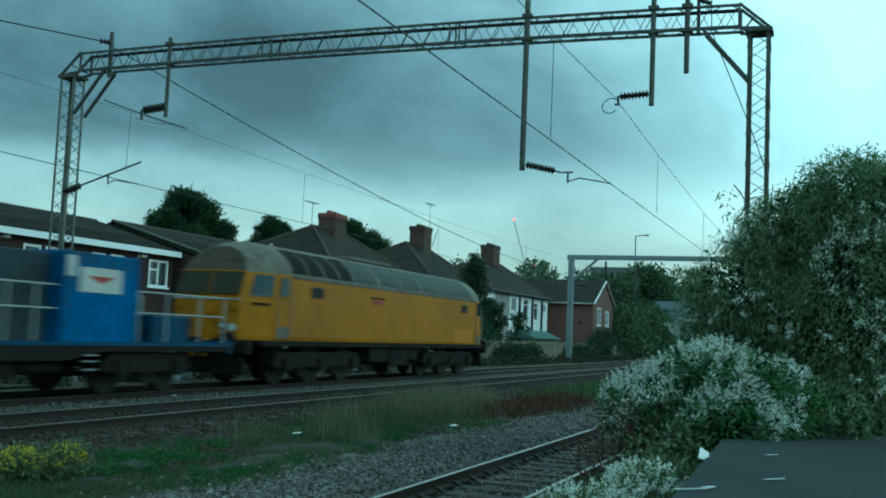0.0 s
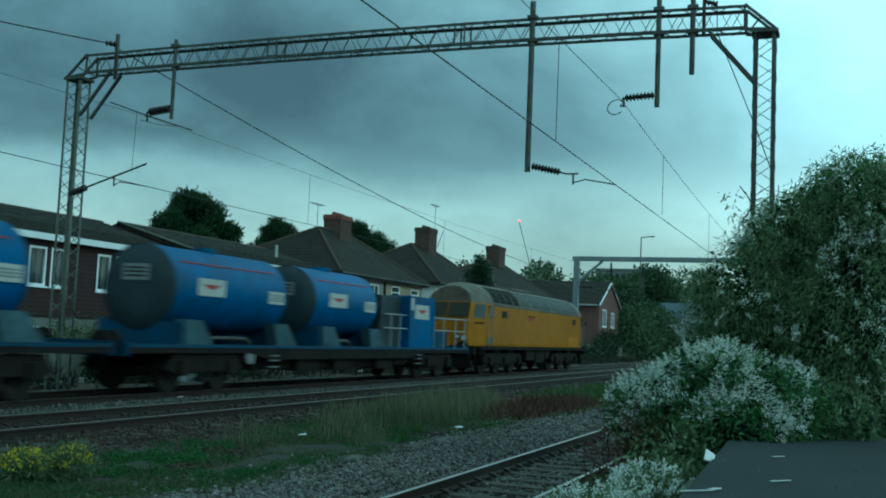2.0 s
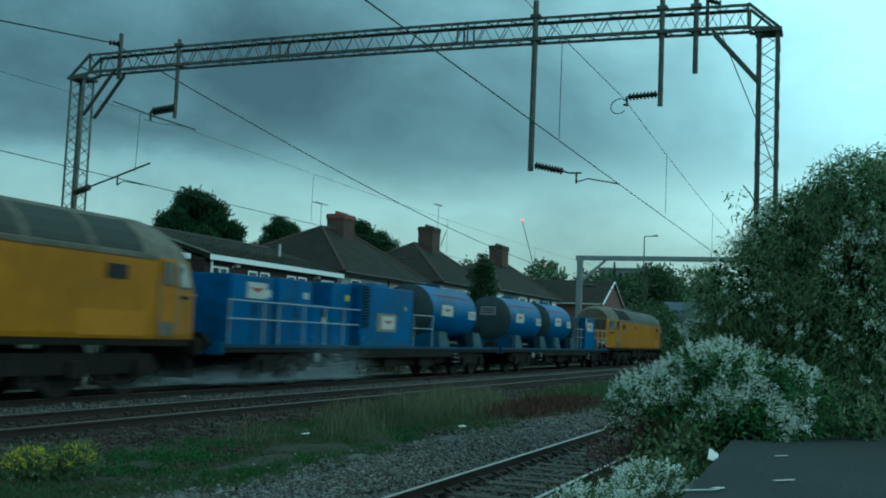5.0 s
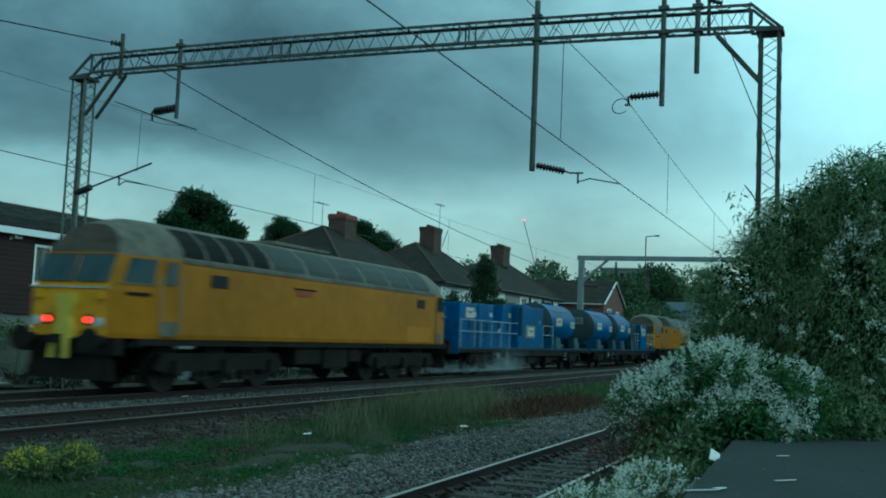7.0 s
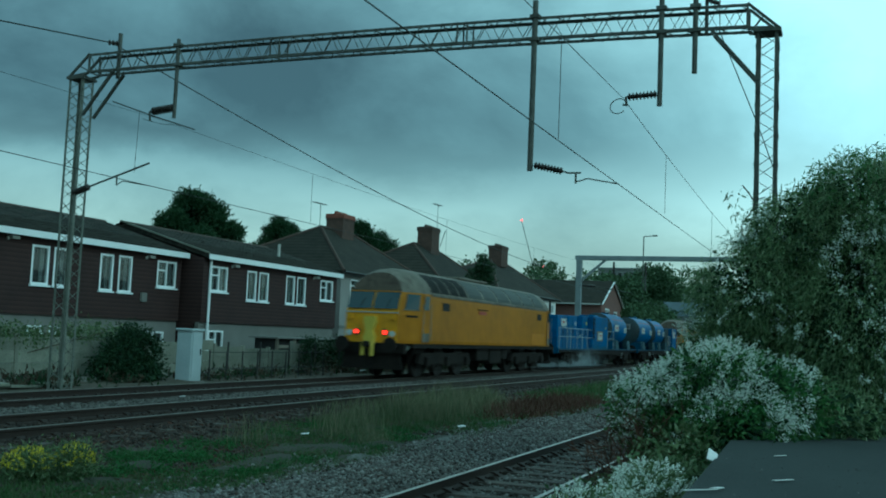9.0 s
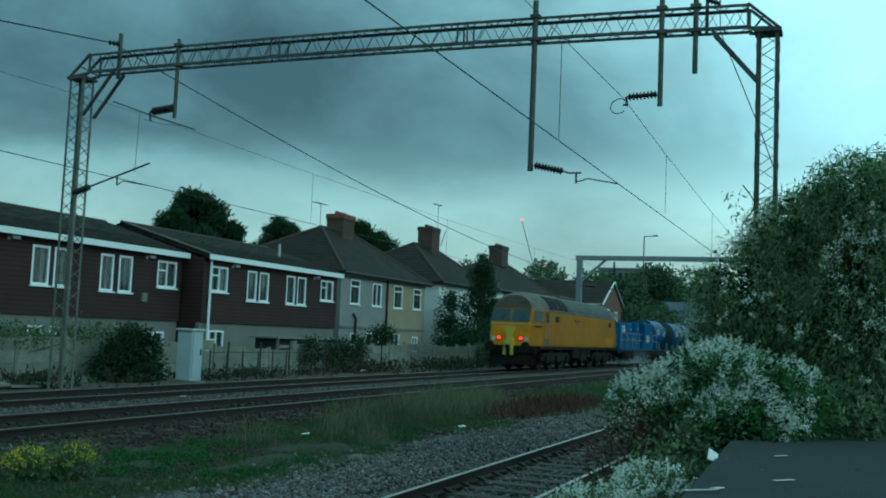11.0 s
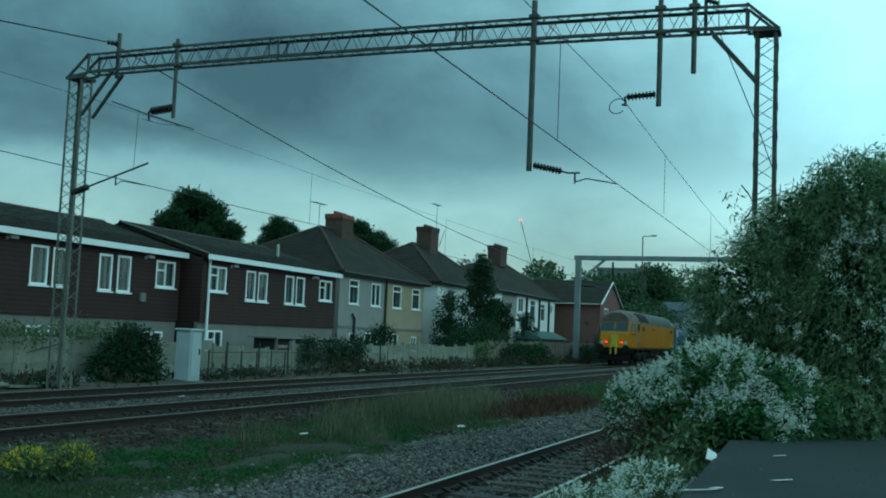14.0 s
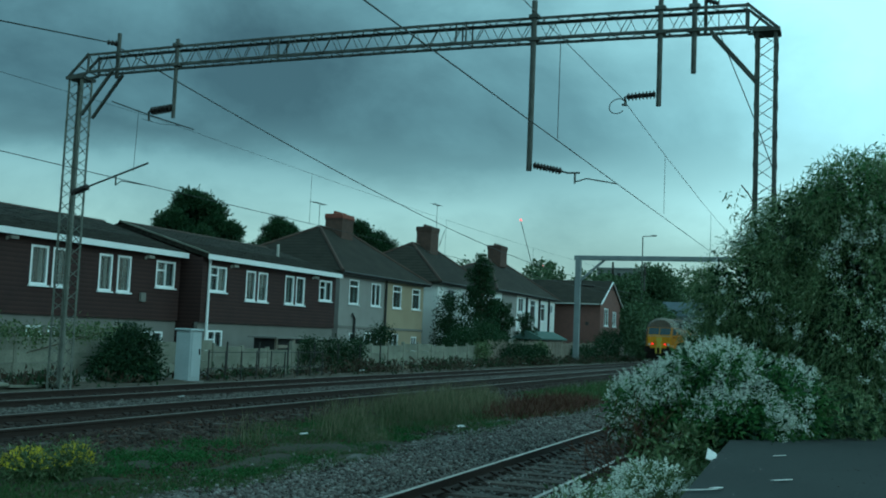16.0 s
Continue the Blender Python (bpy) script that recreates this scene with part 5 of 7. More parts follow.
def build_white_shrub():
    rng = np.random.default_rng(12)
    s = thing("white_flowered_shrub", "low spreading shrub covered in white blossom beside the platform", "shrub")
    lumps = [(-2.05, 12.6, 0.55, 0.62, 0.6, 0.48), (-1.45, 12.7, 0.85, 0.65, 0.6, 0.50), (-0.85, 12.8, 0.62, 0.65, 0.6, 0.52), (-0.35, 13.2, 0.50, 0.6, 0.5, 0.5), (-1.3, 12.2, 0.25, 0.8, 0.5, 0.55)]
    # Darker leaf colour inside paints the shade beneath the blossom.
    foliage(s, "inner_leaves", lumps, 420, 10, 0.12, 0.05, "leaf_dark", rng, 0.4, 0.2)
    foliage(s, "outer_leaves", lumps[:3] + lumps[4:], 1150, 14, 0.085, 0.032, "leaf_fresh", rng, 0.4, 0.75, 0.15)
    foliage(s, "shaded_leaves", lumps[3:4], 260, 14, 0.10, 0.02, "leaf_shrub", rng, 0.9, 0.75, 0.15)
    florets(s, "blossom", lumps, 1250, 38, "floret", rng, 0.016, 0.19, 1.03, where=lambda c: (c[:, 2] > 0.3) & (billow(c * 2.4) + 0.9 * (c[:, 2] - 0.72) + 0.45 * np.abs(c[:, 0] + 1.15) > 0.14) & (c[:, 0] < -0.42))
    stems(s, "branch_tangle", (-1.2, 12.8, -0.5), lumps, 30, 0.018, rng)
    t = thing("white_flowered_shrub", "small white-blossomed plant at the platform edge", "shrub")
    low = [(-1.85, 8.1, -0.10, 0.42, 0.7, 0.30), (-1.62, 9.2, 0.0, 0.34, 0.7, 0.32), (-2.0, 7.2, -0.22, 0.42, 0.6, 0.26)]
    foliage(t, "leaves", low, 420, 12, 0.07, 0.028, "leaf_bush", rng, 0.3, 0.5, 0.12)
    florets(t, "blossom", low, 420, 34, "floret", rng, 0.017, 0.11, 1.03, where=lambda c: c[:, 2] > -0.2)
    stems(t, "branch_tangle", (-1.85, 8.2, -0.6), low, 16, 0.012, rng)
    w = thing("weed_clump", "green weeds against the platform wall", "weeds")
    weeds = [(-1.75, 10.6, -0.15, 0.42, 1.0, 0.42), (-1.7, 11.8, 0.1, 0.45, 0.7, 0.5), (-2.3, 11.6, -0.35, 0.4, 1.2, 0.3)]
    foliage(w, "leaves", weeds, 600, 12, 0.085, 0.035, "leaf_bush", rng, 0.2, 0.4, 0.14)
    tangle = foliage(w, "dead_growth", [(-2.25, 12.0, 0.0, 0.5, 0.8, 0.5)], 260, 6, 0.25, 0.012, "deadweed", rng, -0.5, 0.3, 0.3)
    tagged(tangle, kind="stuff")


def build_tree(label, x, y, base, height, radius, n, seed, conical=False, material="leaf_tree", size=0.34):
    rng = np.random.default_rng(seed)
    t = thing("tree", label, "tree", "trees behind the line")
    bm = B()
    rod(bm, (x, y, base), (x + 0.1, y, base + height * 0.55), radius * 0.09, 10, radius * 0.06)
    rod(bm, (x + 0.1, y, base + height * 0.55), (x, y, base + height * 0.92), radius * 0.06, 8, radius * 0.02)
    part("trunk", bm, "bark", t)
    lumps = []
    for k in range(34):
        a, f = k * 2.4 + rng.uniform(-0.5, 0.5), (k + rng.random()) / 34
        z = base + height * (0.40 + 0.56 * f)
        rr = radius * (0.70 * (1.02 - 0.85 * f) if conical else 0.80 * math.sqrt(max(0.04, 1 - (1.75 * f - 0.72) ** 2))) * rng.uniform(0.65, 1.08)
        g = radius * rng.uniform(0.10, 0.28)
        lumps.append((x + math.cos(a) * rr, y + math.sin(a) * rr, z, g, g, g * 0.8))
    for l in lumps:
        part("limb", rod(B(), (x, y, base + height * 0.4 + 0.3 * (l[2] - base - height * 0.4)), l[:3], radius * 0.03, 6, radius * 0.01), "bark", t)
    core = [(x, y, base + height * (0.48 + 0.14 * k), radius * (0.62 - 0.12 * k), radius * (0.62 - 0.12 * k), height * 0.10) for k in range(4)]
    # The crown's core takes a dark leaf colour to stand in for its shade.
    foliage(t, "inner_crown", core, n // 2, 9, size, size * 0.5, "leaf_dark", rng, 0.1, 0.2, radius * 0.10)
    foliage(t, "crown", lumps, n * 2, 9, size * 0.95, size * 0.30, material, rng, -0.45, 0.35, radius * 0.10)
    return t


def build_bush(label, lumps, n, seed, leaf=0.10, material="leaf_dark", category="bush"):
    rng = np.random.default_rng(seed)
    b = thing("bush", label, category, "bushes beside the line")
    foliage(b, "leaves", lumps, n, 11, leaf, leaf * 0.5, material, rng, 0.2, 0.35, leaf * 2.2)
    lo = min(lumps, key=lambda l: l[2])
    stems(b, "branch_tangle", (lo[0], lo[1], float(gz(lo[0])) - 0.1), lumps, 14, 0.03, rng)
    return b


build_big_shrub()
build_white_shrub()
build_tree("large dark green tree behind the flats", -46.9, 66.0, -1.0, 12.4, 3.9, 2400, 21)
build_tree("dark green tree behind the houses", -55.8, 93.5, -1.0, 14.0, 3.4, 1800, 22)
build_tree("rounded dark tree behind the house roof", -51.4, 104.0, -1.0, 14.7, 4.4, 2200, 23)
build_tree("slender dark conifer in a back garden", -23.6, 66.4, -0.9, 8.0, 1.9, 300, 24, True, "leaf_tree", 0.22)
build_tree("dark garden tree before the white house", -23.4, 69.4, -0.9, 5.0, 1.5, 260, 25, False, "leaf_tree", 0.22)
build_tree("leafless scrubby small tree by the house", -22.6, 74.0, -0.9, 4.3, 1.0, 120, 26, False, "leaf_dark", 0.2)
build_bush("dark green bush against the concrete fence", [(-19.3, 24.0, 0.45, 0.5, 0.6, 0.65), (-19.2, 24.8, 0.55, 0.45, 0.55, 0.6), (-19.3, 23.5, 0.1, 0.5, 0.5, 0.45), (-19.1, 24.4, -0.05, 0.6, 1.0, 0.4), (-19.3, 24.3, 1.0, 0.3, 0.35, 0.3)], 1300, 31)
build_bush("green creeper spilling over the fence", [(-20.6, 21.0, 0.9, 0.5, 2.0, 0.28), (-20.6, 24.0, 1.0, 0.5, 1.6, 0.25), (-20.7, 18, 0.85, 0.5, 1.5, 0.2)], 420, 32, 0.11, "leaf_bush")
build_bush("dark ivy hanging on the fence", [(-20.1, 36.6, 0.55, 0.3, 0.9, 0.5), (-20.1, 38.8, 0.5, 0.3, 1.2, 0.55), (-20.1, 40.6, 0.35, 0.35, 0.8, 0.6)], 420, 33, 0.11)
build_bush("rambling green garden shrub over the fence", [(-21.3, 57.0, 0.9, 0.8, 1.4, 0.9), (-21.0, 59.6, 1.3, 0.9, 1.6, 1.1), (-21.2, 62.0, 1.0, 0.9, 1.6, 1.0)], 800, 34, 0.16, "leaf_tree")
build_bush("dark bush below the board fence", [(-19.4, 62.0, 0.3, 0.8, 2.2, 0.7), (-19.4, 66, 0.3, 0.8, 2.0, 0.6)], 420, 35, 0.16)
build_bush("ivy on the board fence", [(-20.2, 57.5, 0.5, 0.25, 1.3, 0.5), (-20.2, 69.5, 0.6, 0.25, 1.5, 0.5)], 260, 36, 0.14, "leaf_bush")
build_bush("small garden shrub beside the house", [(-22.5, 48.4, 1.2, 0.6, 0.9, 0.5), (-22.5, 46.2, 0.6, 0.6, 1.0, 0.6)], 260, 37, 0.13)
build_bush("tall dark hedge between the houses", [(-24.7, 62.5, 1.2, 0.7, 0.8, 1.6), (-24.7, 62.8, 3.0, 0.6, 0.6, 1.4), (-24.6, 63.4, 1.0, 0.8, 0.9, 1.6), (-24.4, 63.8, 2.8, 0.7, 0.8, 1.6), (-24.0, 65.5, 1.2, 0.8, 1.3, 1.5)], 700, 39, 0.16)
build_bush("dark shrubs by the brick house", [(-19.6, 80.0, 0.3, 0.8, 3.0, 0.7), (-19.8, 88.0, 0.5, 0.9, 3.5, 1.0), (-20.6, 94.0, 1.0, 1.0, 3.0, 1.6)], 700, 38, 0.2)


def build_weed_strip():
    """Low weeds and brambles between the far track and the fence."""
    rng = np.random.default_rng(41)
    n = 7000
    y = 13 + 85 * rng.random(n) ** 1.3
    x = -18.6 + rng.normal(0, 0.55, n)
    keep = (np.sin(y * 0.7) + np.sin(y * 1.9 + 1) + rng.normal(0, 0.8, n)) > 0.1 + 0.9 * (y < 33)
    x, y = x[keep], y[keep]
    pos = np.stack([x, y, gz(x) + rng.random(len(x)) ** 2 * np.where(y < 33, 0.2, 0.42)], -1)
    pos = np.repeat(pos, 5, 0) + rng.normal(0, 0.09, (len(pos) * 5, 3))
    way = unit(rng.normal(0, 0.6, pos.shape) + np.array([0, 0, 0.7]))
    v, f = leaf_quads(pos, way, rng.uniform(0.1, 0.28, len(pos)), rng.uniform(0.03, 0.08, len(pos)), rng)
    h = len(f) * 2 // 5
    for name, fs, m, lab in (("weeds", f[:h], "leaf_dark", "dark green weeds along the fence"), ("brambles", f[h:], "bramble", "brown dead brambles along the fence")):
        used = v[fs.ravel()]
        tagged(raw(name, used, np.arange(len(used)).reshape(-1, 4), m), lab, "weeds", kind="stuff")


build_weed_strip()


def blades(name, label, x, y, hgt, wid, material, rng, lean=0.25):
    n = len(x)
    base = np.stack([x, y, gz(x) - 0.01], -1)
    way = unit(rng.normal(0, lean, (n, 3)) * np.array([1, 1, 0]) + np.array([0, 0, 1.0]))
    side = unit(np.cross(way, rng.normal(size=(n, 3))))
    H, W = hgt[:, None], wid[:, None]
    tip = base + way * H + unit(rng.normal(size=(n, 3)) * np.array([1, 1, 0.01])) * H * 0.22
    mid = base + way * H * 0.55
    v = np.stack([base + side * W, base - side * W, mid - side * W * 0.7, mid + side * W * 0.7, tip], 1).reshape(-1, 3)
    q = np.arange(n)[:, None] * 5
    f = np.concatenate([np.stack([q, q + 1, q + 2], -1), np.stack([q, q + 2, q + 3], -1), np.stack([q + 3, q + 2, q + 4], -1)], 1).reshape(-1, 3)
    return tagged(raw(name, v, f, material), label, "grass", kind="stuff")


def build_grass():
    rng = np.random.default_rng(51)
    n = 120000
    y = 8.5 + 45 * rng.random(n) ** 1.6
    x = rng.uniform(-9.85, -7.15, n)
    patch = np.sin(y * 0.8 + x * 1.3) + np.sin(y * 0.37 - x * 2.1) + rng.normal(0, 0.5, n)
    keep = patch > -0.75 + 0.7 * (x > -7.6) + 1.5 * (x < -9.45)
    x, y = x[keep], y[keep]
    far = np.clip(y / 20, 0.7, 2.2)
    blades("grass", "short green grass between the tracks", x, y, rng.uniform(0.025, 0.10, len(x)), 0.007 * far * rng.uniform(0.7, 1.4, len(x)), "blade", rng, 0.4)
    n = 9000
    tuft = rng.integers(0, 150, n)
    y = (23.4 + 2.6 * rng.normal(size=150))[tuft] + rng.normal(0, 0.30, n)
    x = (-9.25 + 0.34 * rng.normal(size=150))[tuft] + rng.normal(0, 0.16, n)
    rise = rng.uniform(0.2, 1.0, 150)[tuft]
    blades("tall_grass", "tall pale dry grass clump beside the track", x, y, rise * rng.uniform(0.25, 0.80, n), 0.0048 * rng.uniform(0.7, 1.3, n), "straw", rng, 0.16)
    blades("tall_grass", "tall green grass clump beside the track", rng.normal(-9.1, 0.45, 4200), rng.normal(21.8, 2.0, 4200), 0.06 + 0.34 * rng.random(4200) ** 2.2, 0.005 * rng.uniform(0.7, 1.3, 4200), "tallblade", rng, 0.2)
    n = 5000
    y = rng.normal(29.5, 2.6, n)
    x = rng.normal(-8.2, 0.42, n)
    keep = np.abs(y - 29.5) < 6
    blades("dead_weeds", "dark red-brown dead weeds between the tracks", x[keep], y[keep], rng.uniform(0.10, 0.42, keep.sum()), 0.011 * rng.uniform(0.7, 1.3, keep.sum()), "deadweed", rng, 0.6)
    n = 16000
    y = rng.uniform(34, 90, n)
    x = rng.uniform(-9.7, -6.8, n)
    blades("far_grass", "green grass further along between the tracks", x, y, rng.uniform(0.1, 0.35, n), 0.014 * rng.uniform(0.7, 1.3, n), "blade", rng, 0.35)
    blades("thin_weed", "grey dead weed stalks on the ballast", rng.normal(-8.0, 0.16, 260), rng.normal(17.0, 0.25, 260), rng.uniform(0.2, 0.4, 260), 0.004 * np.ones(260), "straw", rng, 0.35)
    # low green plants in patches
    n = 90000
    y = 9.5 + 14 * rng.random(n) ** 1.2
    x = rng.uniform(-9.6, -7.55, n)
    keep = (np.sin(y * 1.1 + 0.6) + np.sin(x * 4 + y * 0.5) + 0.9 * np.sin(y * 3.1 - x * 5) + 0.6 * np.sin(y * 7.3 + x * 9) + rng.normal(0, 0.9, n)) > 1.25
    pos = np.stack([x, y, gz(x) + rng.uniform(0.0, 0.05, n)], -1)[keep]
    v, f = leaf_quads(pos, unit(rng.normal(0, 1, pos.shape) + np.array([0, 0, 0.4])), rng.uniform(0.02, 0.06, len(pos)), rng.uniform(0.012, 0.03, len(pos)), rng)
    tagged(raw("ground_cover", v, f, "moss"), "bright green low weeds in patches", "weeds", kind="stuff")
    n = 3000
    x, y = rng.uniform(-10.4, -8.0, n), 9.5 + 16 * rng.random(n)
    pos = np.stack([x, y, gz(x) + 0.01], -1)
    v, f = leaf_quads(pos, unit(rng.normal(0, 1, pos.shape) * np.array([1, 1, 0.25])), rng.uniform(0.04, 0.16, n), rng.uniform(0.01, 0.03, n), rng)
    tagged(raw("dead_leaves", v, f, "deadweed"), "brown dead leaves and twigs on the ground", "leaves", kind="stuff")
    # yellow ragwort
    r = thing("ragwort", "yellow-flowered weed growing beside the track", "weed")
    lumps = [(-8.95, 9.6, -0.34, 0.26, 0.3, 0.20), (-8.72, 10.1, -0.32, 0.2, 0.25, 0.20)]
    foliage(r, "leaves", lumps, 420, 9, 0.07, 0.018, "leaf_bush", rng, -0.2, 0.2, 0.14)
    florets(r, "blossom", lumps, 330, 14, "yellow_floret", rng, 0.013, 0.045, 1.0, where=lambda c: c[:, 2] > -0.34)
    stems(r, "stalk", (-8.85, 9.8, -0.66), lumps, 24, 0.006, rng, "leaf_bush")


build_grass()


def build_woods():
    """Far trees that close the view along the line."""
    rng = np.random.default_rng(61)
    lumps = []
    for k in range(90):
        y = rng.uniform(118, 185)
        x = rng.uniform(-52, 34) * y / 140
        if -19 < x < -9 and y < 170:
            continue
        top = rng.uniform(8.0, 12.6) * (y / 140)
        if -0.25 < x / y < -0.17:
            top *= 0.86
        for j in range(4):
            lumps.append((x + rng.normal(0, 1.6), y + rng.normal(0, 1.5), top * (0.25 + 0.22 * j), 2.6, 2.4, 1.9))
    for k in range(16):
        a = k * 0.4
        lumps.append((-24.6 + 2.4 * math.cos(a), 139 + 2 * math.sin(2 * a), 6.0 + 4.4 * abs(math.sin(a)), 2.0, 2.0, 1.6))
    for k in range(14):
        y = 106 + k * 3.0
        for j in range(3):
            lumps.append((-20.6 + rng.normal(0, 0.8), y, 0.8 + j * 1.6 + rng.normal(0, 0.3), 1.5, 2.0, 1.3))
    for k in range(26):
        lumps.append((rng.uniform(-9, 10), rng.uniform(60, 120), rng.uniform(0.3, 1.6), 1.6, 2.5, 1.3))
    w = foliage(None, "far_woods", lumps, 26000, 8, 0.42, 0.30, "leaf_far", rng, 0.1, 0.45, 0.6)
    tagged(w, "dark green woods and scrub in the distance", "trees", kind="stuff")


build_woods()


# ---- ballast stones ----
def stones(name, label, x, y, z, size, material, rng):
    """Loose angular stones with eight corners each."""
    n = len(x)
    c = np.array([(a, b, d) for a in (-1, 1) for b in (-1, 1) for d in (-1, 1)], float)
    v = c[None] * rng.uniform(0.45, 1.0, (n, 8, 3)) * (size[:, None, None] * 0.5)
    a = rng.uniform(0, 6.28, (n, 1))
    t = rng.normal(0, 0.5, (n, 1))
    v = np.stack([v[..., 0] * np.cos(a) - v[..., 1] * np.sin(a), v[..., 0] * np.sin(a) + v[..., 1] * np.cos(a), v[..., 2] * 0.8], -1)
    v = np.stack([v[..., 0], v[..., 1] * np.cos(t) - v[..., 2] * np.sin(t), v[..., 1] * np.sin(t) + v[..., 2] * np.cos(t)], -1)
    v += np.stack([x, y, z], -1)[:, None]
    q = np.array([(0, 1, 3, 2), (4, 6, 7, 5), (0, 4, 5, 1), (2, 3, 7, 6), (0, 2, 6, 4), (1, 5, 7, 3)])
    f = (np.arange(n)[:, None, None] * 8 + q[None]).reshape(-1, 4)
    return tagged(raw(name, v.reshape(-1, 3), f, material), label, "ballast", kind="stuff")


def build_stones():
    rng = np.random.default_rng(71)
    n = 78000
    y = 6.5 + 30 * rng.random(n) ** 1.35
    x = rng.uniform(-8.15, -2.3, n)
    rail = np.minimum(np.abs(x - SIDING_X - 0.752), np.abs(x - SIDING_X + 0.752)) < 0.13
    inside = np.abs(x - SIDING_X) < 1.3
    keep = ~rail & (~inside | (rng.random(n) < 0.8)) & ((x > -7.45 + 0.16 * np.sin(y * 1.7) + 0.10 * np.sin(y * 5.1)) | (rng.random(n) < 0.10))
    x, y = x[keep], y[keep]
    stones("ballast_stones", "grey granite ballast beside the siding", x, y, gz(x) + rng.uniform(-0.01, 0.03, len(x)) + 0.045 * (np.abs(x - SIDING_X) < 1.3) * rng.random(len(x)), rng.uniform(0.024, 0.064, len(x)), "stone", rng)
    n = 40000
    y = 9.5 + 50 * rng.random(n) ** 1.6
    x = rng.uniform(-17.0, -9.6, n)
    rail = np.zeros(n, bool)
    for c in (NEAR_X - 0.752, NEAR_X + 0.752, FAR_X - 0.752, FAR_X + 0.752):
        rail |= np.abs(x - c) < 0.13
    six = (x > FAR_X + 0.9) & (x < NEAR_X - 0.9)
    a = ~rail & ~six
    stones("dirty_ballast", "brown grimy ballast under the main line", x[a], y[a], gz(x[a]) + rng.uniform(-0.02, 0.012, a.sum()), rng.uniform(0.04, 0.085, a.sum()), "dirtystone", rng)
    n = 17000
    y = 9.0 + 18 * rng.random(n) ** 1.2
    x = rng.uniform(-10.4, -7.7, n) + rng.normal(0, 0.15, n)
    stones("loose_stones", "loose brown stones on the bare soil between the tracks", x, y, gz(x) + rng.uniform(-0.015, 0.012, n), rng.uniform(0.012, 0.055, n), "soilstone", rng)
    n = 22000
    y = 10 + 60 * rng.random(n) ** 1.5
    x = rng.uniform(FAR_X + 0.95, NEAR_X - 0.95, n)
    stones("pale_ballast", "pale grey ballast between the main line tracks", x, y, gz(x) + rng.uniform(-0.01, 0.05, n), rng.uniform(0.04, 0.08, n), "palestone", rng)


build_stones()


# ---- litter and distance ----
def litter(label, pts):
    for x, y, z, a, w, l in pts:
        t = thing("litter", label, "litter", "scraps of litter", at=pose(x, y, z, 4, -6, a))
        bm = B()
        prism(bm, [(-w / 2, -l / 2), (w / 2, -l / 2 * 0.9), (w / 2 * 0.92, l / 2), (-w / 2 * 0.95, l / 2 * 0.93)], "z", 0.0, 0.006)
        for v in bm.verts:
            v.co.z += 0.25 * v.co.x * v.co.y + 0.02 * abs(v.co.x) / max(w, 0.01)
        part("scrap", bm, "paper", t)


litter("scrap of white paper on the platform", [(-0.96, 7.32, 0.405, -68, 0.035, 0.25), (-0.86, 7.5, 0.405, -40, 0.07, 0.07), (-0.47, 8.29, 0.405, -62, 0.04, 0.16), (-0.60, 10.15, 0.405, -68, 0.05, 0.11)])
crumpled = thing("litter", "crumpled white paper at the platform edge", "litter", "scraps of litter", at=pose(-1.16, 9.6, 0.42, 50, 20, 30))
part("scrap", prism(B(), [(-0.05, -0.06), (0.045, -0.055), (0.06, 0.04), (-0.03, 0.07)], "z", 0.0, 0.012), "paper", crumpled)
litter("white litter lying between the tracks", [(-7.9, 21.3, -0.58, 40, 0.16, 0.2), (-9.0, 16.3, -0.46, 20, 0.14, 0.14), (-18.0, 37.0, -0.15, 20, 0.2, 0.3), (-18.4, 60.5, -0.13, 30, 0.35, 0.3), (-13.0, 18.2, -0.12, 0, 0.1, 0.12), (-9.0, 11.9, -0.55, 0, 0.1, 0.1)])


def build_platform_grit():
    rng = np.random.default_rng(81)
    n = 700
    x, y = rng.uniform(-1.2, 3.0, n), rng.uniform(6.0, 13.5, n)
    keep = (y < 11.4 + (x + 1.33) * 1.2) & (x > -1.1 - 0.03 * (y - 6.5))
    pos = np.stack([x, y, np.full(n, 0.404)], -1)[keep]
    v, f = leaf_quads(pos, unit(rng.normal(0, 1, pos.shape) * np.array([1, 1, 0.15])), rng.uniform(0.006, 0.024, len(pos)), rng.uniform(0.004, 0.011, len(pos)), rng)
    tagged(raw("platform_grit", v, f, "stone"), "small grit and dead leaves on the platform", "grit", kind="stuff")


build_platform_grit()


def crane(label, x, y, z, x2, z2):
    c = thing("tower_crane", label, "crane", "far cranes")
    part("jib", bar(B(), (x2, y, z2), (x, y, z), 0.14, 0.14), "steel", c)
    part("mast", bar(B(), (x2, y, -1), (x2, y, z2), 0.9, 0.9), "steel", c)
    bm = B()
    bmesh.ops.create_icosphere(bm, subdivisions=2, radius=0.3, matrix=Matrix.Translation((x, y, z + 0.3)))
    part("beacon", bm, "beacon", c, "glowing red warning beacon")


crane("far tower crane with raised jib and red beacon", -78.6, 250, 31.2, -74.2, 16.5)
crane("far tower crane with a low jib and red beacon", -72.6, 250, 19.4, -75.0, 16.0)


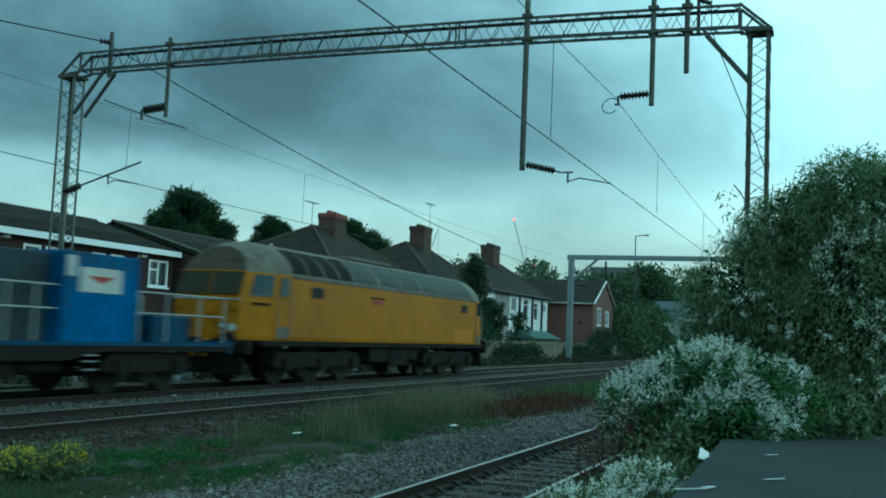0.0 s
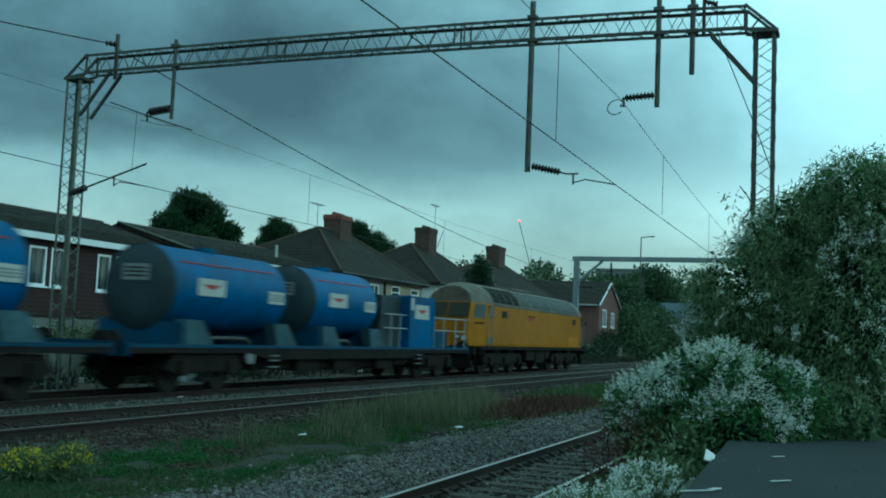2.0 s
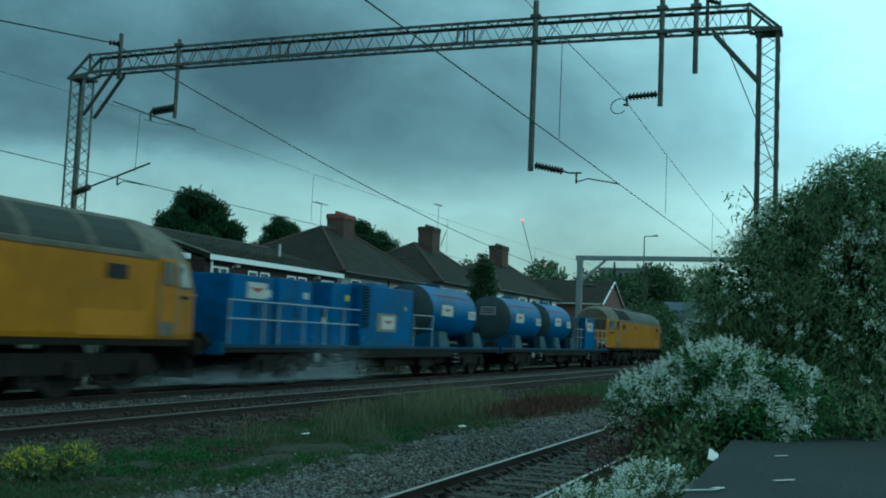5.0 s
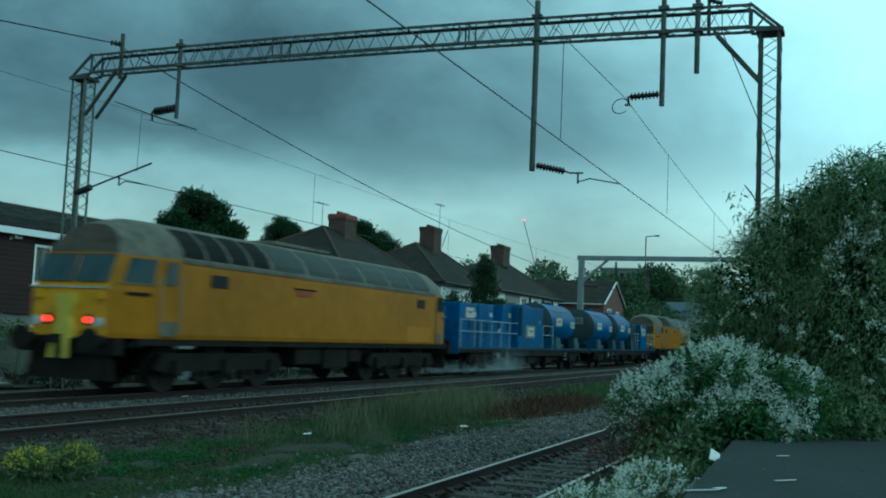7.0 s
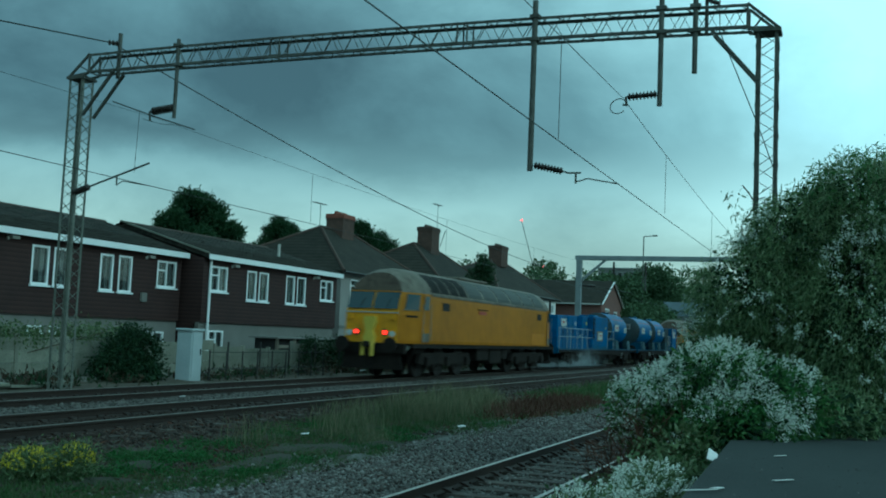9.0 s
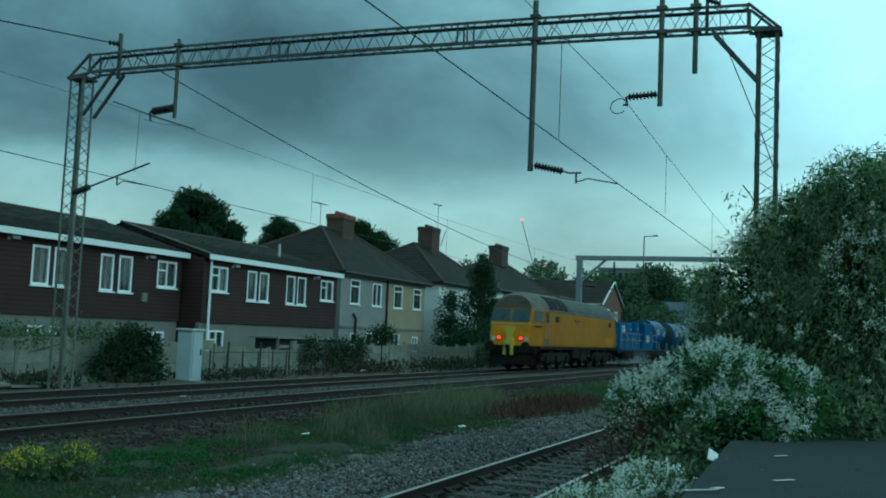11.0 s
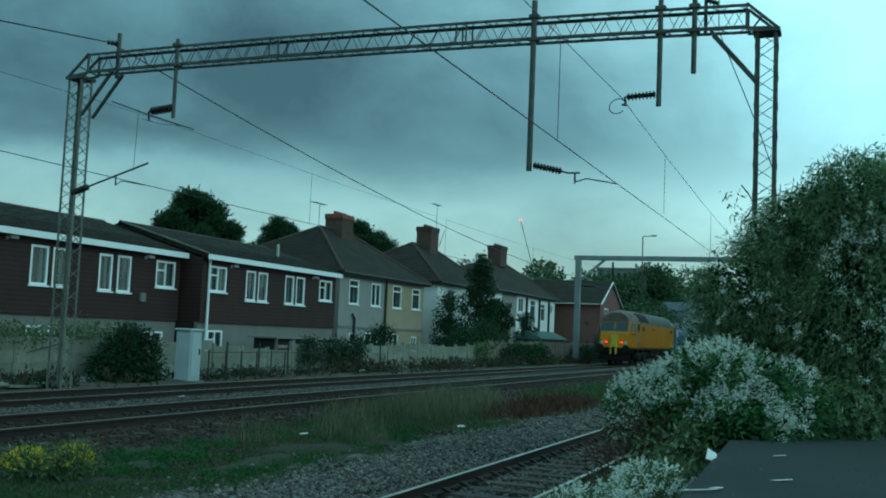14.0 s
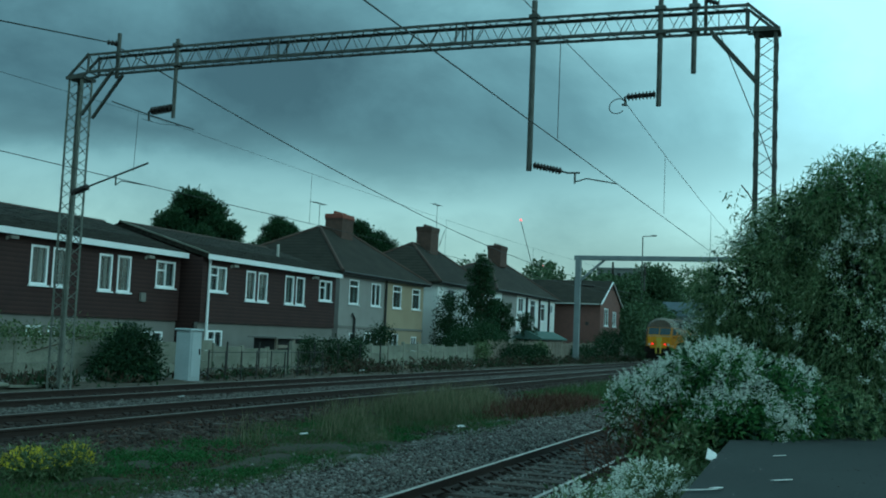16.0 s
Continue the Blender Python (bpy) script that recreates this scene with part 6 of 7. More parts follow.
def build_far():
    l = thing("street_lamp", "tall street lamp beyond the trees", "lamp")
    part("column", rod(B(), (-24.6, 130, -1), (-24.6, 130, 14.9), 0.11, 8, 0.07), "steel", l)
    part("arm", rod(B(), (-24.6, 130, 14.9), (-23.4, 130, 15.0), 0.06, 6), "steel", l)
    part("lamp_head", box(B(), -23.5, -22.9, 129.85, 130.15, 14.92, 15.08, 0.03), "steel", l)
    b = thing("apartment_building", "pale flat-roofed building beyond the woods", "building")
    part("wall", wall_bm(B(), -57, -56.5, 250, 262, 0, 19.4), "farblock", b)
    part("facade", box(B(), -58.3, -47.4, 249.5, 250, 0, 19.2), "farblock", b)
    for k in range(7):
        part("window", box(B(), -57.6 + k * 1.45, -56.8 + k * 1.45, 249.4, 249.5, 16.9, 18.3), "dark", b)
    part("roof", box(B(), -58.6, -47.1, 249.2, 262, 19.2, 19.6), "farblock", b)
    p = thing("road_bridge", "grey road bridge crossing the line", "bridge", kind="structure")
    part("parapet", box(B(), -21.5, 8, 127.6, 128, 4.9, 6.6), "bluefence", p, "blue-grey bridge parapet")
    part("deck", box(B(), -21.5, 8, 127.7, 137, 3.9, 4.898), "farblock", p)
    part("abutment", box(B(), -22.5, -18.5, 127.8, 137, -1, 3.898), "farblock", p)
    part("abutment", box(B(), -8.2, 8, 127.8, 137, -1, 3.898), "farblock", p)


build_far()


# ---- train ----
def loco_section(y):
    """Half width, and the shape of one cross-section of the body, from sill to roof, at y metres from the end."""
    e = min(y, 18.2 - y)
    w = 1.34 - 0.40 * max(0.0, 1 - e / 1.5) ** 1.3
    top = 3.62 - 0.20 * max(0.0, 1 - e / 1.3) ** 2.0
    pts = [(w * 0.985, 1.06), (w, 1.16), (w, 2.0), (w * 0.995, 2.60), (w * 0.985, 2.76), (w * 0.93, 2.98), (w * 0.80, 3.22), (w * 0.58, 3.45), (w * 0.30, 3.58), (0, 3.62)]
    out = []
    for x, z in pts:
        z2 = z if z <= 2.76 else 2.76 + (z - 2.76) * (top - 2.76) / 0.86
        rake = 0.30 * max(0.0, z2 - 2.12) / 0.7 if z2 < 2.82 else 0.30 + 0.50 * (z2 - 2.82)
        k = max(0.0, 1 - e / 1.9)
        out.append((x, z2, rake * k))
    return out


def build_loco_shell(loco):
    ys = [0.0, 0.12, 0.35, 0.7, 1.2, 1.9, 4, 7, 9.1, 11.2, 14.2, 16.3, 17.0, 17.5, 17.85, 18.08, 18.2]
    low, high = B(), B()
    def ring(bm, y, first, last):
        s = loco_section(y)
        sign = 1 if y < 9 else -1
        right = [bm.verts.new((x, y + sign * r, z)) for x, z, r in s[first:last]]
        left = [bm.verts.new((-x, y + sign * r, z)) for x, z, r in s[first:last]]
        return right, left
    for bm, a, b in ((low, 0, 5), (high, 4, 10)):
        rings = [ring(bm, y, a, b) for y in ys]
        for (r0, l0), (r1, l1) in zip(rings, rings[1:]):
            for k in range(len(r0) - 1):
                bm.faces.new((r0[k], r1[k], r1[k + 1], r0[k + 1]))
                bm.faces.new((l0[k], l0[k + 1], l1[k + 1], l1[k]))
        if bm is low:
            for (r0, l0), (r1, l1) in zip(rings, rings[1:]):
                bm.faces.new((r0[0], l0[0], l1[0], r1[0]))
    for y in (0.0, 18.2):
        front = B()
        r, l = ring(front, y, 0, 5)
        for k in range(len(r) - 1):
            front.faces.new((r[k], r[k + 1], l[k + 1], l[k]))
        part("cab_front", front, "brightyellow", loco, "bright yellow cab front")
        dome = B()
        r, l = ring(dome, y, 4, 10)
        for k in range(len(r) - 1):
            dome.faces.new((r[k], r[k + 1], l[k + 1], l[k]))
        part("cab_dome", dome, "soot", loco, "sooty brown cab roof front")
    bmesh.ops.remove_doubles(high, verts=high.verts, dist=0.001)
    part("body_side", low, "yellow", loco, "grimy yellow painted body")
    part("roof", high, "roofgrey", loco, "dirty grey curved roof", smooth=True)


def cab_y(z):
    return 0.30 * max(0.0, z - 2.12) / 0.7


def on_front(end, x, z, out):
    """A point of the cab front, out metres before it."""
    y = cab_y(z) - out
    return (x, y, z) if end == 0 else (-x, 18.2 - y, z)


def front_plate(end, x0, x1, z0, z1, t=0.025, out=0.004):
    bm = B()
    c = [(x0, z0), (x1, z0), (x1, z1), (x0, z1)]
    a = [bm.verts.new(on_front(end, x, z, out)) for x, z in c]
    b = [bm.verts.new(on_front(end, x, z, out + t)) for x, z in c]
    bm.faces.new(a[::-1]); bm.faces.new(b)
    for k in range(4):
        bm.faces.new((a[k], a[(k + 1) % 4], b[(k + 1) % 4], b[k]))
    return bm


def side_w(y):
    e = min(y, 18.2 - y)
    return 1.34 - 0.40 * max(0.0, 1 - e / 1.5) ** 1.3


def side_plate(side, y0, y1, z0, z1, t=0.02, out=0.003):
    """A plate that lies on the body's side between y0 and y1."""
    bm = B()
    c = [(y0, z0), (y1, z0), (y1, z1), (y0, z1)]
    def rakes(y, z):
        e = min(y, 18.2 - y)
        return (1 if y < 9 else -1) * (0.30 * max(0.0, z - 2.12) / 0.7) * max(0.0, 1 - e / 1.9)
    a = [bm.verts.new((side * (side_w(y) + out), y + rakes(y, z), z)) for y, z in c]
    b = [bm.verts.new((side * (side_w(y) + out + t), y + rakes(y, z), z)) for y, z in c]
    bm.faces.new(a[::-1]); bm.faces.new(b)
    for k in range(4):
        bm.faces.new((a[k], a[(k + 1) % 4], b[(k + 1) % 4], b[k]))
    return bm


def roof_plate(side, y0, y1, u0, u1, out=0.012):
    """A panel on the roof's curve, between the shares u0 and u1 of the curve's points."""
    s = [(1.34 * f, z) for f, z in ((0.985, 2.76), (0.93, 2.98), (0.80, 3.22), (0.58, 3.45), (0.30, 3.58), (0.0, 3.62))]
    def at(u):
        k = min(int(u * 5), 4)
        f = u * 5 - k
        return s[k][0] + (s[k + 1][0] - s[k][0]) * f + out * 0.7, s[k][1] + (s[k + 1][1] - s[k][1]) * f + out * 0.7
    bm = B()
    us = [u0 + (u1 - u0) * k / 5 for k in range(6)]
    rows = [[bm.verts.new((side * at(u)[0], y, at(u)[1])) for u in us] for y in (y0, y1)]
    inner = [[bm.verts.new((side * (at(u)[0] - 0.03), y, at(u)[1] - 0.03)) for u in us] for y in (y0, y1)]
    for k in range(5):
        bm.faces.new((rows[0][k], rows[1][k], rows[1][k + 1], rows[0][k + 1]))
        for j in (0, 1):
            bm.faces.new((rows[j][k], rows[j][k + 1], inner[j][k + 1], inner[j][k]))
    for k in (0, 5):
        bm.faces.new((rows[0][k], rows[1][k], inner[1][k], inner[0][k]))
    return bm


def wheelset(parent, y, r):
    bm = B()
    for s in (-1, 1):
        rod(bm, (s * 0.685, 0, 0), (s * 0.82, 0, 0), r, 28)
        rod(bm, (s * 0.665, 0, 0), (s * 0.69, 0, 0), r + 0.03, 28)
        rod(bm, (s * 0.82, 0, 0), (s * 0.86, 0, 0), r * 0.42, 12)
        for k in range(3):
            a = k * 2 * math.pi / 3
            rod(bm, (s * 0.81, r * 0.62 * math.cos(a), r * 0.62 * math.sin(a)), (s * 0.835, r * 0.62 * math.cos(a), r * 0.62 * math.sin(a)), 0.05, 8)
    rod(bm, (-0.7, 0, 0), (0.7, 0, 0), 0.08, 10)
    w = part("wheelset", bm, "wheel", parent)
    w.location = (0, y, r)
    WHEELS.append((w, y, r))
    return w


WHEELS = []
BODY_LIFT = -0.10  # the rails lie this far below the height from which the bodies are built


def bogie(parent, yc, axles, r, half):
    bm = B()
    for s in (-1, 1):
        prism(bm, [(yc - half, 0.52), (yc - half + 0.25, 0.86), (yc + half - 0.25, 0.86), (yc + half, 0.52), (yc + half - 0.2, 0.46), (yc - half + 0.2, 0.46)], "x", s * 1.0, s * 1.14)
        for a in axles:
            box(bm, s * 1.13 if s > 0 else -1.26, s * 1.26 if s > 0 else -1.13, a - 0.16, a + 0.16, 0.38, 0.72, 0.03)
        for a, b in zip(axles, axles[1:]):
            m = (a + b) / 2
            for d in (-0.16, 0.16):
                rod(bm, (s * 1.07, m + d, 0.30), (s * 1.07, m + d, 0.52), 0.09, 10)
            box(bm, min(s * 1.0, s * 1.2), max(s * 1.0, s * 1.2), m - 0.32, m + 0.32, 0.24, 0.32)
    box(bm, -1.0, 1.0, yc - 0.4, yc + 0.4, 0.55, 0.85)
    b = part("bogie", bm, "under", parent, "grimy black bogie")
    for a in axles:
        wheelset(b, a, r)
    b.location.z = BODY_LIFT
    return b


def buffers(parent, y, s, z=1.0):
    for x in (-0.86, 0.86):
        b = part("buffer", rod(B(), (x, y, z), (x, y - s * 0.36, z), 0.11, 12), "under", parent, "round steel buffer")
        part("buffer_head", rod(B(), (x, y - s * 0.36, z), (x, y - s * 0.42, z), 0.24, 20), "under", b)


def build_loco(label):
    loco = thing("locomotive", label, "locomotive", "locomotives of the train")
    build_loco_shell(loco)
    for side in (-1, 1):
        part("cant_strip", box(B(), min(side * 1.325, side * 1.352), max(side * 1.325, side * 1.352), 1.9, 16.3, 2.70, 2.78), "roofgrey", loco)
        part("solebar", box(B(), min(side * 1.15, side * 1.30), max(side * 1.15, side * 1.30), 0.6, 17.6, 0.92, 1.055), "under", loco)
        # glazed and louvred roof panels between grey ribs
        y = 1.95
        for k, wd in enumerate((0.80, 0.80, 0.80, 0.80, 1.55, 1.55, 1.55, 1.55, 1.55, 1.40)):
            part("roof_panel", roof_plate(side, y, y + wd, 0.06, 0.60), "grille" if k < 4 else "roofpanel", loco, "dark louvred roof grille" if k < 4 else "dull glazed roof panel")
            y += wd + (0.12 if k < 3 else 0.2)
        for y0, y1 in ((2.95, 3.60), (14.75, 15.35)):
            part("side_window", side_plate(side, y0, y1, 2.24, 2.52), "dark", loco, "small dark engine room window")
        part("clean_patch", side_plate(side, 14.0, 16.0, 1.12, 1.62, 0.003), "cleanyellow", loco, "cleaner yellow patch of paint")
        m = part("emblem_plate", side_plate(side, 6.8, 7.6, 2.24, 2.36), "red", loco, "faded red and black emblem")
        part("emblem_shade", side_plate(side, 6.65, 7.8, 2.40, 2.44), "under", m)
        for e in (0, 1):
            f = (lambda y: y) if e == 0 else (lambda y: 18.2 - y)
            span = lambda a, b: (min(f(a), f(b)), max(f(a), f(b)))
            w = part("cab_side_window", side_plate(side, *span(0.30, 1.00), 2.20, 2.70), "cabglass", loco, "dark cab window")
            part("window_frame", side_plate(side, *span(0.26, 1.05), 2.155, 2.195), "roofgrey", w)
            d = part("cab_door", side_plate(side, *span(1.20, 1.78), 1.10, 2.73, 0.012), "yellow", loco, "yellow cab door")
            part("door_window", side_plate(side, *span(1.30, 1.66), 2.20, 2.68, 0.02, 0.016), "cabglass", d)
            for a in (1.15, 1.82):
                part("door_handrail", rod(B(), (side * 1.385, f(a), 1.2), (side * 1.385, f(a), 2.4), 0.013, 6), "greymark", d, "grey handrail")
            part("door_step", side_plate(side, *span(1.25, 1.74), 1.12, 1.42, 0.02, 0.016), "roofgrey", d, "scuffed grey step panel")
            part("number_bars", side_plate(side, *span(0.38, 0.95), 1.93, 2.0), "under", loco)
    for e in (0, 1):
        for x0, x1 in ((-0.915, -0.035), (0.035, 0.915)):
            w = part("windscreen", front_plate(e, x0, x1, 2.18, 2.74), "cabglass", loco, "dark cab windscreen")
            part("wiper", bar(B(), on_front(e, (x0 + x1) / 2, 2.2, 0.05), on_front(e, (x0 + x1) / 2 + 0.16, 2.55, 0.05), 0.02, 0.01), "pipe", w)
        part("head_strip", front_plate(e, -0.98, 0.98, 2.035, 2.075, 0.03), "handrail", loco, "pale strip below the windscreens")
        part("roof_lip", front_plate(e, -0.95, 0.95, 2.755, 2.78, 0.04), "yellow", loco)
        for x in (-0.52, 0.52):
            l = part("tail_lamp", rod(B(), on_front(e, x, 1.40, 0.0), on_front(e, x, 1.40, 0.05), 0.068, 14), "tail" if e == 0 else "lens", loco, "glowing red tail lamp" if e == 0 else "unlit round lamp")
            part("lamp_bezel", rod(B(), on_front(e, x, 1.40, 0.0), on_front(e, x, 1.40, 0.03), 0.12, 14), "pipe", l)
        for x in (-0.78, 0.78):
            part("marker_lamp", rod(B(), on_front(e, x, 1.36, 0.0), on_front(e, x, 1.36, 0.06), 0.10, 14), "lens", loco, "round white marker lamp")
            part("jumper_socket", front_plate(e, x - 0.09, x + 0.09, 1.82, 2.0, 0.08), "brightyellow", loco)
        # pale yellow coupling housing in the middle, with its two struts
        bm = B()
        s = 1 if e == 0 else -1
        y0 = 0.0 if e == 0 else 18.2
        prism(bm, [(-0.13, 1.45), (-0.22, 1.74), (-0.20, 1.92), (0.20, 1.92), (0.22, 1.74), (0.13, 1.45), (0.21, 1.22), (0.18, 1.02), (-0.18, 1.02), (-0.21, 1.22)], "y", y0 - s * 0.16, y0)
        c = part("coupling_housing", bm, "limeyellow", loco, "pale yellow coupling gear on the nose")
        for x in (-0.17, 0.14):
            part("strut", bar(B(), (x, y0 - s * 0.20, 1.1), (x * 1.15, y0 - s * 0.22, 0.62), 0.12, 0.10), "limeyellow", c)
        part("coupling_hook", box(B(), -0.09, 0.09, min(y0 - s * 0.45, y0), max(y0 - s * 0.45, y0), 0.92, 1.10, 0.02), "under", c)
        part("buffer_beam", box(B(), -1.22, 1.22, min(y0 + s * 0.02, y0 + s * 0.22), max(y0 + s * 0.02, y0 + s * 0.22), 0.72, 1.055), "under", loco)
        part("snow_plough", prism(B(), [(-1.1, 0.2), (1.1, 0.2), (1.0, 0.72), (-1.0, 0.72)], "y", min(y0 + s * 0.1, y0 + s * 0.2), max(y0 + s * 0.1, y0 + s * 0.2)), "under", loco)
        buffers(loco, y0 + s * 0.02, s)
    bogie(loco, 4.0, (2.1, 4.0, 6.0), 0.56, 2.6)
    bogie(loco, 14.2, (12.2, 14.2, 16.1), 0.56, 2.6)
    for a, b, z in ((7.2, 8.6, 0.45), (8.75, 10.2, 0.32), (10.3, 11.0, 0.5)):
        part("fuel_tank", box(B(), -1.18, 1.18, a, b, z, 0.95, 0.06), "under", loco, "grimy underfloor tank")
    part("exhaust_cowl", box(B(), -0.42, 0.42, 7.0, 10.2, 3.60, 3.70, 0.03), "roofgrey", loco)
    return loco


def label_panel(parent, x, y0, y1, z0, z1, logo):
    p = part("label_panel", box(B(), x, x + 0.012, y0, y1, z0, z1), "white", parent, "white sign panel")
    if logo:
        part("emblem", prism(B(), [(y0 + (y1 - y0) * 0.15, z0 + (z1 - z0) * 0.66), (y1 - (y1 - y0) * 0.15, z0 + (z1 - z0) * 0.66), ((y0 + y1) / 2, z0 + (z1 - z0) * 0.36)], "x", x + 0.013, x + 0.018), "red", p, "red wedge emblem")
    else:
        for k in (0.3, 0.5, 0.7):
            part("text_bar", box(B(), x + 0.013, x + 0.017, y0 + 0.08, y1 - 0.08, z0 + (z1 - z0) * k - 0.02, z0 + (z1 - z0) * k + 0.02), "greymark", p)


def tank(wagon, y0, y1, r=0.98, zc=2.21, sign=True):
    bm = B()
    seg = 36
    prof = [(y0, 0.0), (y0 + 0.015, r * 0.55), (y0 + 0.06, r * 0.85), (y0 + 0.16, r)]
    prof += [(y1 - 0.16, r), (y1 - 0.06, r * 0.85), (y1 - 0.015, r * 0.55), (y1, 0.0)]
    def lathe(bm, prof):
        rings = []
        for y, rr in prof:
            rings.append([bm.verts.new((rr * math.cos(a), y, zc + rr * math.sin(a))) for a in np.linspace(0, 2 * math.pi, seg, endpoint=False)] if rr > 0 else [bm.verts.new((0, y, zc))])
        for a, b in zip(rings, rings[1:]):
            for k in range(seg):
                q = [a[k % len(a)], a[(k + 1) % len(a)], b[(k + 1) % len(b)], b[k % len(b)]]
                q = list(dict.fromkeys(q))
                bm.faces.new(q)
    lathe(bm, prof[3:5])
    t = part("tank", bm, "blue", wagon, "blue cylindrical water tank", smooth=True)
    for pr in (prof[:4], prof[4:]):
        bm = B()
        lathe(bm, pr)
        part("tank_end", bm, "tankend", t, "grimy dished tank end", smooth=True)
    for y in (y0 + 0.17, y1 - 0.17):
        bm = B()
        lathe(bm, [(y - 0.03, r + 0.012), (y + 0.03, r + 0.012)])
        part("tank_band", bm, "darkblue", t, smooth=True)
    part("manhole", rod(B(), (0, (y0 + y1) / 2, zc + r - 0.03), (0, (y0 + y1) / 2, zc + r + 0.09), 0.28, 16), "darkblue", t)
    part("red_line", box(B(), r * 0.80, r * 0.80 + 0.012, y0 + 0.5, y1 - 0.5, zc + r * 0.60, zc + r * 0.60 + 0.03), "red", t)
    label_panel(t, r + 0.002, y0 + 0.95, y0 + 2.05, 2.08, 2.48, True)
    label_panel(t, r + 0.002, y1 - 1.05, y1 - 0.3, 2.02, 2.34, False)
    if sign:
        pe = part("end_panel", box(B(), -0.35, 0.35, y0 - 0.03, y0 - 0.012, 2.35, 2.72), "greymark", t, "grubby sign panel on the tank end")
    for k in (2.45, 2.54, 2.63) if sign else ():
        part("text_bar", box(B(), -0.28, 0.28, y0 - 0.036, y0 - 0.032, k - 0.02, k + 0.02), "under", pe)
    for a, s in ((y0 + 0.15, 1), (y1 - 0.15, -1)):
        for side in (-1, 1):
            bm = B()
            foot = [(a + 0.1, 1.52), (a + 0.75, 1.52), (a + 1.25, 0.95), (a + 0.15, 0.95)] if s > 0 else [(a - 0.95, 1.52), (a - 0.25, 1.52), (a + 0.30, 0.95), (a - 0.75, 0.95)]
            prism(bm, foot, "x", min(side * 0.9, side * 1.2), max(side * 0.9, side * 1.2))
            part("tank_cradle", bm, "cradle", wagon, "grimy grey-blue sloping tank cradle")
        bm = B()
        box(bm, -1.1, 1.1, min(a, a + s * 0.25), max(a, a + s * 0.25), 0.95, 1.45)
        part("cradle_plate", bm, "darkblue", wagon)
    part("pipework", pathrod(B(), [(0.7, y0 + 1.6, 1.0), (0.8, y0 + 1.9, 1.12), (0.8, y1 - 1.8, 1.12), (0.7, y1 - 1.4, 1.0)], 0.05), "steel", wagon)
    return t


def handrail(wagon, x, y0, y1, posts):
    bm = B()
    for z in (1.58, 2.02):
        pathrod(bm, [(x, y0, z), (x, y1, z)], 0.018)
    h = part("handrail", bm, "handrail", wagon, "white tubular handrail")
    for y in posts:
        part("rail_post", rod(B(), (x, y, 0.96), (x, y, 2.02), 0.02, 6), "handrail", h)


def wagon_frame(label):
    w = thing("rail_wagon", label, "wagon", "wagons of the train")
    L = 20.15
    for side in (-1, 1):
        part("sole_bar", prism(B(), [(0.1, 0.95), (L - 0.1, 0.95), (L - 0.1, 0.78), (L - 4.6, 0.78), (L - 5.6, 0.62), (5.6, 0.62), (4.6, 0.78), (0.1, 0.78)], "x", min(side * 1.12, side * 1.25), max(side * 1.12, side * 1.25)), "under", w, "grimy black side beam")
        part("deck_edge", box(B(), min(side * 1.2, side * 1.262), max(side * 1.2, side * 1.262), 0.1, L - 0.1, 0.90, 0.975), "darkblue", w, "grimy blue deck edge")
    part("deck", box(B(), -1.118, 1.118, 0.1, L - 0.1, 0.86, 0.94), "under", w)
    for e, s in ((0.1, 1), (L - 0.1, -1)):
        part("headstock", box(B(), -1.25, 1.25, min(e - s * 0.06, e), max(e - s * 0.06, e), 0.72, 1.02), "darkblue", w)
        buffers(w, e - s * 0.06, s)
    for yc in (3.0, L - 3.0):
        bogie(w, yc, (yc - 0.95, yc + 0.95), 0.42, 1.5)
    # Added dark block in place of the deep shade between the bogies.
    part("brake_rigging", box(B(), -0.9, 0.9, 5.3, L - 5.3, 0.34, 0.62, 0.05), "under", w, "dark box added to fill the shaded gap under the floor")
    for y in (7.2, 9.4, 12.2):
        part("equipment_box", box(B(), -1.1, 1.1, y, y + 1.2, 0.3, 0.77, 0.03), "under", w)
    part("brake_wheel", rod(B(), (1.16, 4.7, 0.68), (1.24, 4.7, 0.68), 0.17, 14), "greymark", w, "grubby pale hand brake wheel")
    part("air_tank", rod(B(), (0.9, 13.6, 0.52), (0.9, 14.6, 0.52), 0.17, 12), "under", w)
    for y in (5.6, 15.0):
        bm = B()
        for z in (0.42, 0.58, 0.70):
            box(bm, 1.16, 1.29, y, y + 0.34, z, z + 0.03)
        part("step_ladder", bm, "greymark", w, "pale steps on the frame")
    return w


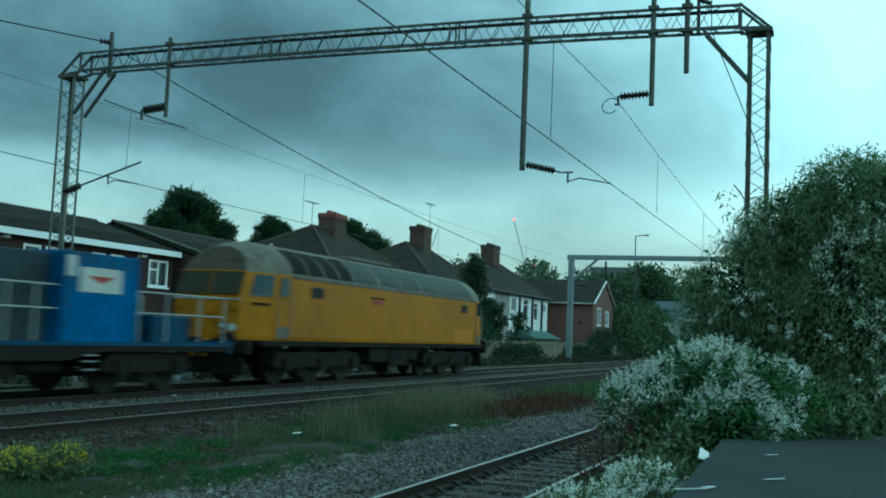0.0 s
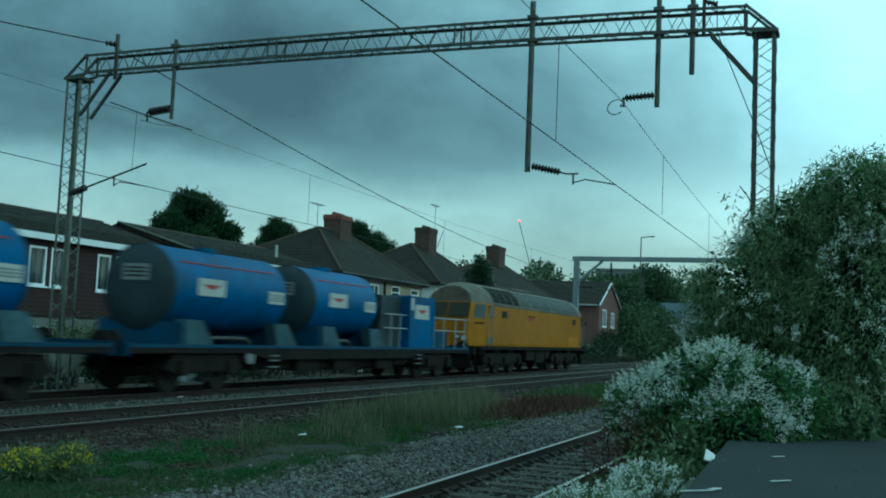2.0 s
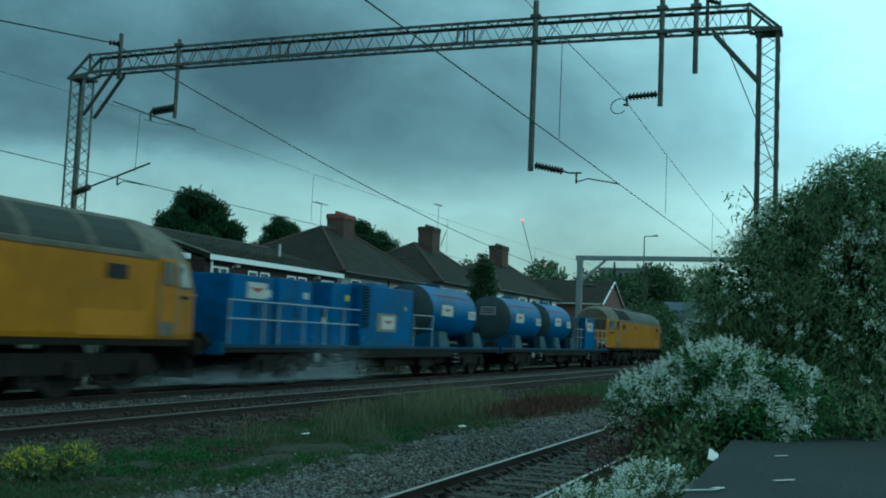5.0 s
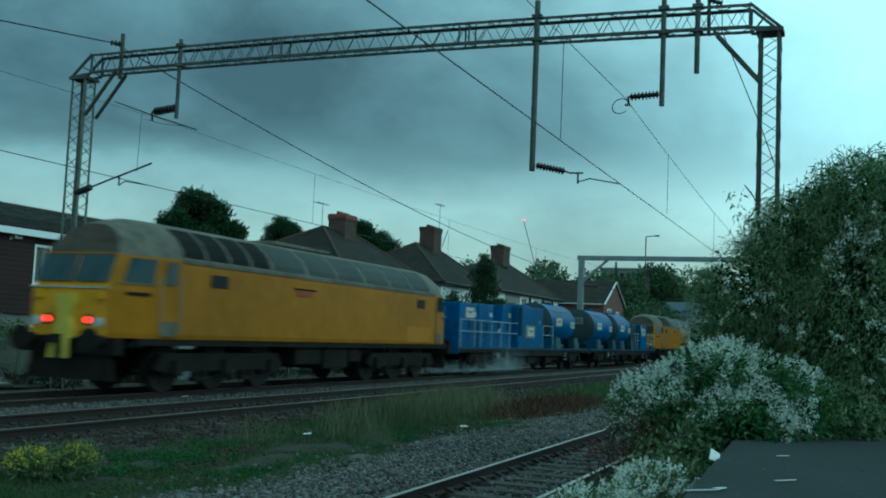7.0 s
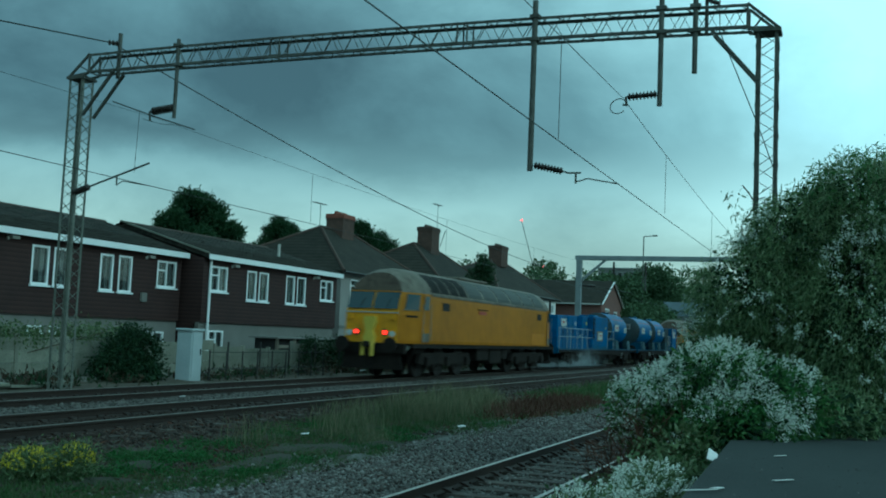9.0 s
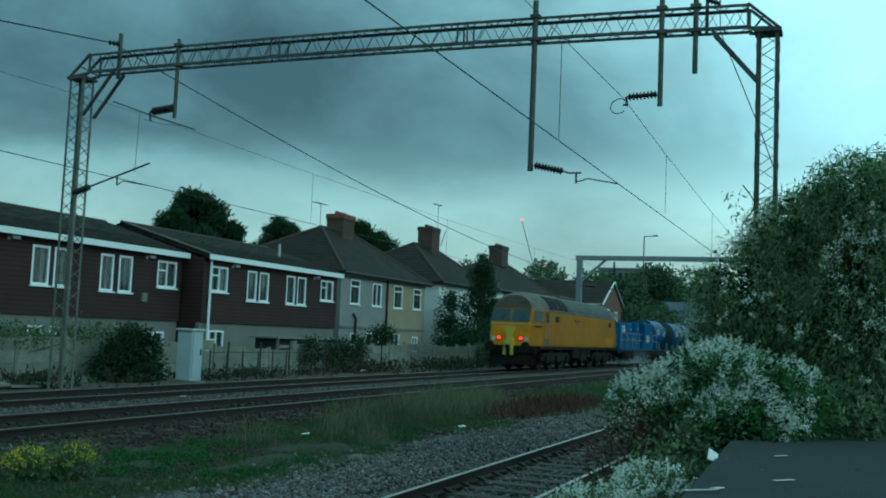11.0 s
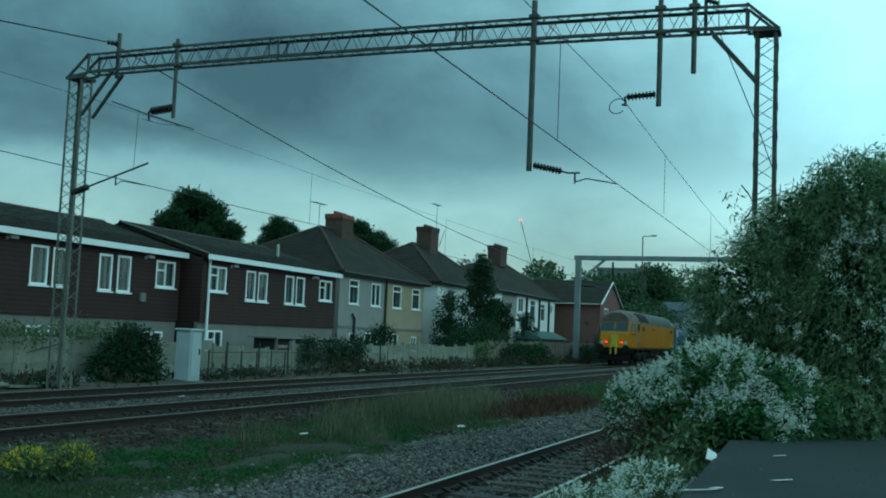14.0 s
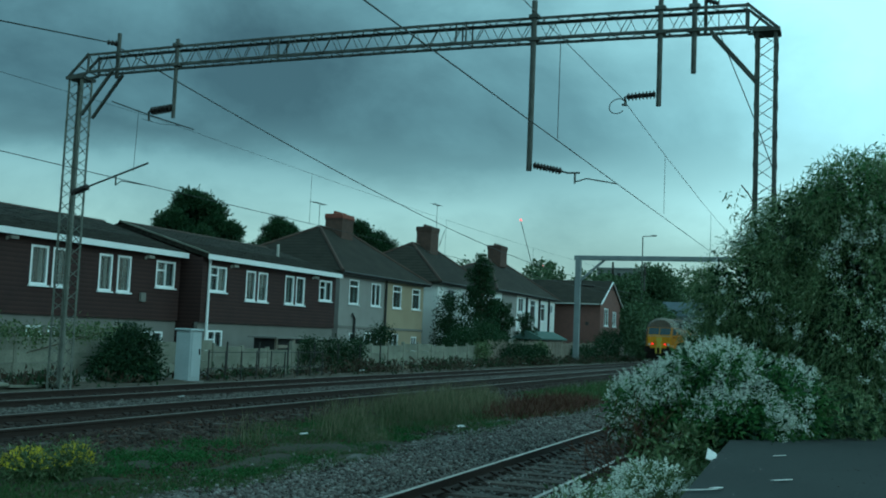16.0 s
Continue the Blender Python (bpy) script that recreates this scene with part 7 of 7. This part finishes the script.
def build_tank_wagon():
    w = wagon_frame("blue flat wagon with two round tanks and a plant box")
    tank(w, 1.75, 6.85)
    tank(w, 8.15, 12.45)
    # The housing takes the dark tank end colour to paint the recess's shade.
    bm = B()
    box(bm, -1.1, 0.95, 12.65, 14.25, 0.95, 2.62, 0.03)
    part("pump_housing", bm, "tankend", w, "pump housing in the recess, coloured for the shade there")
    b = part("plant_box", box(B(), -1.22, 1.24, 14.3, 16.45, 0.95, 2.68, 0.03), "blue", w, "blue steel plant container")
    label_panel(b, 1.243, 14.75, 15.95, 1.92, 2.40, True)
    part("door_strip", box(B(), 1.243, 1.255, 14.38, 14.62, 2.2, 2.6), "white", b)
    for k in range(4):
        part("corner_post", box(B(), 1.2 if k % 2 else -1.25, 1.26 if k % 2 else -1.19, 14.28 if k < 2 else 16.39, 14.36 if k < 2 else 16.47, 0.95, 2.70), "blue", b)
    handrail(w, 1.18, 12.5, 14.2, (13.0, 13.7))
    handrail(w, 1.18, 16.6, 19.8, (16.65, 17.6, 18.8, 19.8))
    handrail(w, -1.18, 16.6, 19.8, (16.65, 18.2, 19.8))
    bm = B()
    box(bm, -0.8, 0.8, 17.6, 19.0, 0.95, 1.55, 0.03)
    part("hose_reel_box", bm, "darkblue", w)
    return w


def build_plant_wagon():
    w = wagon_frame("blue flat wagon with engine module, railed plant deck and tank")
    tank(w, 13.35, 18.15, sign=False)
    m = part("engine_module", box(B(), -0.1, 1.24, 7.2, 11.05, 0.98, 2.80, 0.03), "blue", w, "blue engine module")
    g = part("louvre", box(B(), 1.243, 1.26, 7.28, 7.74, 1.5, 2.76), "under", m, "tall dark louvre")
    for k in range(14):
        part("slat", bar(B(), (1.265, 7.30, 1.55 + k * 0.088), (1.265, 7.72, 1.55 + k * 0.088), 0.05, 0.02), "blue", g)
    part("grimy_frame", box(B(), 1.243, 1.25, 8.35, 9.75, 1.42, 1.98), "board", m, "rusty frame round the sign")
    label_panel(m, 1.252, 8.65, 9.6, 1.50, 1.90, True)
    part("roof_vent", box(B(), 0.1, 1.0, 8.6, 9.6, 2.802, 2.90, 0.03), "blue", m)
    part("warning_mark", box(B(), 1.243, 1.25, 10.4, 10.55, 2.12, 2.24), "limeyellow", m)
    part("lower_skirt", box(B(), 1.243, 1.262, 7.2, 11.05, 0.98, 1.12), "darkblue", m)
    for y0, y1, z1 in ((0.7, 2.7, 2.66), (2.85, 4.65, 2.70), (4.7, 5.75, 2.08), (5.8, 7.1, 2.76)):
        c = part("plant_box", box(B(), 0.35 if y0 == 5.8 else -1.2, 0.98, y0, y1, 0.95, z1, 0.03), "blue", w, "blue plant cabinet behind the handrail")
        part("door_seam", box(B(), 0.982, 0.992, (y0 + y1) / 2 - 0.015, (y0 + y1) / 2 + 0.015, 1.05, z1 - 0.1), "darkblue", c)
        part("door_handle", box(B(), 0.983, 1.01, (y0 + y1) / 2 + 0.08, (y0 + y1) / 2 + 0.12, 1.7, 1.95), "pipe", c)
        part("warning_mark", box(B(), 0.983, 0.992, y1 - 0.45, y1 - 0.2, z1 - 0.5, z1 - 0.32), "white" if y0 != 5.8 else "limeyellow", c)
    label_panel(w, 0.985, 1.4, 2.3, 2.1, 2.5, True)
    handrail(w, 1.2, 0.3, 7.3, (0.35, 1.9, 2.6, 3.9, 5.1, 6.2, 7.25))
    handrail(w, 1.2, 11.25, 13.0, (11.3, 12.95))
    part("spray_bar", rod(B(), (-1.1, 2.2, 0.32), (1.1, 2.2, 0.32), 0.05, 8), "steel", w)
    for s in (-1, 1):
        part("spray_nozzle", rod(B(), (s * 0.75, 2.2, 0.32), (s * 0.75, 2.1, 0.10), 0.035, 8), "steel", w)
    return w


rear_loco = build_loco("dirty yellow diesel locomotive with grey roof and lit tail lamps")
front_loco = copy_thing(rear_loco, pose(0, 0, 0))
front_loco["label"] = "dirty yellow diesel locomotive with grey roof leading the train"
for ob in front_loco.children_recursive:
    if ob.name.startswith("tail_lamp") and "glowing" in ob.get("label", ""):
        ob.data = ob.data.copy()
        ob.data.materials[0] = M["lens"]
        ob["label"] = "unlit round lamp"
    dirty = {"coupling_housing": "yellow", "strut": "yellow", "windscreen": "dirtyglass", "cab_front": "yellow", "jumper_socket": "yellow"}.get(ob.name.split(".")[0])
    if dirty:
        ob.data = ob.data.copy()
        ob.data.materials[0] = M[dirty]
    if ob.name.startswith("wheelset"):
        WHEELS.append((ob, ob.location.y, ob.location.z))
tank_wagon = build_tank_wagon()
plant_wagon = build_plant_wagon()


def build_spray():
    """Water mist thrown up by the cleaning wagon: a cloud of droplets."""
    rng = np.random.default_rng(5)
    n = 70000
    d = np.minimum(rng.exponential(2.6, n), 10.5 * rng.random(n) ** 0.3)
    y = 6.2 - d + rng.normal(0, 0.25, n)
    puff = 0.7 + 0.3 * np.sin(y * 2.1 + 1.3 * np.sin(y * 0.8))
    hgt = (0.45 + 2.1 * np.exp(-d / 2.0)) * puff
    z = 0.05 + np.abs(rng.normal(0, 0.42, n)) * hgt
    y -= z * 0.5
    x = rng.normal(0, 0.60, n) + 0.5
    c = np.stack([x, y, z], -1)
    r = rng.uniform(0.0025, 0.0060, n)[:, None, None]
    tet = np.array([(1, 1, 1), (1, -1, -1), (-1, 1, -1), (-1, -1, 1)], float)
    verts = c[:, None, :] + tet[None] * r
    f = np.array([(0, 1, 2), (0, 3, 1), (0, 2, 3), (1, 3, 2)])
    faces = (np.arange(n)[:, None, None] * 4 + f[None]).reshape(-1, 3)
    ob = raw("water_spray", verts, faces, "mist")
    return tagged(ob, "pale water mist thrown up behind the wagon", "spray", kind="stuff")


M["mist"] = mat("water_mist", (0.46, 0.50, 0.53), (0.38, 0.42, 0.45), 0.3, bump=0.0)
spray = build_spray()

# ---- what moves ----
# metres of the rear locomotive's near end along the line
TRAVEL = ((0, -38.45), (0.5, -34.5), (1, -30.45), (1.5, -26.4), (2, -22.4), (2.5, -18.5), (3, -14.5), (3.5, -10.5), (4, -6.4), (4.8, -0.2), (5.6, 5.9), (6.5, 12.95), (7, 16.55), (7.5, 20.1),
          (8, 23.65), (8.5, 27.2), (9, 30.8), (9.8, 36.5), (10.6, 42.6), (11.5, 49.5), (12.5, 56.9), (13.5, 64.7), (14.5, 72.9), (15.2, 79.0), (16, 86.2))


def travelled(t):
    ts, ss = [r[0] for r in TRAVEL], [r[1] for r in TRAVEL]
    return float(np.interp(t, ts, ss))


def motions():
    for ob, lead in ((rear_loco, 0.0), (plant_wagon, 18.9), (tank_wagon, 39.4), (front_loco, 60.2), (spray, 19.6)):
        walk(ob, [(t, pose(FAR_X, s + lead, 0.0)) for t, s in TRAVEL])
    for ob, y, r in WHEELS:
        walk(ob, [(k / 15, pose(0, y, r) @ Matrix.Rotation(-(travelled(k / 15) - TRAVEL[0][1]) / r, 4, "X")) for k in range(241)])


motions()
